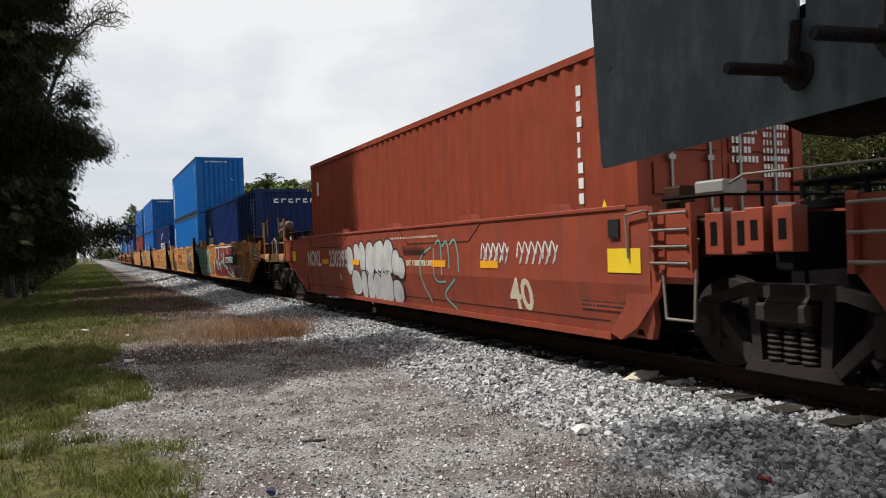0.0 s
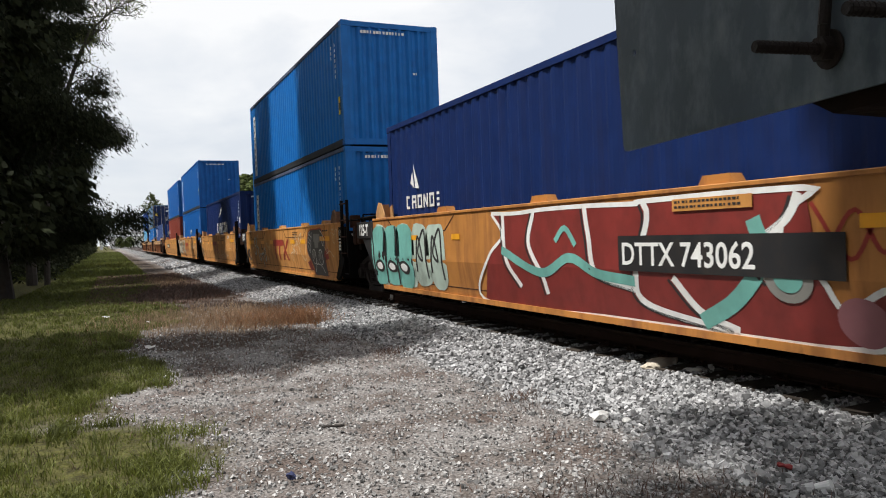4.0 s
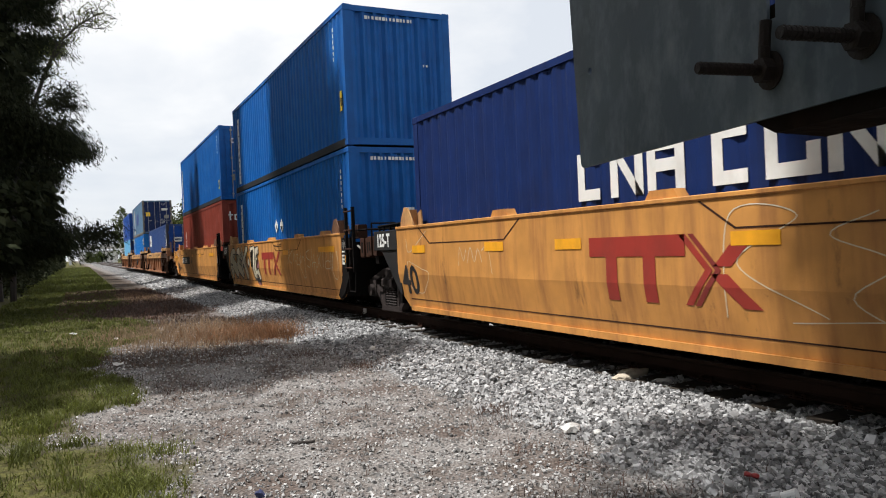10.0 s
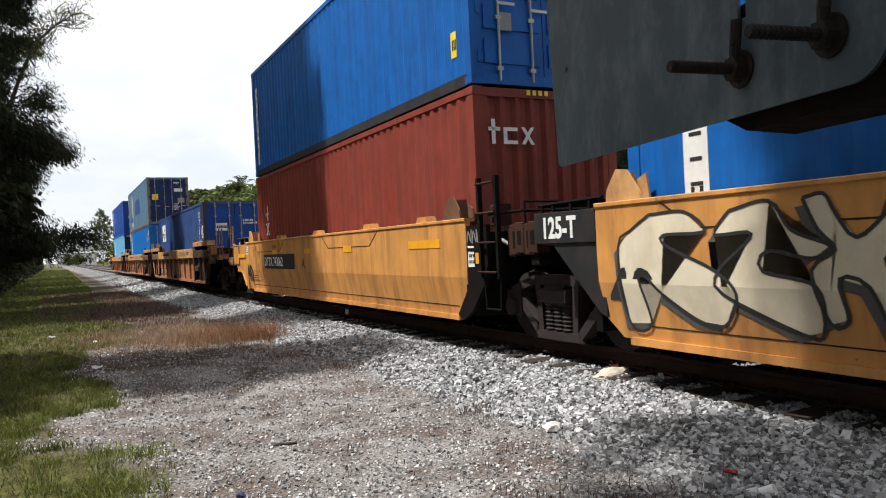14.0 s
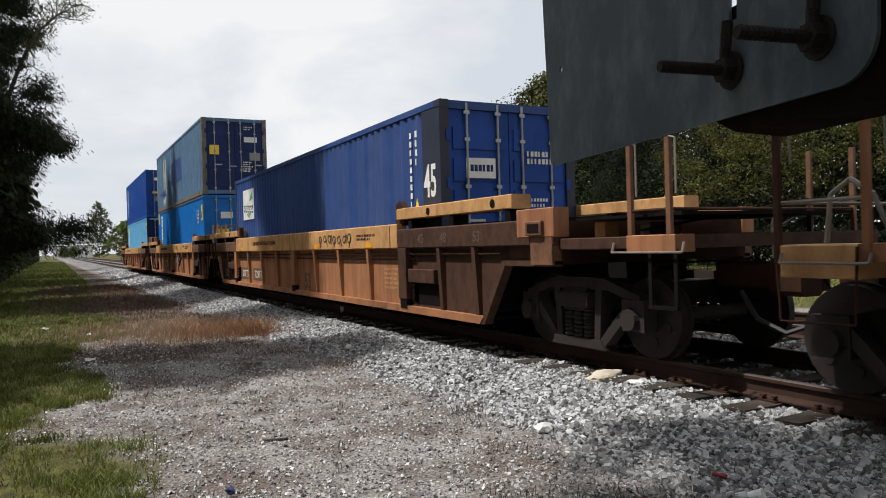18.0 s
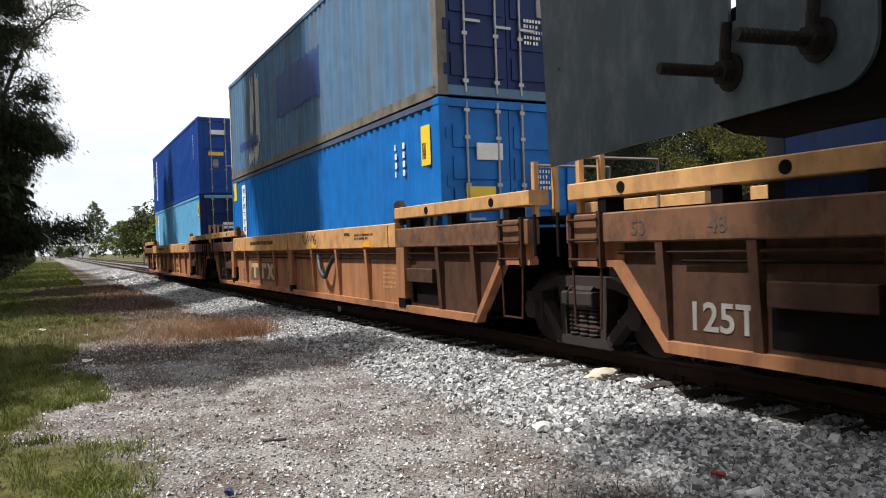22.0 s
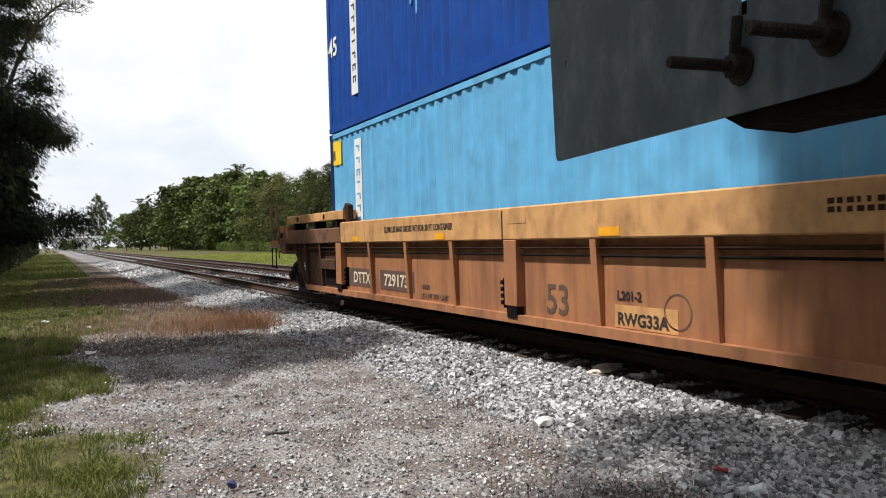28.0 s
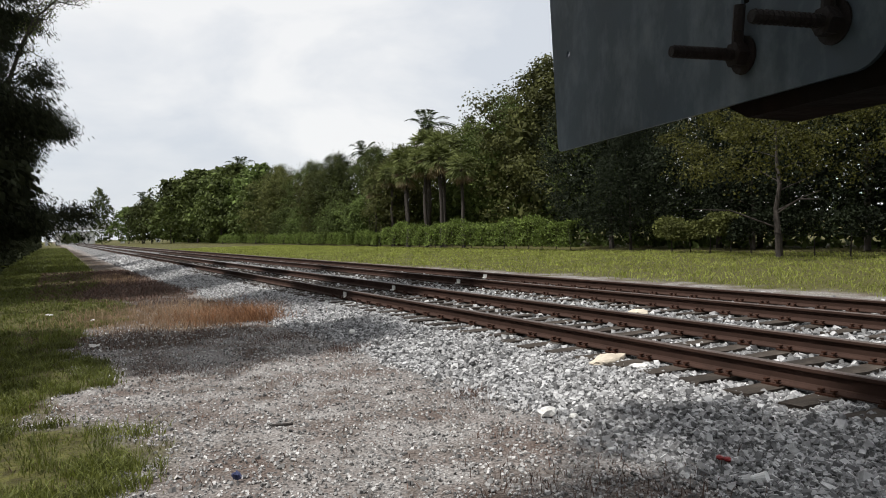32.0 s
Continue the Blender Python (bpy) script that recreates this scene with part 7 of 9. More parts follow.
def height(x, y):
    """Height of the ground: level gravel, the ballast bed, and a low verge beyond the tracks."""
    up = smooth(3.45, 4.85, x) * (1 - smooth(11.5, 12.9, x))
    far = smooth(16, 40, y)
    h = up * 0.105 - far * 0.10 * (1 - up)
    for c in (XC, X2):
        h = h - 0.012 * np.exp(-((x - c) / 0.5) ** 2)
    amp = 0.012 + 0.02 * up * (1 - up) * 4
    near = 1 - smooth(60, 120, np.abs(y) + np.abs(x))
    return h + (amp * lumps(x, y, 0.8, 7) + 0.010 * lumps(x, y, 0.3, 9)) * near


def ground_material():
    m = bpy.data.materials.new("gravel and grass ground")
    m.use_nodes = True
    nt = m.node_tree
    N, K = nt.nodes.new, nt.links.new
    b = nt.nodes["Principled BSDF"]
    b.inputs["Roughness"].default_value = 0.95
    b.inputs["Specular IOR Level"].default_value = 0.2
    tc, at = N("ShaderNodeTexCoord"), N("ShaderNodeAttribute")
    at.attribute_name = "cover"
    sep = N("ShaderNodeSeparateColor")
    K(at.outputs["Color"], sep.inputs[0])

    def noise_ramp(scale, lo, hi, p0=0.35, p1=0.65, detail=8.0, kind="noise"):
        n = N("ShaderNodeTexNoise" if kind == "noise" else "ShaderNodeTexVoronoi")
        n.inputs["Scale"].default_value = scale
        if kind == "noise":
            n.inputs["Detail"].default_value = detail
        K(tc.outputs["Object"], n.inputs["Vector"])
        r = N("ShaderNodeValToRGB")
        r.color_ramp.elements[0].position, r.color_ramp.elements[0].color = p0, (*lo, 1)
        r.color_ramp.elements[1].position, r.color_ramp.elements[1].color = p1, (*hi, 1)
        K(n.outputs["Fac"] if kind == "noise" else n.outputs["Color"], r.inputs[0])
        return r.outputs[0], n

    def mix(f, a, c):
        x = N("ShaderNodeMix")
        x.data_type = "RGBA"
        K(f, x.inputs[0])
        K(a, x.inputs[6])
        K(c, x.inputs[7])
        return x.outputs[2]
    gravel, _ = noise_ramp(45, (0.105, 0.097, 0.092), (0.37, 0.355, 0.342), 0.34, 0.68)
    # bed colour kept below the stones' tone to imitate shaded gaps
    vor, vn = noise_ramp(34, (0.05, 0.049, 0.048), (0.27, 0.268, 0.263), 0.2, 0.9, kind="voronoi")
    big, _ = noise_ramp(1.5, (0.46, 0.36, 0.31), (1.04, 1.02, 1.0), 0.36, 0.60)
    mul = N("ShaderNodeMix")
    mul.data_type, mul.blend_type = "RGBA", "MULTIPLY"
    mul.inputs[0].default_value = 0.9
    K(gravel, mul.inputs[6])
    K(big, mul.inputs[7])
    grass, _ = noise_ramp(9, (0.045, 0.040, 0.014), (0.100, 0.096, 0.028))
    dry, _ = noise_ramp(14, (0.11, 0.078, 0.045), (0.29, 0.215, 0.135))
    brown, _ = noise_ramp(20, (0.026, 0.018, 0.012), (0.080, 0.056, 0.038))
    col = mix(at.outputs["Alpha"], mul.outputs[2], vor)
    col = mix(sep.outputs[2], col, brown)
    col = mix(sep.outputs[1], col, dry)
    col = mix(sep.outputs[0], col, grass)
    K(col, b.inputs["Base Color"])
    bu = N("ShaderNodeBump")
    bu.inputs["Strength"].default_value, bu.inputs["Distance"].default_value = 0.7, 0.03
    K(vn.outputs["Distance"], bu.inputs["Height"])
    K(bu.outputs[0], b.inputs["Normal"])
    return m


def make_ground():
    xs = np.unique(np.concatenate([np.linspace(-3, 14, 120), np.linspace(14, 40, 50), np.linspace(-30, -3, 24), [-60, -120, -300, -900, -2500], [60, 110, 250, 700, 2500]]))
    ys = np.unique(np.concatenate([np.linspace(-4, 30, 170), np.linspace(30, 90, 90), np.linspace(90, 360, 70), [-8, -15, -30, -80, -300, -1500], [450, 600, 900, 1600, 3000, 4000]]))
    X, Y = np.meshgrid(xs, ys)
    Z = height(X, Y)
    nx, ny = len(xs), len(ys)
    v = np.stack([X, Y, Z], -1).reshape(-1, 3)
    i = np.arange((ny - 1) * (nx - 1))
    r, c = i // (nx - 1), i % (nx - 1)
    a = r * nx + c
    f = np.stack([a, a + 1, a + nx + 1, a + nx], 1)
    me = bpy.data.meshes.new("ground")
    me.from_pydata(v.tolist(), [], f.tolist())
    g, d, br, ba = covers(X, Y)
    col = np.stack([g, d, br, ba], -1).reshape(-1, 4).astype(np.float32)
    at = me.color_attributes.new("cover", "FLOAT_COLOR", "POINT")
    at.data.foreach_set("color", col.ravel())
    me.polygons.foreach_set("use_smooth", np.ones(len(f), dtype=bool))
    tagged(part("ground", me, ground_material(), None), "grey gravel ground with patches of grass and weeds", "ground", kind="structure")


make_ground()


def cubes_mesh(name, centre, size, rnd, jit=0.28):
    """Many angular stones: uneven six-faced lumps, turned at random."""
    n = len(centre)
    corner = np.array([[sx, sy, sz] for sz in (-1, 1) for sx, sy in ((-1, -1), (1, -1), (1, 1), (-1, 1))], float)
    v = corner[None] * (1 + rnd.uniform(-jit, jit, (n, 8, 3))) * (size[:, None, None] * rnd.uniform(0.55, 1.15, (n, 1, 3)) * 0.5)
    a, b, c = rnd.uniform(0, 6.28, n), rnd.normal(0, 0.5, n), rnd.normal(0, 0.5, n)
    ca, sa, cb, sb, cc, sc = np.cos(a), np.sin(a), np.cos(b), np.sin(b), np.cos(c), np.sin(c)
    R = np.empty((n, 3, 3))
    R[:, 0, 0], R[:, 0, 1], R[:, 0, 2] = ca * cb, ca * sb * sc - sa * cc, ca * sb * cc + sa * sc
    R[:, 1, 0], R[:, 1, 1], R[:, 1, 2] = sa * cb, sa * sb * sc + ca * cc, sa * sb * cc - ca * sc
    R[:, 2, 0], R[:, 2, 1], R[:, 2, 2] = -sb, cb * sc, cb * cc
    v = np.einsum("nij,nkj->nki", R, v) + centre[:, None, :]
    q = np.array([[4, 5, 6, 7], [0, 1, 5, 4], [1, 2, 6, 5], [2, 3, 7, 6], [3, 0, 4, 7]])
    f = (np.arange(n)[:, None, None] * 8 + q[None]).reshape(-1, 4)
    me = bpy.data.meshes.new(name)
    me.from_pydata(v.reshape(-1, 3).tolist(), [], f.tolist())
    return me


M["stone"] = mat("crushed limestone", (0.30, 0.297, 0.294), 0.9, var=0.3, scale=18, island=0.75, spec=0.2)
M["pebble"] = mat("dusty fine gravel", (0.31, 0.30, 0.289), 0.9, var=0.3, scale=25, island=0.75, spec=0.2)
M["timber"] = mat("weathered tie timber", (0.035, 0.028, 0.022), 0.9, spec=0.2, dirt=(0.11, 0.09, 0.075), dirt_amt=0.6, bump=0.35, bump_scale=25, rand=0.25)
M["rail"] = mat("rust brown rail steel", (0.042, 0.022, 0.0155), 0.8, spec=0.2, dirt=(0.028, 0.016, 0.012), dirt_amt=0.6, bump=0.15)
M["railtop"] = mat("rolled rail head", (0.085, 0.062, 0.052), 0.5, 0.3, dirt=(0.05, 0.03, 0.022), dirt_amt=0.6)


def stones():
    rnd = np.random.RandomState(11)

    def strip(name, n, x0, x1, y0, y1, s0, s1, material, label, keep=None, sink=0.15, near=1.6):
        y = y0 + (y1 - y0) * rnd.uniform(0, 1, n) ** near
        x = rnd.uniform(x0, x1, n)
        s = rnd.uniform(s0, s1, n) * (1 + 0.5 * (rnd.uniform(0, 1, n) > 0.93))
        if keep is not None:
            k = keep(x, y, rnd)
            x, y, s = x[k], y[k], s[k]
        z = height(x, y) + s * (0.5 - sink) * 0.5
        ob = part(name, cubes_mesh(name, np.stack([x, y, z], 1), s, rnd), material, None)
        tagged(ob, label, "gravel", kind="stuff")

    def on_bed(x, y, r):
        ok = covers(x, y)[3] > r.uniform(0.15, 0.9, len(x))
        for c in (XC, X2):
            for s in (-0.7525, 0.7525):
                ok &= np.abs(x - c - s) > 0.09
            tie = (np.abs(x - c) < 1.22) & (np.abs(((y - 0.17) / 0.515 + 0.5) % 1 - 0.5) * 0.515 < 0.10)
            ok &= ~(tie & (r.uniform(0, 1, len(x)) > 0.10))
        return ok
    strip("ballast_stones", 16000, 3.2, 5.6, 34, 75, 0.05, 0.10, M["stone"], "loose grey crushed stone further along the bank", on_bed, 0.2, 1.2)
    strip("ballast_stones", 62000, 3.2, 5.7, 1.8, 36, 0.018, 0.042, M["stone"], "loose grey crushed stone on the bank of the track", on_bed)
    strip("ballast_stones", 24000, 5.5, 13.2, 1.5, 42, 0.03, 0.062, M["stone"], "loose grey crushed stone between the rails", on_bed)

    def on_gravel(x, y, r):
        g, d, b, ba = covers(x, y)
        return (g < 0.55) & (ba < 0.8) & (r.uniform(0, 1, len(x)) > 0.5 * b)
    strip("gravel_stones", 44000, -1.2, 4.1, 2.6, 18, 0.007, 0.022, M["pebble"], "fine grey gravel over trodden ground", on_gravel, 0.1, 1.9)


stones()


def rail_mesh(y0, y1):
    prof = [(-0.07, 0.0), (0.07, 0.0), (0.07, 0.012), (0.02, 0.03), (0.009, 0.045), (0.009, 0.125), (0.03, 0.138), (0.036, 0.145), (0.036, 0.172),
            (0.028, 0.18), (-0.028, 0.18), (-0.036, 0.172), (-0.036, 0.145), (-0.03, 0.138), (-0.009, 0.125), (-0.009, 0.045), (-0.02, 0.03), (-0.07, 0.012)]
    bm = BM()
    ys = [y0, 5, 20, 60, 150, y1]
    rings = [[bm.verts.new((x, y, z)) for x, z in prof] for y in ys]
    n = len(prof)
    for a, b in zip(rings, rings[1:]):
        for i in range(n):
            f = bm.faces.new((a[i], a[(i + 1) % n], b[(i + 1) % n], b[i]))
            f.material_index = 1 if i in (8, 9, 10) else 0
    bm.faces.new(rings[0])
    bm.faces.new(rings[-1][::-1])
    bmesh.ops.recalc_face_normals(bm, faces=bm.faces)
    me = bpy.data.meshes.new("rail")
    bm.to_mesh(me)
    bm.free()
    me.materials.append(M["rail"])
    me.materials.append(M["railtop"])
    return me


def make_track(name, xc, label):
    tr = tagged(empty(name, label, "railway track", "", xc, 0, 0), kind="structure")
    rm = rail_mesh(-60, 620)
    bm = box(BM(), -0.11, 0.11, -0.09, 0.09, 0.0, 0.016)
    for sx, sy in ((-0.085, -0.06), (0.085, 0.06), (-0.085, 0.05), (0.085, -0.05)):
        rod(bm, (sx, sy, 0.0), (sx, sy, 0.05), 0.012, 6)
        box(bm, sx - 0.022, sx + 0.022, sy - 0.018, sy + 0.018, 0.04, 0.055)
    bmesh.ops.recalc_face_normals(bm, faces=bm.faces)
    plate = bpy.data.meshes.new("tie_plate")
    bm.to_mesh(plate)
    bm.free()
    plate.materials.append(M["rust"])
    ties = []
    for k in range(3):
        rnd = random.Random(k)
        bm = box(BM(), -1.3, 1.3, -0.115, 0.115, -0.16, 0.0, 0.012)
        bmesh.ops.subdivide_edges(bm, edges=[e for e in bm.edges if e.calc_length() > 1], cuts=7)
        for v in bm.verts:
            v.co += Vector((rnd.uniform(-.02, .02), rnd.uniform(-.008, .008), rnd.uniform(-.008, .004)))
        bmesh.ops.recalc_face_normals(bm, faces=bm.faces)
        me = bpy.data.meshes.new("tie")
        bm.to_mesh(me)
        bm.free()
        me.materials.append(M["timber"])
        ties.append(me)
    for s in (-1, 1):
        r = part("rail", rm, None, tr, "rust brown steel rail")
        r.location = (s * 0.7525, 0, RT - 0.18)
    rnd = random.Random(int(xc))
    for i in range(150):
        y = -2.4 + i * 0.515
        t = part("tie", ties[i % 3], None, tr)
        t.matrix_local = pose(rnd.uniform(-.06, .06), y, RT - 0.192 + rnd.uniform(-.006, .006), 0, 0, rnd.uniform(-1.2, 1.2))
        if y < 16:
            for s in (-1, 1):
                p = part("tie_plate", plate, None, tr, "rusty tie plate with spikes")
                p.location = (s * 0.7525, y, RT - 0.19)
    return tr


near_track = make_track("track_near", XC, "rusty railway track on grey ballast with timber ties")
far_track = make_track("track_far", X2, "second rusty railway track beside the first")
# white paint marks on the webs and bases of the rails
for tr_, s, y in ((near_track, -1, 15.1), (near_track, 1, 15.9), (far_track, -1, 16.4), (far_track, 1, 17.6)):
    bm = box(BM(), -0.02, -0.0100, -0.09, 0.09, 0.04, 0.13)
    box(bm, -0.071, -0.02, -0.09, 0.09, 0.012, 0.04)
    p = part("paint_mark", bm, M["white"], tr_, "white paint mark across the rail")
    p.location = (s * 0.7525, y, RT - 0.178)


# ================= steel plate on its post, close to the camera =================
M["plate"] = mat("grey green painted steel plate", (0.078, 0.108, 0.138), 0.5, var=0.2, scale=4, dirt=(0.27, 0.31, 0.34), dirt_amt=0.75, dirt_scale=3.5, bump=0.04, bump_scale=30)
M["bolt"] = mat("dark rusty bolt", (0.020, 0.015, 0.014), 0.7, 0.2, dirt=(0.05, 0.026, 0.018), dirt_amt=0.5, bump=0.2, bump_scale=120)
M["beam"] = mat("rotten rusty beam", (0.010, 0.0075, 0.006), 0.9, spec=0.1, dirt=(0.03, 0.016, 0.011), dirt_amt=0.6, bump=0.4, bump_scale=18)


def make_sign():
    # runs along its own y, bolts point to its -x; set up by one pose
    th = empty("bracket_plate", "grey-green steel plate bolted to a rusty beam on a post", "metal plate", "", 0.0, 0.0, 0.0)
    th.matrix_world = pose(0.904, 0.578, 1.570, 0, 1.2, -13.16)
    n, L, top, r = 8, 0.965, 0.95, 0.062
    z0 = 0.184
    pts = []
    for i in range(n + 1):            # near lower corner, well rounded
        a = math.pi + math.pi / 2 * i / n
        pts.append((r + r * math.cos(a) - 0.044, z0 + r + r * math.sin(a)))
    for i in range(n + 1):            # far lower corner, slightly rounded
        a = -math.pi / 2 + math.pi / 2 * i / n
        pts.append((L - 0.02 + 0.02 * math.cos(a), z0 + 0.02 + 0.02 * math.sin(a)))
    # a small drilled hole, reached by a hair-thin slit from the far edge
    pts.append((L + 0.024, 0.4139))
    for i in range(15):
        a = -0.012 - (2 * math.pi - 0.024) * i / 14
        pts.append((0.899 + 0.0085 * math.cos(a), 0.414 + 0.0085 * math.sin(a)))
    pts.append((L + 0.024, 0.4141))
    pts += [(L + 0.086, top), (0.243, top), (0.243, 0.335), (0.223, 0.335), (0.223, top), (-0.044, top)]
    part("plate", prism_x(BM(), pts, 0.0, 0.006), M["plate"], th)
    for y, z, ln in ((0.236, 0.256, 0.128), (0.050, 0.256, 0.128)):
        bm = rod(BM(), (-ln, y, z), (0.11, y, z), 0.0085, 10)
        for i in range(14):
            rod(bm, (-ln + 0.004 + i * 0.008, y, z), (-ln + 0.008 + i * 0.008, y, z), 0.0098, 10)
        bolt = part("bolt", bm, M["bolt"], th, "long rusty bolt")
        part("nut", rod(BM(), (-0.022, y, z), (-0.004, y, z), 0.020, 6), M["bolt"], bolt)
        part("washer", rod(BM(), (-0.004, y, z), (-0.0005, y, z), 0.030, 18), M["bolt"], bolt)
        bm = pipe(BM(), [(-0.012, y, z), (-0.014, y - 0.004, z + 0.035), (-0.012, y - 0.006, z + 0.075)], 0.009, 8)
        part("lock_strap", bm, M["bolt"], bolt)
    bm = BM()
    prof = [(0.008, 0.16), (0.10, 0.155), (0.12, 0.19), (0.12, 0.36), (0.008, 0.36)]
    rings = []
    for y, k in ((0.40, 0.35), (0.36, 0.75), (0.30, 0.85), (0.24, 1.0), (0.0, 1.0), (-0.35, 1.0), (-0.75, 1.0)):
        rings.append([bm.verts.new((x, y, 0.36 + (z - 0.36) * k)) for x, z in prof])
    for a, b in zip(rings, rings[1:]):
        for i in range(5):
            bm.faces.new((a[i], a[(i + 1) % 5], b[(i + 1) % 5], b[i]))
    bm.faces.new(rings[0])
    bm.faces.new(rings[-1][::-1])
    part("beam", bm, M["beam"], th, "rusty beam behind the plate")
    part("post", box(BM(), 0.02, 0.16, -0.80, -0.66, -1.60, 1.0, 0.01), M["beam"], th, "rusty post")


make_sign()


# ================= small things on the ground =================
def lump(name, label, category, x, y, z, sx, sy, sz, material, seed, cuts=2, jit=0.18):
    bm = BM()
    bmesh.ops.create_icosphere(bm, subdivisions=cuts, radius=1.0)
    rnd = random.Random(seed)
    off = Vector((rnd.uniform(0, 9), rnd.uniform(0, 9), rnd.uniform(0, 9)))
    for v in bm.verts:
        v.co *= 1 + jit * 2 * noise.noise(v.co * 1.3 + off)
        v.co = Vector((v.co.x * sx, v.co.y * sy, max(v.co.z, -0.6) * sz))
    ob = tagged(part(name, bm, material, None), label, category)
    x, y = set_out(x, y)
    ob.matrix_world = pose(x, y, z, 0, 0, rnd.uniform(0, 180))
    return ob


M["chalk"] = mat("pale chalky stone", (0.72, 0.70, 0.66), 0.9, var=0.15, scale=12, bump=0.3)
M["buff"] = mat("buff limestone slab", (0.55, 0.48, 0.38), 0.9, var=0.2, scale=8, dirt=(0.3, 0.24, 0.17), dirt_amt=0.5, bump=0.4)
lump("white_rock", "pale chalky rock on the gravel", "rock", 3.53, 4.89, 0.05, 0.085, 0.06, 0.05, M["chalk"], 2)
lump("white_rock", "small pale rock beside the ballast", "rock", 3.66, 4.72, 0.03, 0.04, 0.035, 0.03, M["chalk"], 3)
lump("white_rock", "small pale rock on the gravel", "rock", 3.95, 10.4, 0.07, 0.05, 0.05, 0.04, M["chalk"], 5)
lump("limestone_slab", "broken pale limestone slab against the rail", "rock", 5.14, 6.02, 0.13, 0.26, 0.12, 0.07, M["buff"], 7, 3)
lump("limestone_slab", "broken pale limestone chip by the rail", "rock", 5.20, 5.62, 0.12, 0.10, 0.06, 0.03, M["chalk"], 8)
lump("limestone_slab", "pale limestone lump between the tracks", "rock", 8.1, 8.75, 0.15, 0.17, 0.12, 0.06, M["buff"], 9)


def small_things():
    th = empty("stick", "short charred piece of wood on the gravel", "stick", "", *set_out(1.595, 5.99), height(1.6, 6.0) + 0.016)
    th.rotation_euler = (0, 0, radians(-22))
    bm = rod(BM(), (-0.115, 0, 0), (0.10, 0.008, 0.004), 0.017, 7, 0.014)
    rod(bm, (0.10, 0.008, 0.004), (0.125, 0.012, 0.004), 0.014, 7, 0.008)
    part("wood", bm, mat("charred wood", (0.03, 0.024, 0.02), 0.9, bump=0.5, bump_scale=60), th)
    th = empty("crushed_can", "crushed red drink can among the ballast", "can", "", *set_out(3.72, 3.28), 0.055)
    th.rotation_euler, th.scale = (radians(8), 0, radians(35)), (0.75, 0.75, 0.75)
    bm = BM()
    prev = None
    rnd = random.Random(3)
    for i in range(7):
        y = -0.058 + i * 0.0195
        k = (0.80, 1.0, 0.9, 0.72, 0.85, 1.0, 0.8)[i]
        ring = [bm.verts.new((0.033 * k * math.cos(a) * (1 + rnd.uniform(-.12, .12)), y, 0.022 * k * math.sin(a) * (1 + rnd.uniform(-.2, .1)))) for a in [j * 6.283 / 12 for j in range(12)]]
        if prev:
            for j in range(12):
                bm.faces.new((prev[j], prev[(j + 1) % 12], ring[(j + 1) % 12], ring[j]))
        else:
            bm.faces.new(ring)
        prev = ring
    bm.faces.new(prev[::-1])
    part("body", bm, mat("red can paint", (0.22, 0.015, 0.015), 0.35, 0.3), th)
    th = empty("paper_cup", "squashed white paper cup on the ballast", "cup", "", *set_out(3.62, 2.93), 0.045)
    th.rotation_euler = (radians(70), radians(15), radians(20))
    part("cup", rod(BM(), (0, 0, -0.045), (0, 0, 0.045), 0.026, 14, 0.037), mat("white card", (0.8, 0.8, 0.78), 0.6), th)
    for i, (x, y, c) in enumerate(((0.69, 15.65, (0.75, 0.75, 0.72)), (-0.1, 17.5, (0.6, 0.6, 0.58)), (0.98, 4.75, (0.05, 0.06, 0.14)), (0.5, 11.9, (0.6, 0.58, 0.55)))):
        th = empty("litter_scrap", "crumpled scrap of pale litter in the grass" if i != 2 else "small blue scrap of litter on the gravel", "litter", "", *set_out(x, y), height(x, y) + 0.03)
        bm = BM()
        rnd = random.Random(i)
        g = [[bm.verts.new((a * (0.05 if i != 2 else 0.02) + rnd.uniform(-.01, .01), b * (0.035 if i != 2 else 0.012) + rnd.uniform(-.01, .01), rnd.uniform(-.015, .04))) for a in range(-1, 3)] for b in range(-1, 3)]
        for a in range(3):
            for b in range(3):
                bm.faces.new((g[a][b], g[a + 1][b], g[a + 1][b + 1], g[a][b + 1]))
        part("scrap", bm, mat("litter", c, 0.6), th)


small_things()


# ================= grass and weeds =================
def blades(name, x, y, h, wd, material, label, lean=0.5, seed=0, zoff=0.0, bend=True):
    """Tapering bent blades of grass, one island each."""
    r = np.random.RandomState(seed)
    n = len(x)
    z = height(x, y) - 0.01 + zoff
    a, l = r.uniform(0, 6.28, n), r.uniform(0.1, lean, n) * h
    dx, dy = np.cos(a) * l, np.sin(a) * l
    b = r.uniform(0, 6.28, n)
    wx, wy = np.cos(b) * wd / 2, np.sin(b) * wd / 2
    base = np.stack([x, y, z], 1)
    side = np.stack([wx, wy, 0 * wx], 1)
    mid = base + np.stack([dx * 0.35, dy * 0.35, h * 0.6], 1)
    tip = base + np.stack([dx, dy, h * r.uniform(0.8, 1.0, n)], 1)
    v = np.stack([base - side, base + side, mid + side * 0.7, mid - side * 0.7, tip], 1)
    i = np.arange(n)[:, None] * 5
    me = bpy.data.meshes.new(name)
    f4 = (i + np.array([[0, 1, 2, 3]])).tolist()
    f3 = (i + np.array([[3, 2, 4]])).tolist()
    me.from_pydata(v.reshape(-1, 3).tolist(), [], f4 + f3)
    return tagged(part(name, me, material, None), label, "grass", kind="stuff")


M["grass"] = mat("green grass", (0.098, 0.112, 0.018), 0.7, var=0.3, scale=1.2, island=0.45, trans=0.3)
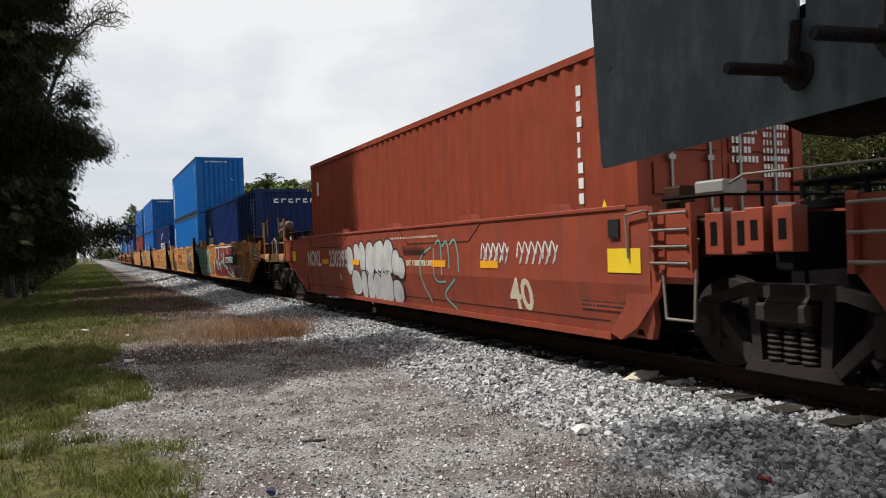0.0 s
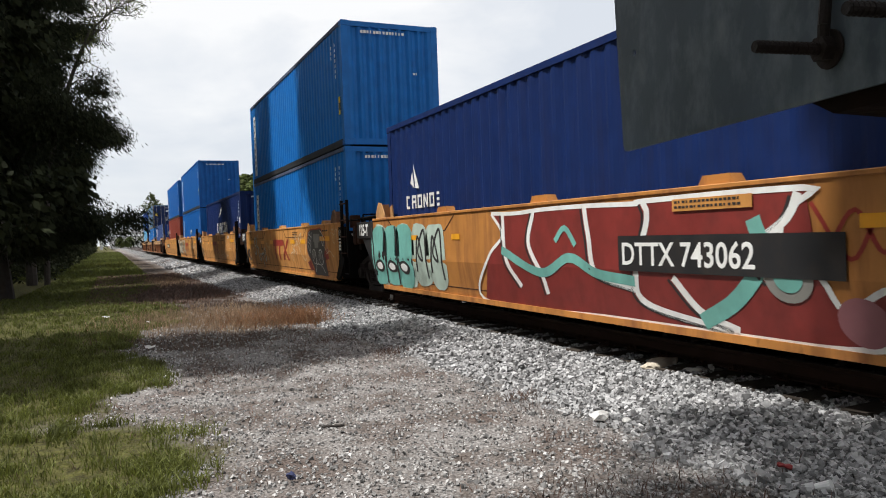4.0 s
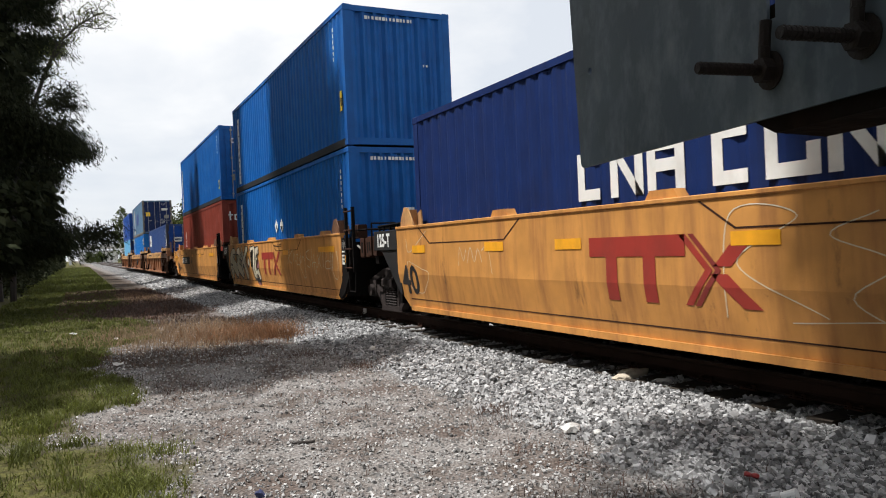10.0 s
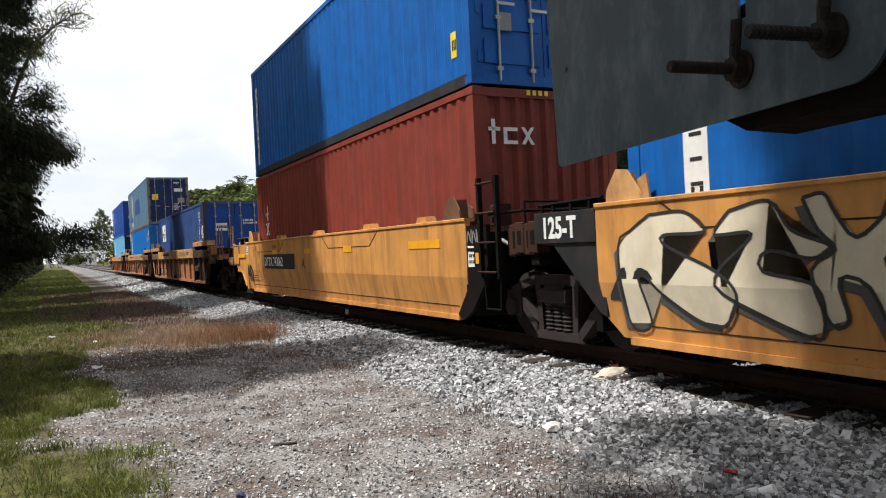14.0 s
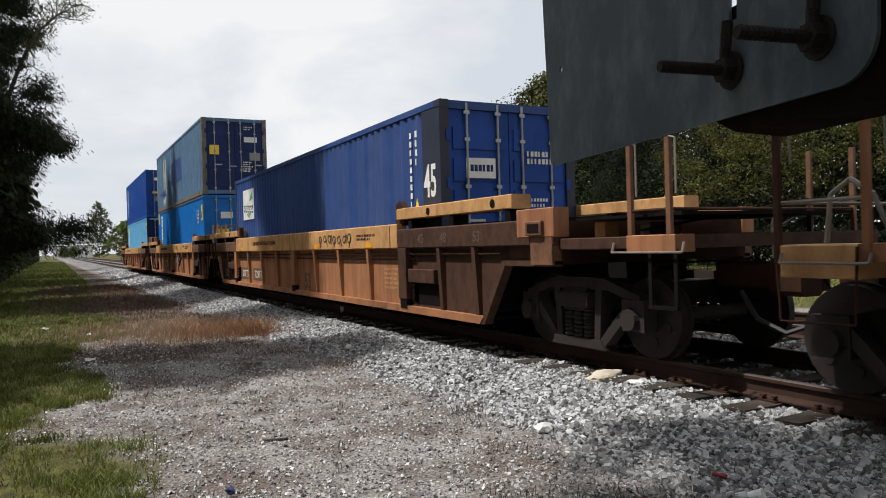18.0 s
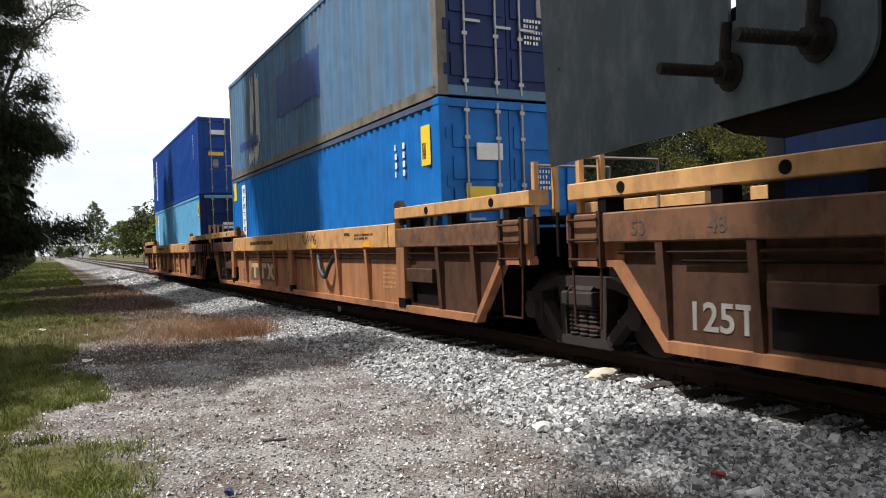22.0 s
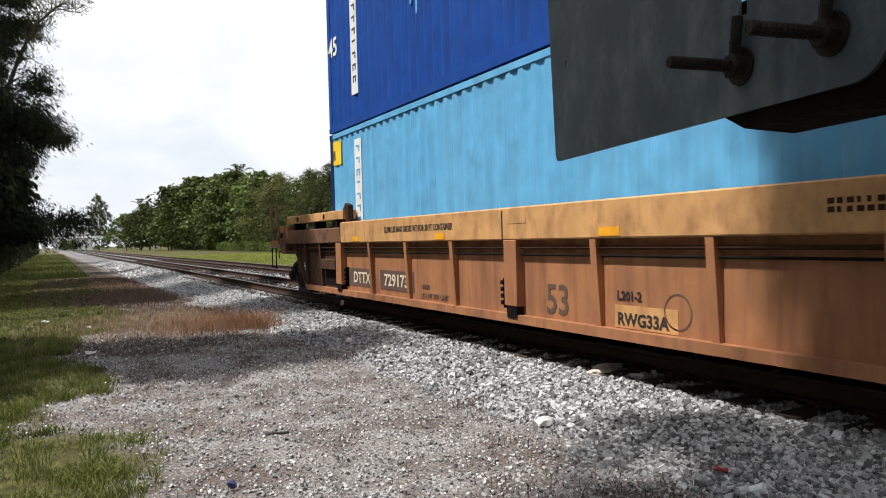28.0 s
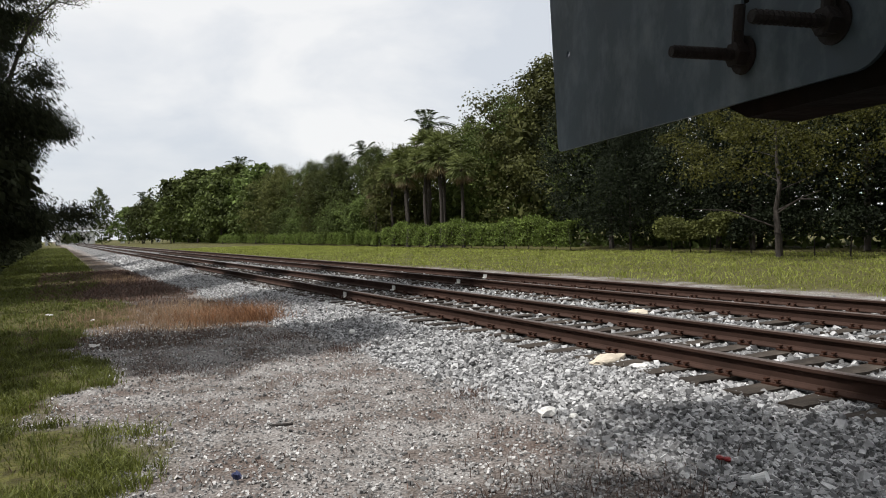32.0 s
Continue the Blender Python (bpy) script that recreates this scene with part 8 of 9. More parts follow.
# lighter copy of the grass, with the sun on the verge in its colour
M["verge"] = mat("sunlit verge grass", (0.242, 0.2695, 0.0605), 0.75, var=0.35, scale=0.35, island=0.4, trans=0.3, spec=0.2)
M["lush"] = mat("light green tuft grass", (0.118, 0.132, 0.024), 0.7, var=0.3, scale=1.2, island=0.45, trans=0.35)
M["tuft"] = mat("russet dry grass", (0.24, 0.120, 0.058), 0.8, var=0.35, scale=1.5, island=0.5, trans=0.25)
M["straw"] = mat("straw coloured dry grass", (0.27, 0.185, 0.115), 0.8, var=0.3, scale=1.5, island=0.4, trans=0.25)
M["weed"] = mat("reddish brown weeds", (0.105, 0.060, 0.043), 0.85, var=0.3, scale=2, island=0.45)


def plants_low():
    r = np.random.RandomState(5)
    # green grass by the camera
    n = 150000
    y = 3.0 + 42 * r.uniform(0, 1, n) ** 1.7
    x = green_edge(y) + 0.35 - r.uniform(0, 1, n) ** 1.3 * 4.5
    x, y = set_out(x, y)
    g = covers(x, y)[0]
    k = (g > r.uniform(0.1, 0.95, n)) & (lumps(x, y, 0.45, 21) + 0.12 > r.uniform(-0.75, 0.7, n))
    x, y = x[k], y[k]
    tall = 0.03 + 0.075 * np.clip(0.6 + 0.6 * lumps(x, y, 0.7, 33), 0, 1.4)
    blades("grass", x, y, tall * r.uniform(0.6, 1.3, len(x)), 0.0035 + 0.0006 * y, M["grass"], "uneven green grass along the edge of the gravel", 1.1, 1)
    px, py = [], []
    for i in range(150):
        cy = 3.2 + 12 * r.uniform() ** 1.8
        cx = green_edge(np.array(cy)) + 0.15 - 1.5 * r.uniform() ** 1.4
        m_ = int(r.uniform(90, 220))
        px.append(r.normal(cx, r.uniform(0.05, 0.14), m_))
        py.append(r.normal(cy, r.uniform(0.05, 0.14), m_))
    px, py = set_out(np.concatenate(px), np.concatenate(py))
    blades("grass", px, py, r.uniform(0.04, 0.13, len(px)), 0.006 + 0.0005 * py, M["lush"], "taller light green tufts along the edge of the gravel", 1.2, 9)
    # far verge of grass, by the camera's side and across the tracks
    n = 30000
    y = 45 + 150 * r.uniform(0, 1, n) ** 1.5
    x = 1.6 - r.uniform(0, 1, n) * 9
    blades("grass", x, y, r.uniform(0.06, 0.2, n), 0.03 + 0.0006 * y, M["grass"], "green verge under the trees", 0.7, 2)
    n = 90000
    y = 2 + 110 * r.uniform(0, 1, n) ** 1.35
    x = 13.6 + r.uniform(0, 1, n) ** 0.9 * 16
    k = covers(x, y)[0] > r.uniform(0.2, 1, n)
    x, y = x[k], y[k]
    hh = r.uniform(0.05, 0.17, len(x)) * (0.75 + 0.5 * np.clip(lumps(x, y, 2.0, 8), -0.6, 1))
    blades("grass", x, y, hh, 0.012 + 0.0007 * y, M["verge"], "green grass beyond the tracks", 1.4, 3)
    # dry grass and brown weeds
    n = 9000
    x, y = r.uniform(0.4, 4.0, n), r.uniform(12.6, 19, n)
    x, y = set_out(x, y)
    d = covers(x, y)[1]
    k = d * (0.45 + 0.5 * lumps(x, y, 0.5, 61)) > r.uniform(0.05, 0.75, n)
    x, y = x[k], y[k]
    blades("dry_grass", x, y, r.uniform(0.05, 0.28, len(x)) * (0.6 + 0.5 * np.clip(lumps(x, y, 0.6, 14) + 0.4, 0, 1.4)), 0.010, M["straw"], "straw coloured dry grass at the foot of the ballast", 0.6, 4)
    for sets, material, h0, h1, label in ((((3.2, 13.8, 0.34, 0.42, 900), (3.3, 13.6, 0.16, 0.2, 420), (2.6, 14.1, 0.5, 0.45, 900), (3.35, 15.3, 0.3, 0.7, 500)), "tuft", 0.05, 0.38, "tuft of tall russet dry grass by the ballast"),
                                      (((2.2, 14.6, 0.7, 0.8, 1500), (1.3, 15.6, 0.8, 1.0, 1100), (2.6, 16.4, 0.6, 1.0, 900), (0.7, 14.9, 0.7, 1.2, 500)), "straw", 0.05, 0.26, "thin straw coloured grass running into the green")):
        cx = np.concatenate([r.normal(a_, c_, n_) for a_, b_, c_, d_, n_ in sets])
        cy = np.concatenate([r.normal(b_, d_, n_) for a_, b_, c_, d_, n_ in sets])
        cx, cy = set_out(cx, cy)
        blades("dry_grass", cx, cy, r.uniform(h0, h1, len(cx)), 0.008, M[material], label, 1.5, 5)
    n = 9000
    x, y = r.uniform(0.3, 3.4, n), r.uniform(28, 40, n)
    k = covers(x, y)[1] > r.uniform(0.1, 1, n)
    blades("dry_grass", x[k], y[k], r.uniform(0.06, 0.22, k.sum()), 0.02, M["straw"], "thin dry grass along the track", 0.6, 6)
    n = 52000
    y = 2.6 + 40 * r.uniform(0, 1, n) ** 1.6
    x = r.uniform(-0.8, 3.9, n)
    br = covers(x, y)[2]
    k = br > r.uniform(0.12, 1.0, n)
    x, y = x[k], y[k]
    blades("weeds", x, y, r.uniform(0.012, 0.055, len(x)) * (1 + 0.05 * y), 0.005 + 0.0006 * y, M["weed"], "low reddish brown weeds in the gravel", 1.6, 7)
    px, py = [], []
    for cx, cy, s, m in ((3.46, 9.3, 0.20, 420), (3.05, 10.9, 0.3, 500), (3.42, 5.95, 0.10, 150), (3.30, 5.6, 0.14, 60), (3.05, 4.6, 0.3, 90), (2.7, 3.45, 0.35, 260), (3.1, 3.1, 0.3, 160), (2.2, 11.6, 0.7, 500), (1.2, 9.0, 0.35, 300)):
        px.append(r.normal(cx, s, m))
        py.append(r.normal(cy, s, m))
    px, py = set_out(np.concatenate(px), np.concatenate(py))
    blades("weeds", px, py, r.uniform(0.02, 0.12, len(px)), 0.006, M["weed"], "clumps of reddish brown weeds", 1.3, 8)


plants_low()


# ================= trees =================
def leaf_mesh(name, base, tip, width, rnd, face=None):
    """Leaves as pointed four-cornered blades from base to tip."""
    n = len(base)
    d = tip - base
    s = np.cross(d, rnd.normal(0, 1, (n, 3)) if face is None else face + rnd.normal(0, 0.35, (n, 3)))
    s /= np.maximum(np.linalg.norm(s, axis=1, keepdims=True), 1e-6)
    s *= (width if np.isscalar(width) else width[:, None]) / 2
    m = base + d * 0.45
    v = np.stack([base, m + s, tip, m - s], 1)
    f = np.arange(n * 4).reshape(n, 4)
    me = bpy.data.meshes.new(name)
    me.from_pydata(v.reshape(-1, 3).tolist(), [], f.tolist())
    return me


M["bark"] = mat("grey brown bark", (0.045, 0.037, 0.031), 0.95, var=0.3, scale=6, bump=0.6, bump_scale=14)
M["needle"] = mat("dark feathery needles", (0.026, 0.030, 0.015), 0.85, var=0.45, scale=0.6, island=0.5, trans=0.12, spec=0.08)
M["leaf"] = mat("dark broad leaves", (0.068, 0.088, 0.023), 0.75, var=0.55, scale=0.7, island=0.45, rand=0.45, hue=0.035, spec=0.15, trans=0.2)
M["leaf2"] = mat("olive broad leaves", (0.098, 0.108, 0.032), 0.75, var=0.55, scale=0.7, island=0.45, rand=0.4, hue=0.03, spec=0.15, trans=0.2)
# leaf colour lowered to hold the shade inside the near wood
M["shadeleaf"] = mat("shade-dark broad leaves", (0.014, 0.019, 0.009), 0.75, var=0.5, scale=0.7, island=0.6, spec=0.12, trans=0.12)
M["lime"] = mat("yellow green feathery leaves", (0.066, 0.066, 0.0144), 0.6, var=0.35, scale=0.7, island=0.5, spec=0.15, trans=0.35)
M["hedge"] = mat("clipped hedge leaves", (0.12, 0.162, 0.036), 0.6, var=0.35, scale=0.7, island=0.55, spec=0.15, trans=0.2)
M["palm"] = mat("grey green palm leaf", (0.135, 0.155, 0.052), 0.55, var=0.3, scale=0.6, island=0.4, spec=0.15, trans=0.2)
# feather palms get their backlit silhouette through this darker leaf colour
M["palm_backlit"] = mat("backlit palm leaf", (0.040, 0.052, 0.022), 0.6, var=0.3, scale=0.6, island=0.4, spec=0.1)
M["palmdry"] = mat("dry brown palm leaf", (0.20, 0.145, 0.075), 0.8, var=0.3, scale=0.8, island=0.4)


def limbs(bm, rnd, h, r, spread, first, n):
    """A tapered, slightly bent trunk with rising limbs; gives back the limb points."""
    tips, p = [], Vector((0, 0, -0.1))
    trunk = [p]
    for i in range(6):
        trunk.append(Vector((rnd.uniform(-.02, .02) * h, rnd.uniform(-.02, .02) * h, h * (i + 1) / 6)))
    for i in range(6):
        rod(bm, trunk[i], trunk[i + 1], r * (1 - i / 6.5), 8, r * (1 - (i + 1) / 6.5))
    for i in range(n):
        t = first + (1 - first) * (i + rnd.random()) / n
        k = min(int(t * 6), 5)
        a = trunk[k].lerp(trunk[k + 1], t * 6 - k)
        ang = rnd.uniform(0, 6.28)
        ln = spread * (1.15 - t * 0.75) * rnd.uniform(0.6, 1.1)
        b = a + Vector((math.cos(ang) * ln * 0.55, math.sin(ang) * ln * 0.55, ln * rnd.uniform(0.15, 0.4)))
        c = b + Vector((math.cos(ang + 0.2) * ln * 0.45, math.sin(ang + 0.2) * ln * 0.45, ln * rnd.uniform(-0.05, 0.25)))
        rr = r * 0.3 * (1.1 - t)
        rod(bm, a, b, rr, 5, rr * 0.7)
        rod(bm, b, c, rr * 0.7, 5, rr * 0.25)
        tips += [a.lerp(b, 0.5), b, b.lerp(c, 0.5), c, c]
    return tips


def needle_tree(seed, h=15.0, spread=3.6, clumps=1500, first=0.10, wide=1.5, per=16):
    """A tall feathery tree with drooping sprays."""
    rnd, r = random.Random(seed), np.random.RandomState(seed)
    th = empty("needle_tree", "tall dark feathery needle tree with drooping sprays", "tree", "trees along the track")
    bm = BM()
    tips = limbs(bm, rnd, h, 0.24, spread, first, 46)
    part("trunk", bm, M["bark"], th)
    T = np.array([list(t) for t in tips])
    c = T[r.randint(0, len(T), clumps)] + r.normal(0, 0.28, (clumps, 3))
    base = np.repeat(c, per, axis=0) + r.normal(0, 0.20, (clumps * per, 3)) * [1, 1, 0.7]
    out = base[:, :2] / np.maximum(np.linalg.norm(base[:, :2], axis=1, keepdims=True), 0.3)
    k = 16.0 / per
    d = np.concatenate([out * r.uniform(0.0, 0.26, (len(base), 1)) + r.normal(0, 0.08, (len(base), 2)), -r.uniform(0.06, 0.34, (len(base), 1))], 1) * (0.45 + 0.55 * k)
    w_ = r.uniform(0.02, 0.05, len(base)) * wide * (0.25 + 0.75 * k)
    # twig masses inside each spray
    n = clumps * 3
    q = np.repeat(c, 3, axis=0) * [0.93, 0.93, 1.0] + r.normal(0, 0.10, (n, 3))
    e = r.normal(0, 1, (n, 3)) + [0, 0, -0.5]
    e *= r.uniform(0.14, 0.30, (n, 1)) / np.linalg.norm(e, axis=1, keepdims=True)
    base, tip, w_ = np.concatenate([base, q]), np.concatenate([base + d, q + e]), np.concatenate([w_, np.full(n, 0.10)])
    part("crown", leaf_mesh("crown", base, tip, w_, r), M["needle"], th)
    return th


def broad_tree(seed, h=10.0, spread=4.0, clumps=460, leaf="leaf", size=0.25, name="broadleaf_tree", label="dense dark green broadleaf tree", low=0.10, per=26, inner=1.0):
    rnd, r = random.Random(seed), np.random.RandomState(seed)
    th = empty(name, label, "tree", "trees beyond the track")
    bm = BM()
    limbs(bm, rnd, h * 0.8, 0.16, spread * 0.8, 0.2, 14)
    part("trunk", bm, M["bark"], th)
    # clumps over an uneven crown surface
    a, u = r.uniform(0, 6.28, clumps), r.uniform(0, 1, clumps) ** 0.8
    lump_ = 1 + 0.34 * np.sin(a * 3 + seed) * np.sin(u * 7 + seed) + 0.18 * np.sin(a * 5 + 2 * seed + u * 9)
    prof = np.interp(u, [0, 0.15, 0.5, 0.8, 1.0], [0.70, 0.95, 1.0, 0.72, 0.12])
    rad = spread * prof * lump_ * r.uniform(0.72, 1.0, clumps)
    c = np.stack([np.cos(a) * rad, np.sin(a) * rad, h * (low + (1 - low) * u) * (1 + 0.05 * np.sin(a * 4 + seed))], 1)
    cs = r.uniform(0.25, 0.6, clumps)
    base = np.repeat(c, per, axis=0) + np.clip(r.normal(0, 0.75, (clumps * per, 3)), -1.3, 1.3) * np.repeat(cs, per)[:, None] * [1, 1, 0.7]
    face = base - np.repeat(c, per, axis=0)
    face = face / np.maximum(np.linalg.norm(face, axis=1, keepdims=True), 1e-3) + np.repeat(c / np.maximum(np.linalg.norm(c, axis=1, keepdims=True), 1e-3), per, axis=0) * 0.5
    face /= np.linalg.norm(face, axis=1, keepdims=True)
    d = r.normal(0, 1, (len(base), 3)) * [1, 1, 0.6] + [0, 0, -0.25]
    d -= face * (d * face).sum(1, keepdims=True) * 0.75
    d /= np.linalg.norm(d, axis=1, keepdims=True)
    ln = r.uniform(0.6, 1.3, (len(base), 1)) * size
    # larger leaves deep in the crown close it
    n = clumps * 5
    q = np.repeat(c, 5, axis=0) * np.concatenate([r.uniform(0.35, 0.80, (n, 1))] * 2 + [r.uniform(0.72, 0.93, (n, 1))], 1) + r.normal(0, 0.2, (n, 3))
    e = r.normal(0, 1, (n, 3))
    e *= inner * r.uniform(0.35, 0.6, (n, 1)) / np.linalg.norm(e, axis=1, keepdims=True)
    base, tip = np.concatenate([base, q]), np.concatenate([base + d * ln, q + e])
    wide = np.concatenate([ln[:, 0] * 0.6, np.full(n, 0.34 * inner)])
    face = np.concatenate([face, r.normal(0, 1, (n, 3))])
    part("crown", leaf_mesh("crown", base, tip, wide, r, face), M[leaf], th)
    return th


def palm(seed, h=8.0, fan=True, n=34, ln=1.5, label="sabal palm with a round head of fan leaves"):
    rnd, r = random.Random(seed), np.random.RandomState(seed)
    th = empty("palm_tree", label, "palm", "palms beyond the track")
    bm = BM()
    q = Vector((0, 0, -0.1))
    for i in range(8):
        nx = Vector((0.05 * math.sin(i + seed), 0.05 * math.cos(i * 1.3 + seed), h * (i + 1) / 8))
        rod(bm, q, nx, 0.17 - 0.004 * i, 9, 0.165 - 0.004 * i)
        q = nx
    part("trunk", bm, M["bark"], th)
    for dry in (0, 1):
        base, tip, wd = [], [], []
        for i in range(n if not dry else n // 5):
            a, e = rnd.uniform(0, 6.28), (rnd.uniform(-0.95, 1.35) if not dry else rnd.uniform(-1.35, -0.7))
            d = Vector((math.cos(a) * math.cos(e), math.sin(a) * math.cos(e), math.sin(e)))
            if fan:
                root = q + d * ln * 0.55
                side = d.cross(Vector((0, 0, 1))).normalized()
                for k in range(11):
                    t = (k - 5) / 5 * 1.25
                    f = d * math.cos(t) + side * math.sin(t) + Vector((0, 0, -0.25 - 0.15 * abs(t)))
                    base.append(root)
                    tip.append(root + f * ln * 0.62 * rnd.uniform(0.85, 1.1))
                    wd.append(0.09)
                base.append(q)
                tip.append(root)
                wd.append(0.04)
            else:
                prev = Vector(q)
                for k in range(7):
                    drop = Vector((0, 0, -0.085 * k * ln * 0.35))
                    nx = prev + d * ln * 0.2 + drop
                    side = (nx - prev).cross(Vector((0, 0, 1))).normalized()
                    for s in (-1, 1):
                        for m in range(3):
                            p0 = prev.lerp(nx, m / 3)
                            base.append(p0)
                            tip.append(p0 + side * s * ln * 0.26 + (nx - prev) * 0.7 + Vector((0, 0, -0.25 * ln * 0.3)))
                            wd.append(0.08)
                    base.append(prev)
                    tip.append(nx)
                    wd.append(0.06)
                    prev = nx
        B, Tt = np.array([list(b) for b in base]), np.array([list(b) for b in tip])
        part("dead_leaves" if dry else "crown", leaf_mesh("crown", B, Tt, np.array(wd), r), M["palmdry" if dry else "palm" if fan else "palm_backlit"], th, "hanging dry leaves" if dry else "")
    return th


def place(th, spots):
    """Puts a tree at the first spot and its copies at the rest: x, y, scale, turn."""
    for i, (x, y, s, a) in enumerate(spots):
        x, y = set_out(x, y)
        m = pose(x, y, height(np.array(x), np.array(y)), 0, 0, a) @ Matrix.Scale(s, 4)
        if i == len(spots) - 1:
            th.matrix_basis = m
        else:
            copy_thing(th, m).matrix_basis = m


# the row beside the camera's path
place(needle_tree(1, 20.0, 4.4, 5600, 0.04, 1.5, 42), [(-2.95, 27.5, 1.0, 10), (-4.8, 52, 0.9, 200)])
place(needle_tree(2, 18.0, 4.2, 4600, 0.13, 1.7, 38), [(-3.05, 38, 1.0, 60), (-5.1, 68, 0.9, 130)])
place(needle_tree(3, 15.0, 3.4, 1600, 0.05, 3.0), [(-7.5, 36, 1.2, 30), (-8.5, 48, 1.2, 110), (-7.5, 62, 1.2, 190), (-8, 85, 1.3, 280), (-8, 125, 1.3, 80), (-7.5, 29, 1.2, 220),
                                                   (-4.8, 88, 1.1, 300), (-5.2, 112, 1.1, 250), (-5.6, 150, 1.1, 20), (-6.0, 190, 1.1, 90)])
# trees, mostly unseen, placed for their shade across the grass, the gravel and the ballast
place(needle_tree(8, 13.5, 2.6, 2600, 0.10, 5.0), [(-3.9, 12.1, 1.0, 40)])
place(needle_tree(9, 14.0, 3.3, 2200, 0.10, 5.0), [(-4.7, 25.0, 1.0, 160), (-5.4, 46.0, 0.9, 20)])
# tall unseen trees, added to throw shade on the plate and across the track
place(needle_tree(4, 21.0, 5.2, 1700, 0.40, 4.2), [(-3.6, 0.1, 1.0, 70), (-3.6, -6.2, 1.0, 200)])
place(needle_tree(7, 22.0, 3.0, 1800, 0.52, 4.2), [(-2.3, 3.1, 1.0, 30)])
place(needle_tree(10, 24.5, 4.6, 2000, 0.64, 4.2), [(-3.7, 19.6, 1.0, 15)])
place(needle_tree(5, 15.0, 3.6, 900, 0.26, 4.5), [(-4.8, 0.4, 1.0, 120)])
# unseen row left of the camera, added to hold back sky light
place(needle_tree(6, 12.0, 3.6, 420, 0.06, 7.0), [(-10.5, y, 1.0 + 0.06 * math.sin(y), y * 37 % 360) for y in (-26, -20, -15, -10, -5, 0, 5, 10, 20)])


def sparse_tree():
    """A thin tree whose nearly bare limbs reach out over the path."""
    rnd, r = random.Random(41), np.random.RandomState(41)
    th = empty("sparse_tree", "thin pale-limbed tree with few leaves among the needle trees", "tree", "trees along the track")
    bm = BM()
    line = [Vector(p) for p in ((0, 0, -0.1), (0.2, 0, 5.0), (1.0, 0, 9.0), (1.9, 0.2, 11.6), (2.5, 0.2, 13.0), (3.5, 0.1, 14.0), (4.5, 0, 14.7))]
    for i, (p, q) in enumerate(zip(line, line[1:])):
        rod(bm, p, q, 0.15 - 0.022 * i, 7, 0.13 - 0.022 * i)
    part("trunk", bm, M["bark"], th)
    tips = []
    for i in range(46):
        k = rnd.randint(2, 5)
        p = line[k].lerp(line[k + 1], rnd.random())
        for j in range(3):
            d = Vector((rnd.uniform(-0.5, 1.0), rnd.uniform(-0.8, 0.8), rnd.uniform(-0.3, 1.1))).normalized() * rnd.uniform(0.35, 0.75)
            bm = rod(BM(), p, p + d, 0.032 - 0.007 * j, 5, 0.024 - 0.006 * j)
            p = p + d
            tips.append(p)
            part("twig", bm, M["bark"], th)
    T = np.array([list(t) for t in tips])
    n = 2600
    base = T[r.randint(0, len(T), n)] + r.normal(0, 0.16, (n, 3))
    d = r.normal(0, 1, (n, 3)) + [0, 0, -0.4]
    d *= r.uniform(0.07, 0.16, (n, 1)) / np.linalg.norm(d, axis=1, keepdims=True)
    part("crown", leaf_mesh("crown", base, base + d, r.uniform(0.03, 0.06, n), r), M["leaf2"], th)
    return th


place(sparse_tree(), [(-2.4, 37.0, 0.88, 0)])
# the wood beyond the far verge
place(broad_tree(11, 11.0, 4.4, 560, size=0.17, per=44), [(39.5, 60, 1.25, 20), (36, 84, 1.05, 100), (37, 112, 1.12, 190), (40, 44, 1.2, 230), (36, 98, 1.1, 15)])
place(broad_tree(12, 9.5, 4.2, 560, leaf="leaf2", size=0.17, per=44), [(38.5, 51, 1.6, 70), (35, 74, 1.1, 160), (36, 104, 1.1, 330), (37, 130, 1.4, 30), (40, 68, 1.3, 200)])
place(broad_tree(13, 6.5, 3.6, 260), [(36.5, 66, 0.9, 0), (33, 80, 0.9, 90), (33.5, 92, 0.85, 180), (34, 106, 0.9, 270), (35, 122, 0.9, 45), (7.3, 395, 0.85, 20), (11.6, 395, 0.8, 100)])
place(broad_tree(15, 10.0, 4.3, 170, size=0.6, per=18, label="distant dark green broadleaf tree"), [(38, 150, 1.55, 270), (40, 200, 1.85, 50), (28, 270, 1.3, 300), (44, 260, 2.1, 10), (39, 172, 1.75, 160), (39, 185, 1.8, 220), (42, 230, 2.1, 80), (35, 142, 1.1, 135), (34.5, 170, 1.4, 225), (37, 188, 1.3, 315), (35, 205, 1.9, 15), (39, 245, 1.5, 75), (30, 262, 1.45, 100), (25, 285, 1.28, 20), (34, 240, 1.9, 200), (31, 225, 1.3, 140)])
# these near trees carry the wood's inner shade in their leaf colour
place(broad_tree(16, 11.5, 4.4, 700, "shadeleaf", 0.13, per=44, inner=0.6, label="dark shaded broadleaf tree hung with creepers"), [(34, 30, 1.05, 140), (31, 6, 1.0, 300), (37, 20, 1.2, 80), (32, 20, 0.95, 110), (36, 10, 1.2, 50), (35, 28, 1.15, 10), (32, 26, 0.7, 60), (33, 13, 0.8, 150), (29.5, -3, 0.85, 350), (33, 38, 1.05, 280), (31, 34, 0.6, 240)])
place(broad_tree(14, 7.5, 4.0, 130, "lime", 0.11, "feathery_tree", "tree with sunlit yellow-green feathery sprays", 0.42, 120, 0.35), [(25.5, 19.5, 0.95, 40), (25.0, 10.5, 1.0, 160)])
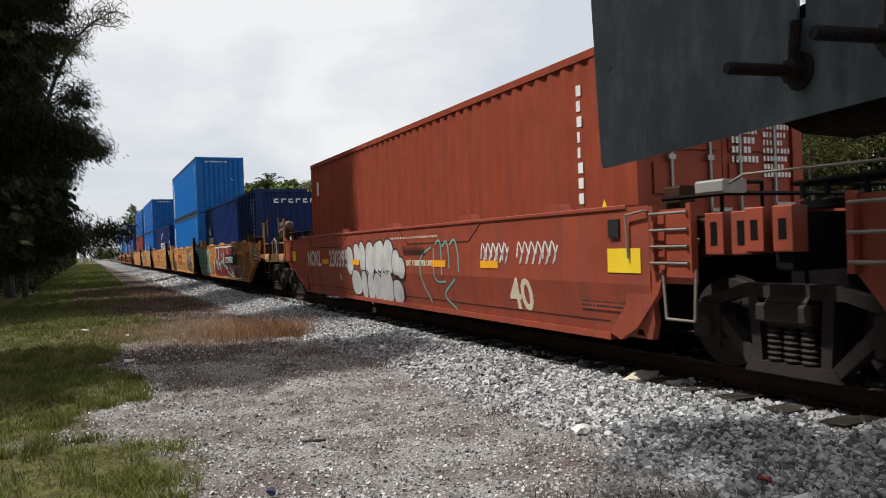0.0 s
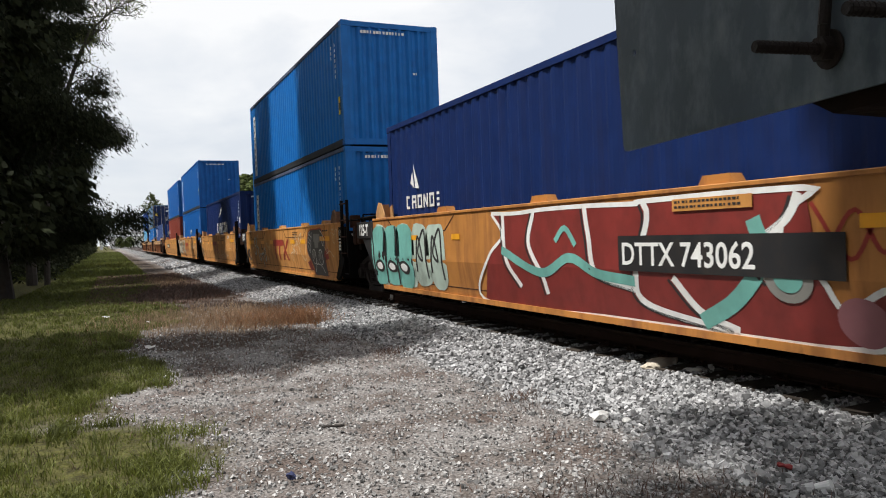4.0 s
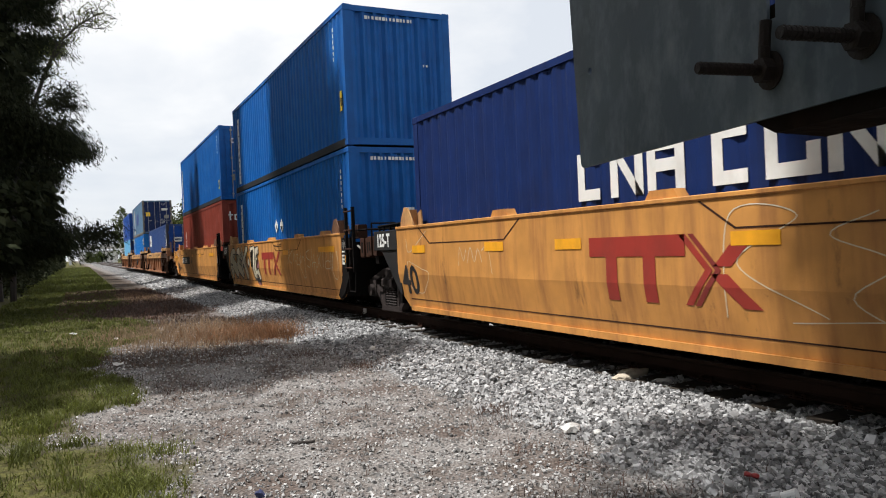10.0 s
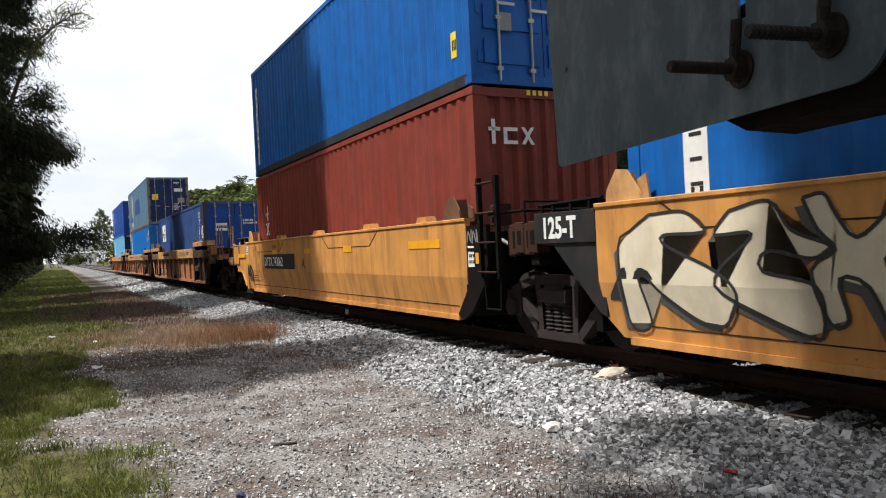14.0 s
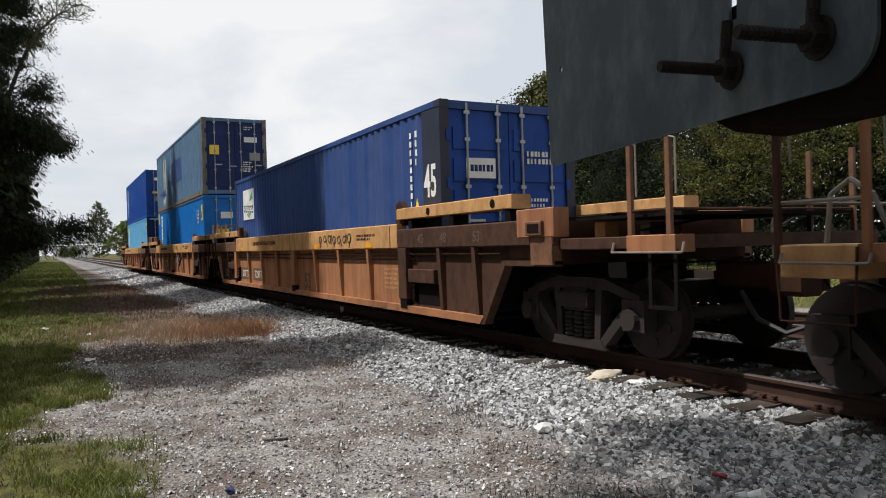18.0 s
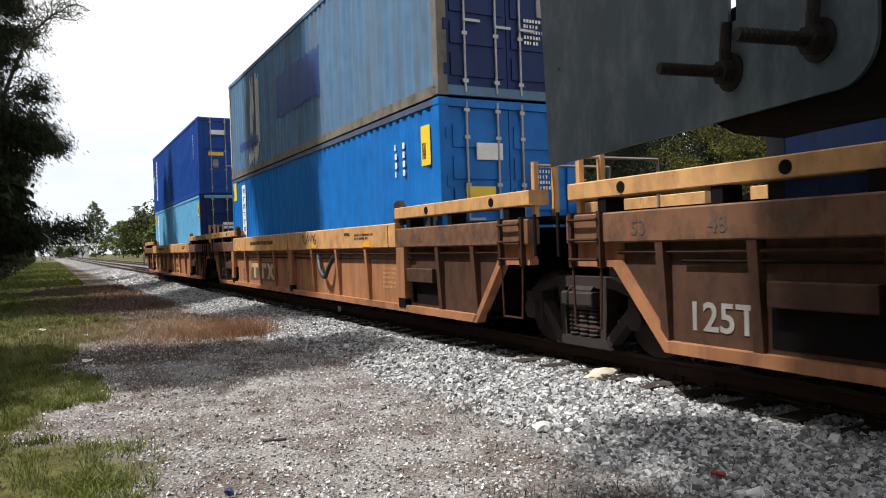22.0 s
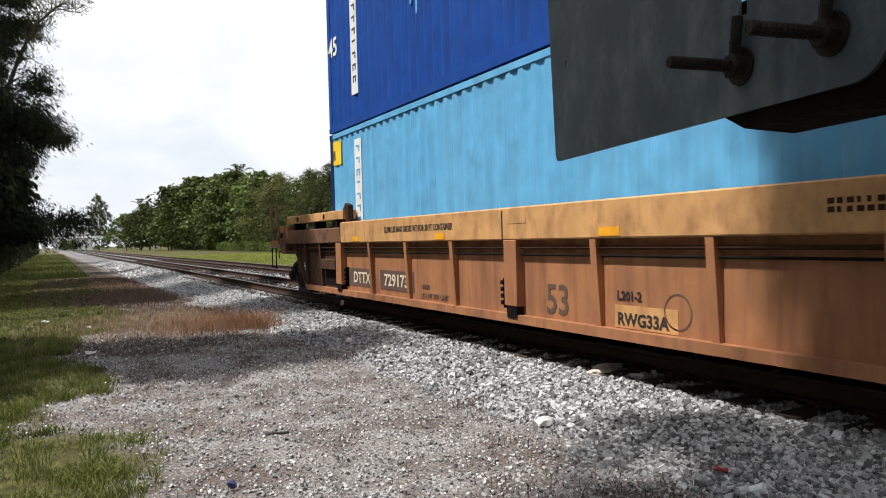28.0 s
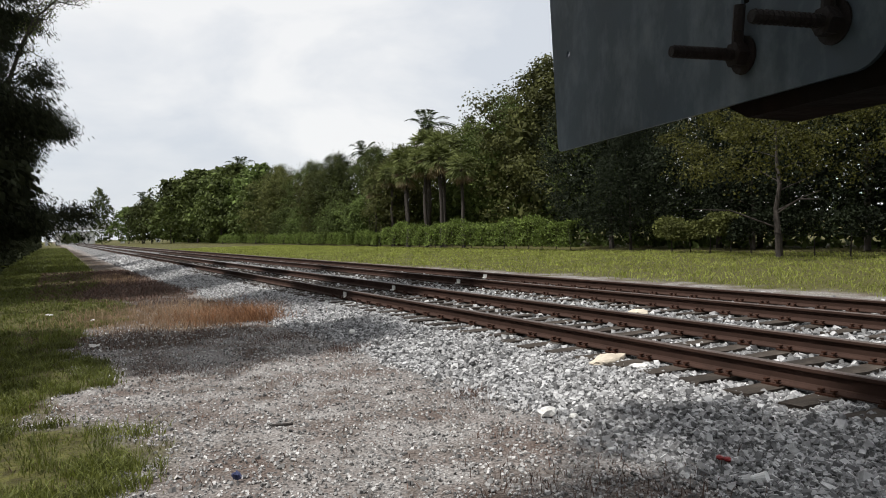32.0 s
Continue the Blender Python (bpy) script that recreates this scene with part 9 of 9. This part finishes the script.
place(broad_tree(17, 20.0, 4.4, 300, size=0.5, per=22, low=0.04, label="tall narrow green tree at the end of the wood"), [(17.2, 300, 1.0, 45)])
place(palm(21, 7.4, n=84, ln=1.45), [(31.6, 62.5, 1.12, 0), (32.0, 67.5, 1.18, 80), (31.4, 59.0, 1.1, 150), (33.0, 64.5, 1.34, 210), (31.6, 55.4, 0.95, 260), (32.2, 71.5, 1.05, 30), (32.6, 60.6, 1.26, 310), (31.2, 65.6, 0.98, 120), (31.5, 74.5, 0.9, 190)])
place(palm(22, 11.0, False, 22, 2.3, "tall feather-leaved palm rising over the wood"), [(34.5, 67.5, 1.1, 0), (39, 95, 1.12, 120), (28.5, 270, 1.4, 40), (46, 200, 1.8, 200), (47, 222, 1.7, 60)])


def hedge(y0, y1, x, h, d, seed, label, leaf="hedge", n=9000, foot=0.12):
    r = np.random.RandomState(seed)
    th = empty("hedge", label, "hedge", "hedges beyond the far verge", x, (y0 + y1) / 2, 0.0)
    L = (y1 - y0) / 2
    rnd = random.Random(seed)
    for i in range(int(L * 1.2) + 1):
        yy = -L + (i + 0.5) * 2 * L / (int(L * 1.2) + 1)
        part("stem", rod(BM(), (0, yy, -0.05), (rnd.uniform(-.1, .1), yy + rnd.uniform(-.2, .2), h * 0.7), 0.035, 5, 0.015), M["bark"], th)
    y = r.uniform(-L, L, n)
    f = r.uniform(0, 1, n)
    hh = h * (0.95 + 0.11 * np.sin(y * 0.63 + seed) + 0.08 * np.sin(y * 1.7 + seed) + 0.05 * np.sin(y * 4.1))
    fx = np.where(f < 0.62, -d / 2 + r.normal(0, 0.09, n), r.uniform(-d / 2, d / 2, n))
    z = np.where(f < 0.62, r.uniform(foot, 1, n) * hh, hh + r.normal(0, 0.06, n))
    base = np.stack([fx + 0.12 * np.sin(y * 2.3 + z * 2), y, z], 1)
    dd = r.normal(0, 1, (n, 3)) + [-0.5, 0, 0.1]
    dd /= np.linalg.norm(dd, axis=1, keepdims=True)
    ln = r.uniform(0.08, 0.18, (n, 1))
    part("leaves", leaf_mesh("leaves", base, base + dd * ln, ln[:, 0] * 0.7, r), M[leaf], th)


hedge(37.5, 68, 29.3, 1.95, 1.3, 1, "long clipped green hedge at the edge of the wood", n=16000)
hedge(72, 86, 30.5, 1.5, 1.2, 2, "low rounded hedge at the edge of the wood")
hedge(88, 120, 31.0, 1.5, 1.2, 3, "low uneven hedge at the edge of the wood", n=10000)
# olive leaf, duller than the other hedges, puts this bush's dimness into colour
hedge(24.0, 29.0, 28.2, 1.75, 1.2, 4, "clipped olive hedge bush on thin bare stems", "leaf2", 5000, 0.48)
hedge(8.0, 23.0, 26.8, 1.7, 1.2, 5, "clipped hedge darkened for the shade under the trees", "shadeleaf", 9000, 0.48)
hedge(125, 170, 32.0, 1.7, 1.2, 6, "distant low hedge at the edge of the wood", n=9000)


def undergrowth():
    r = np.random.RandomState(77)
    n = 42000
    y = -20 + 320 * r.uniform(0, 1, n) ** 1.5
    x = 33.0 + 0.02 * y + r.uniform(0, 5, n)
    z = r.uniform(0, 1, n) ** 1.2 * (4.6 + 1.2 * np.sin(y * 0.31) + 0.8 * np.sin(y * 0.83))
    base = np.stack([x, y, z], 1)
    d = r.normal(0, 1, (n, 3))
    d /= np.linalg.norm(d, axis=1, keepdims=True)
    ln = r.uniform(0.25, 0.6, (n, 1)) * (1 + y[:, None] * 0.006)
    me = leaf_mesh("undergrowth", base, base + d * ln, ln[:, 0] * 0.7, r)
    tagged(part("undergrowth", me, M["leaf"], None), "dense dark shrubs and creepers under the wood", "undergrowth", kind="stuff")
    # low shrubs under the row beside the path
    n = 60000
    y = 40 + 230 * r.uniform(0, 1, n) ** 1.4
    x = -2.4 - 0.008 * y - r.uniform(0, 7, n) ** 1.2
    z = r.uniform(0, 1, n) ** 1.2 * (3.2 + 0.8 * np.sin(y * 0.4) + 0.02 * y)
    base = np.stack([x, y, z], 1)
    d = r.normal(0, 1, (n, 3))
    d /= np.linalg.norm(d, axis=1, keepdims=True)
    ln = r.uniform(0.08, 0.22, (n, 1)) * (1 + y[:, None] * 0.008)
    tagged(part("undergrowth", leaf_mesh("undergrowth", base, base + d * ln, ln[:, 0] * 0.6, r), M["needle"], None), "dark scrub behind the needle trees", "undergrowth", kind="stuff")
    n = 60000
    y = r.uniform(22, 75, n)
    x = -4.5 - r.uniform(0, 1, n) * 5
    z = r.uniform(0.2, 9.0, n) * (1 - 0.3 * np.sin(y * 0.5) ** 2)
    base = np.stack([x, y, z], 1)
    d = r.normal(0, 1, (n, 3))
    d /= np.linalg.norm(d, axis=1, keepdims=True)
    ln = r.uniform(0.10, 0.26, (n, 1))
    tagged(part("undergrowth", leaf_mesh("undergrowth", base, base + d * ln, ln[:, 0] * 0.42, r), M["needle"], None), "dark thicket between the needle trees", "undergrowth", kind="stuff")


undergrowth()


# ================= far end of the line =================
# concrete lightened so the distance haze is part of its colour
M["concrete"] = mat("haze-paled concrete", (0.62, 0.62, 0.61), 0.85, var=0.12, scale=0.5, dirt=(0.25, 0.24, 0.22), dirt_amt=0.5)
M["farwall"] = mat("pale rendered wall", (0.55, 0.55, 0.54), 0.85, var=0.1, scale=0.4)
M["farroof"] = mat("grey roof sheet", (0.22, 0.22, 0.23), 0.7, var=0.1, scale=0.4)
M["pane"] = mat("dark window pane", (0.03, 0.035, 0.04), 0.2)


def far_end():
    th = empty("overpass", "haze-paled concrete road overpass crossing the line", "bridge", "", 8, 335, 0)
    part("deck", box(BM(), -60, 60, -5, 5, 6.6, 7.2), M["concrete"], th)
    for s in (-1, 1):
        part("parapet", box(BM(), -60, 60, s * 5 - 0.15, s * 5 + 0.15, 7.2, 8.1), M["concrete"], th)
    for x in (-40, -26, -12, 16, 30, 44):
        bm = box(BM(), x - 0.8, x + 0.8, -4.5, 4.5, 5.9, 6.6)
        part("pier_cap", bm, M["concrete"], th)
        for y in (-3, 3):
            part("pier", rod(BM(), (x, y, -0.3), (x, y, 5.9), 0.55, 12), M["concrete"], th)
    for gx in (-3.5, -1.2, 1.2, 3.5):
        part("girder", box(BM(), -60, 60, gx - 0.25, gx + 0.25, 5.9, 6.6), M["concrete"], th)
    for x, y, wd, h, lb in ((8, 420, 18, 5.8, "pale low building beyond the overpass"),):
        b = empty("building", lb, "building", "", x, y, -0.1)
        part("wall", box(BM(), -wd / 2, wd / 2, -4, 4, 0, h), M["farwall"], b)
        part("roof", box(BM(), -wd / 2 - 0.4, wd / 2 + 0.4, -4.4, 4.4, h, h + 0.5), M["farroof"], b)
        for i in range(3):
            wx = -wd / 2 + (i + 0.5) * wd / 3
            win = part("window", box(BM(), wx - 0.7, wx + 0.7, -4.06, -3.98, 1.1, 2.5), M["farwall"], b)
            part("pane", box(BM(), wx - 0.6, wx + 0.6, -4.09, -4.06, 1.2, 2.4), M["pane"], win)


far_end()


# ================= motion of the train =================
def motions():
    for th, x, y, z in MOVERS:
        walk(th, [(t, pose(x, y - d, z)) for t, d in RUN])
    ts = [i * 0.1 for i in range(321)]
    ds = np.interp(ts, [r[0] for r in RUN], [r[1] for r in RUN])
    for wheel, y in WHEELS:
        walk(wheel, [(t, pose(0, y, 0.42, math.degrees(d / 0.42) % 360)) for t, d in zip(ts, ds)])


motions()
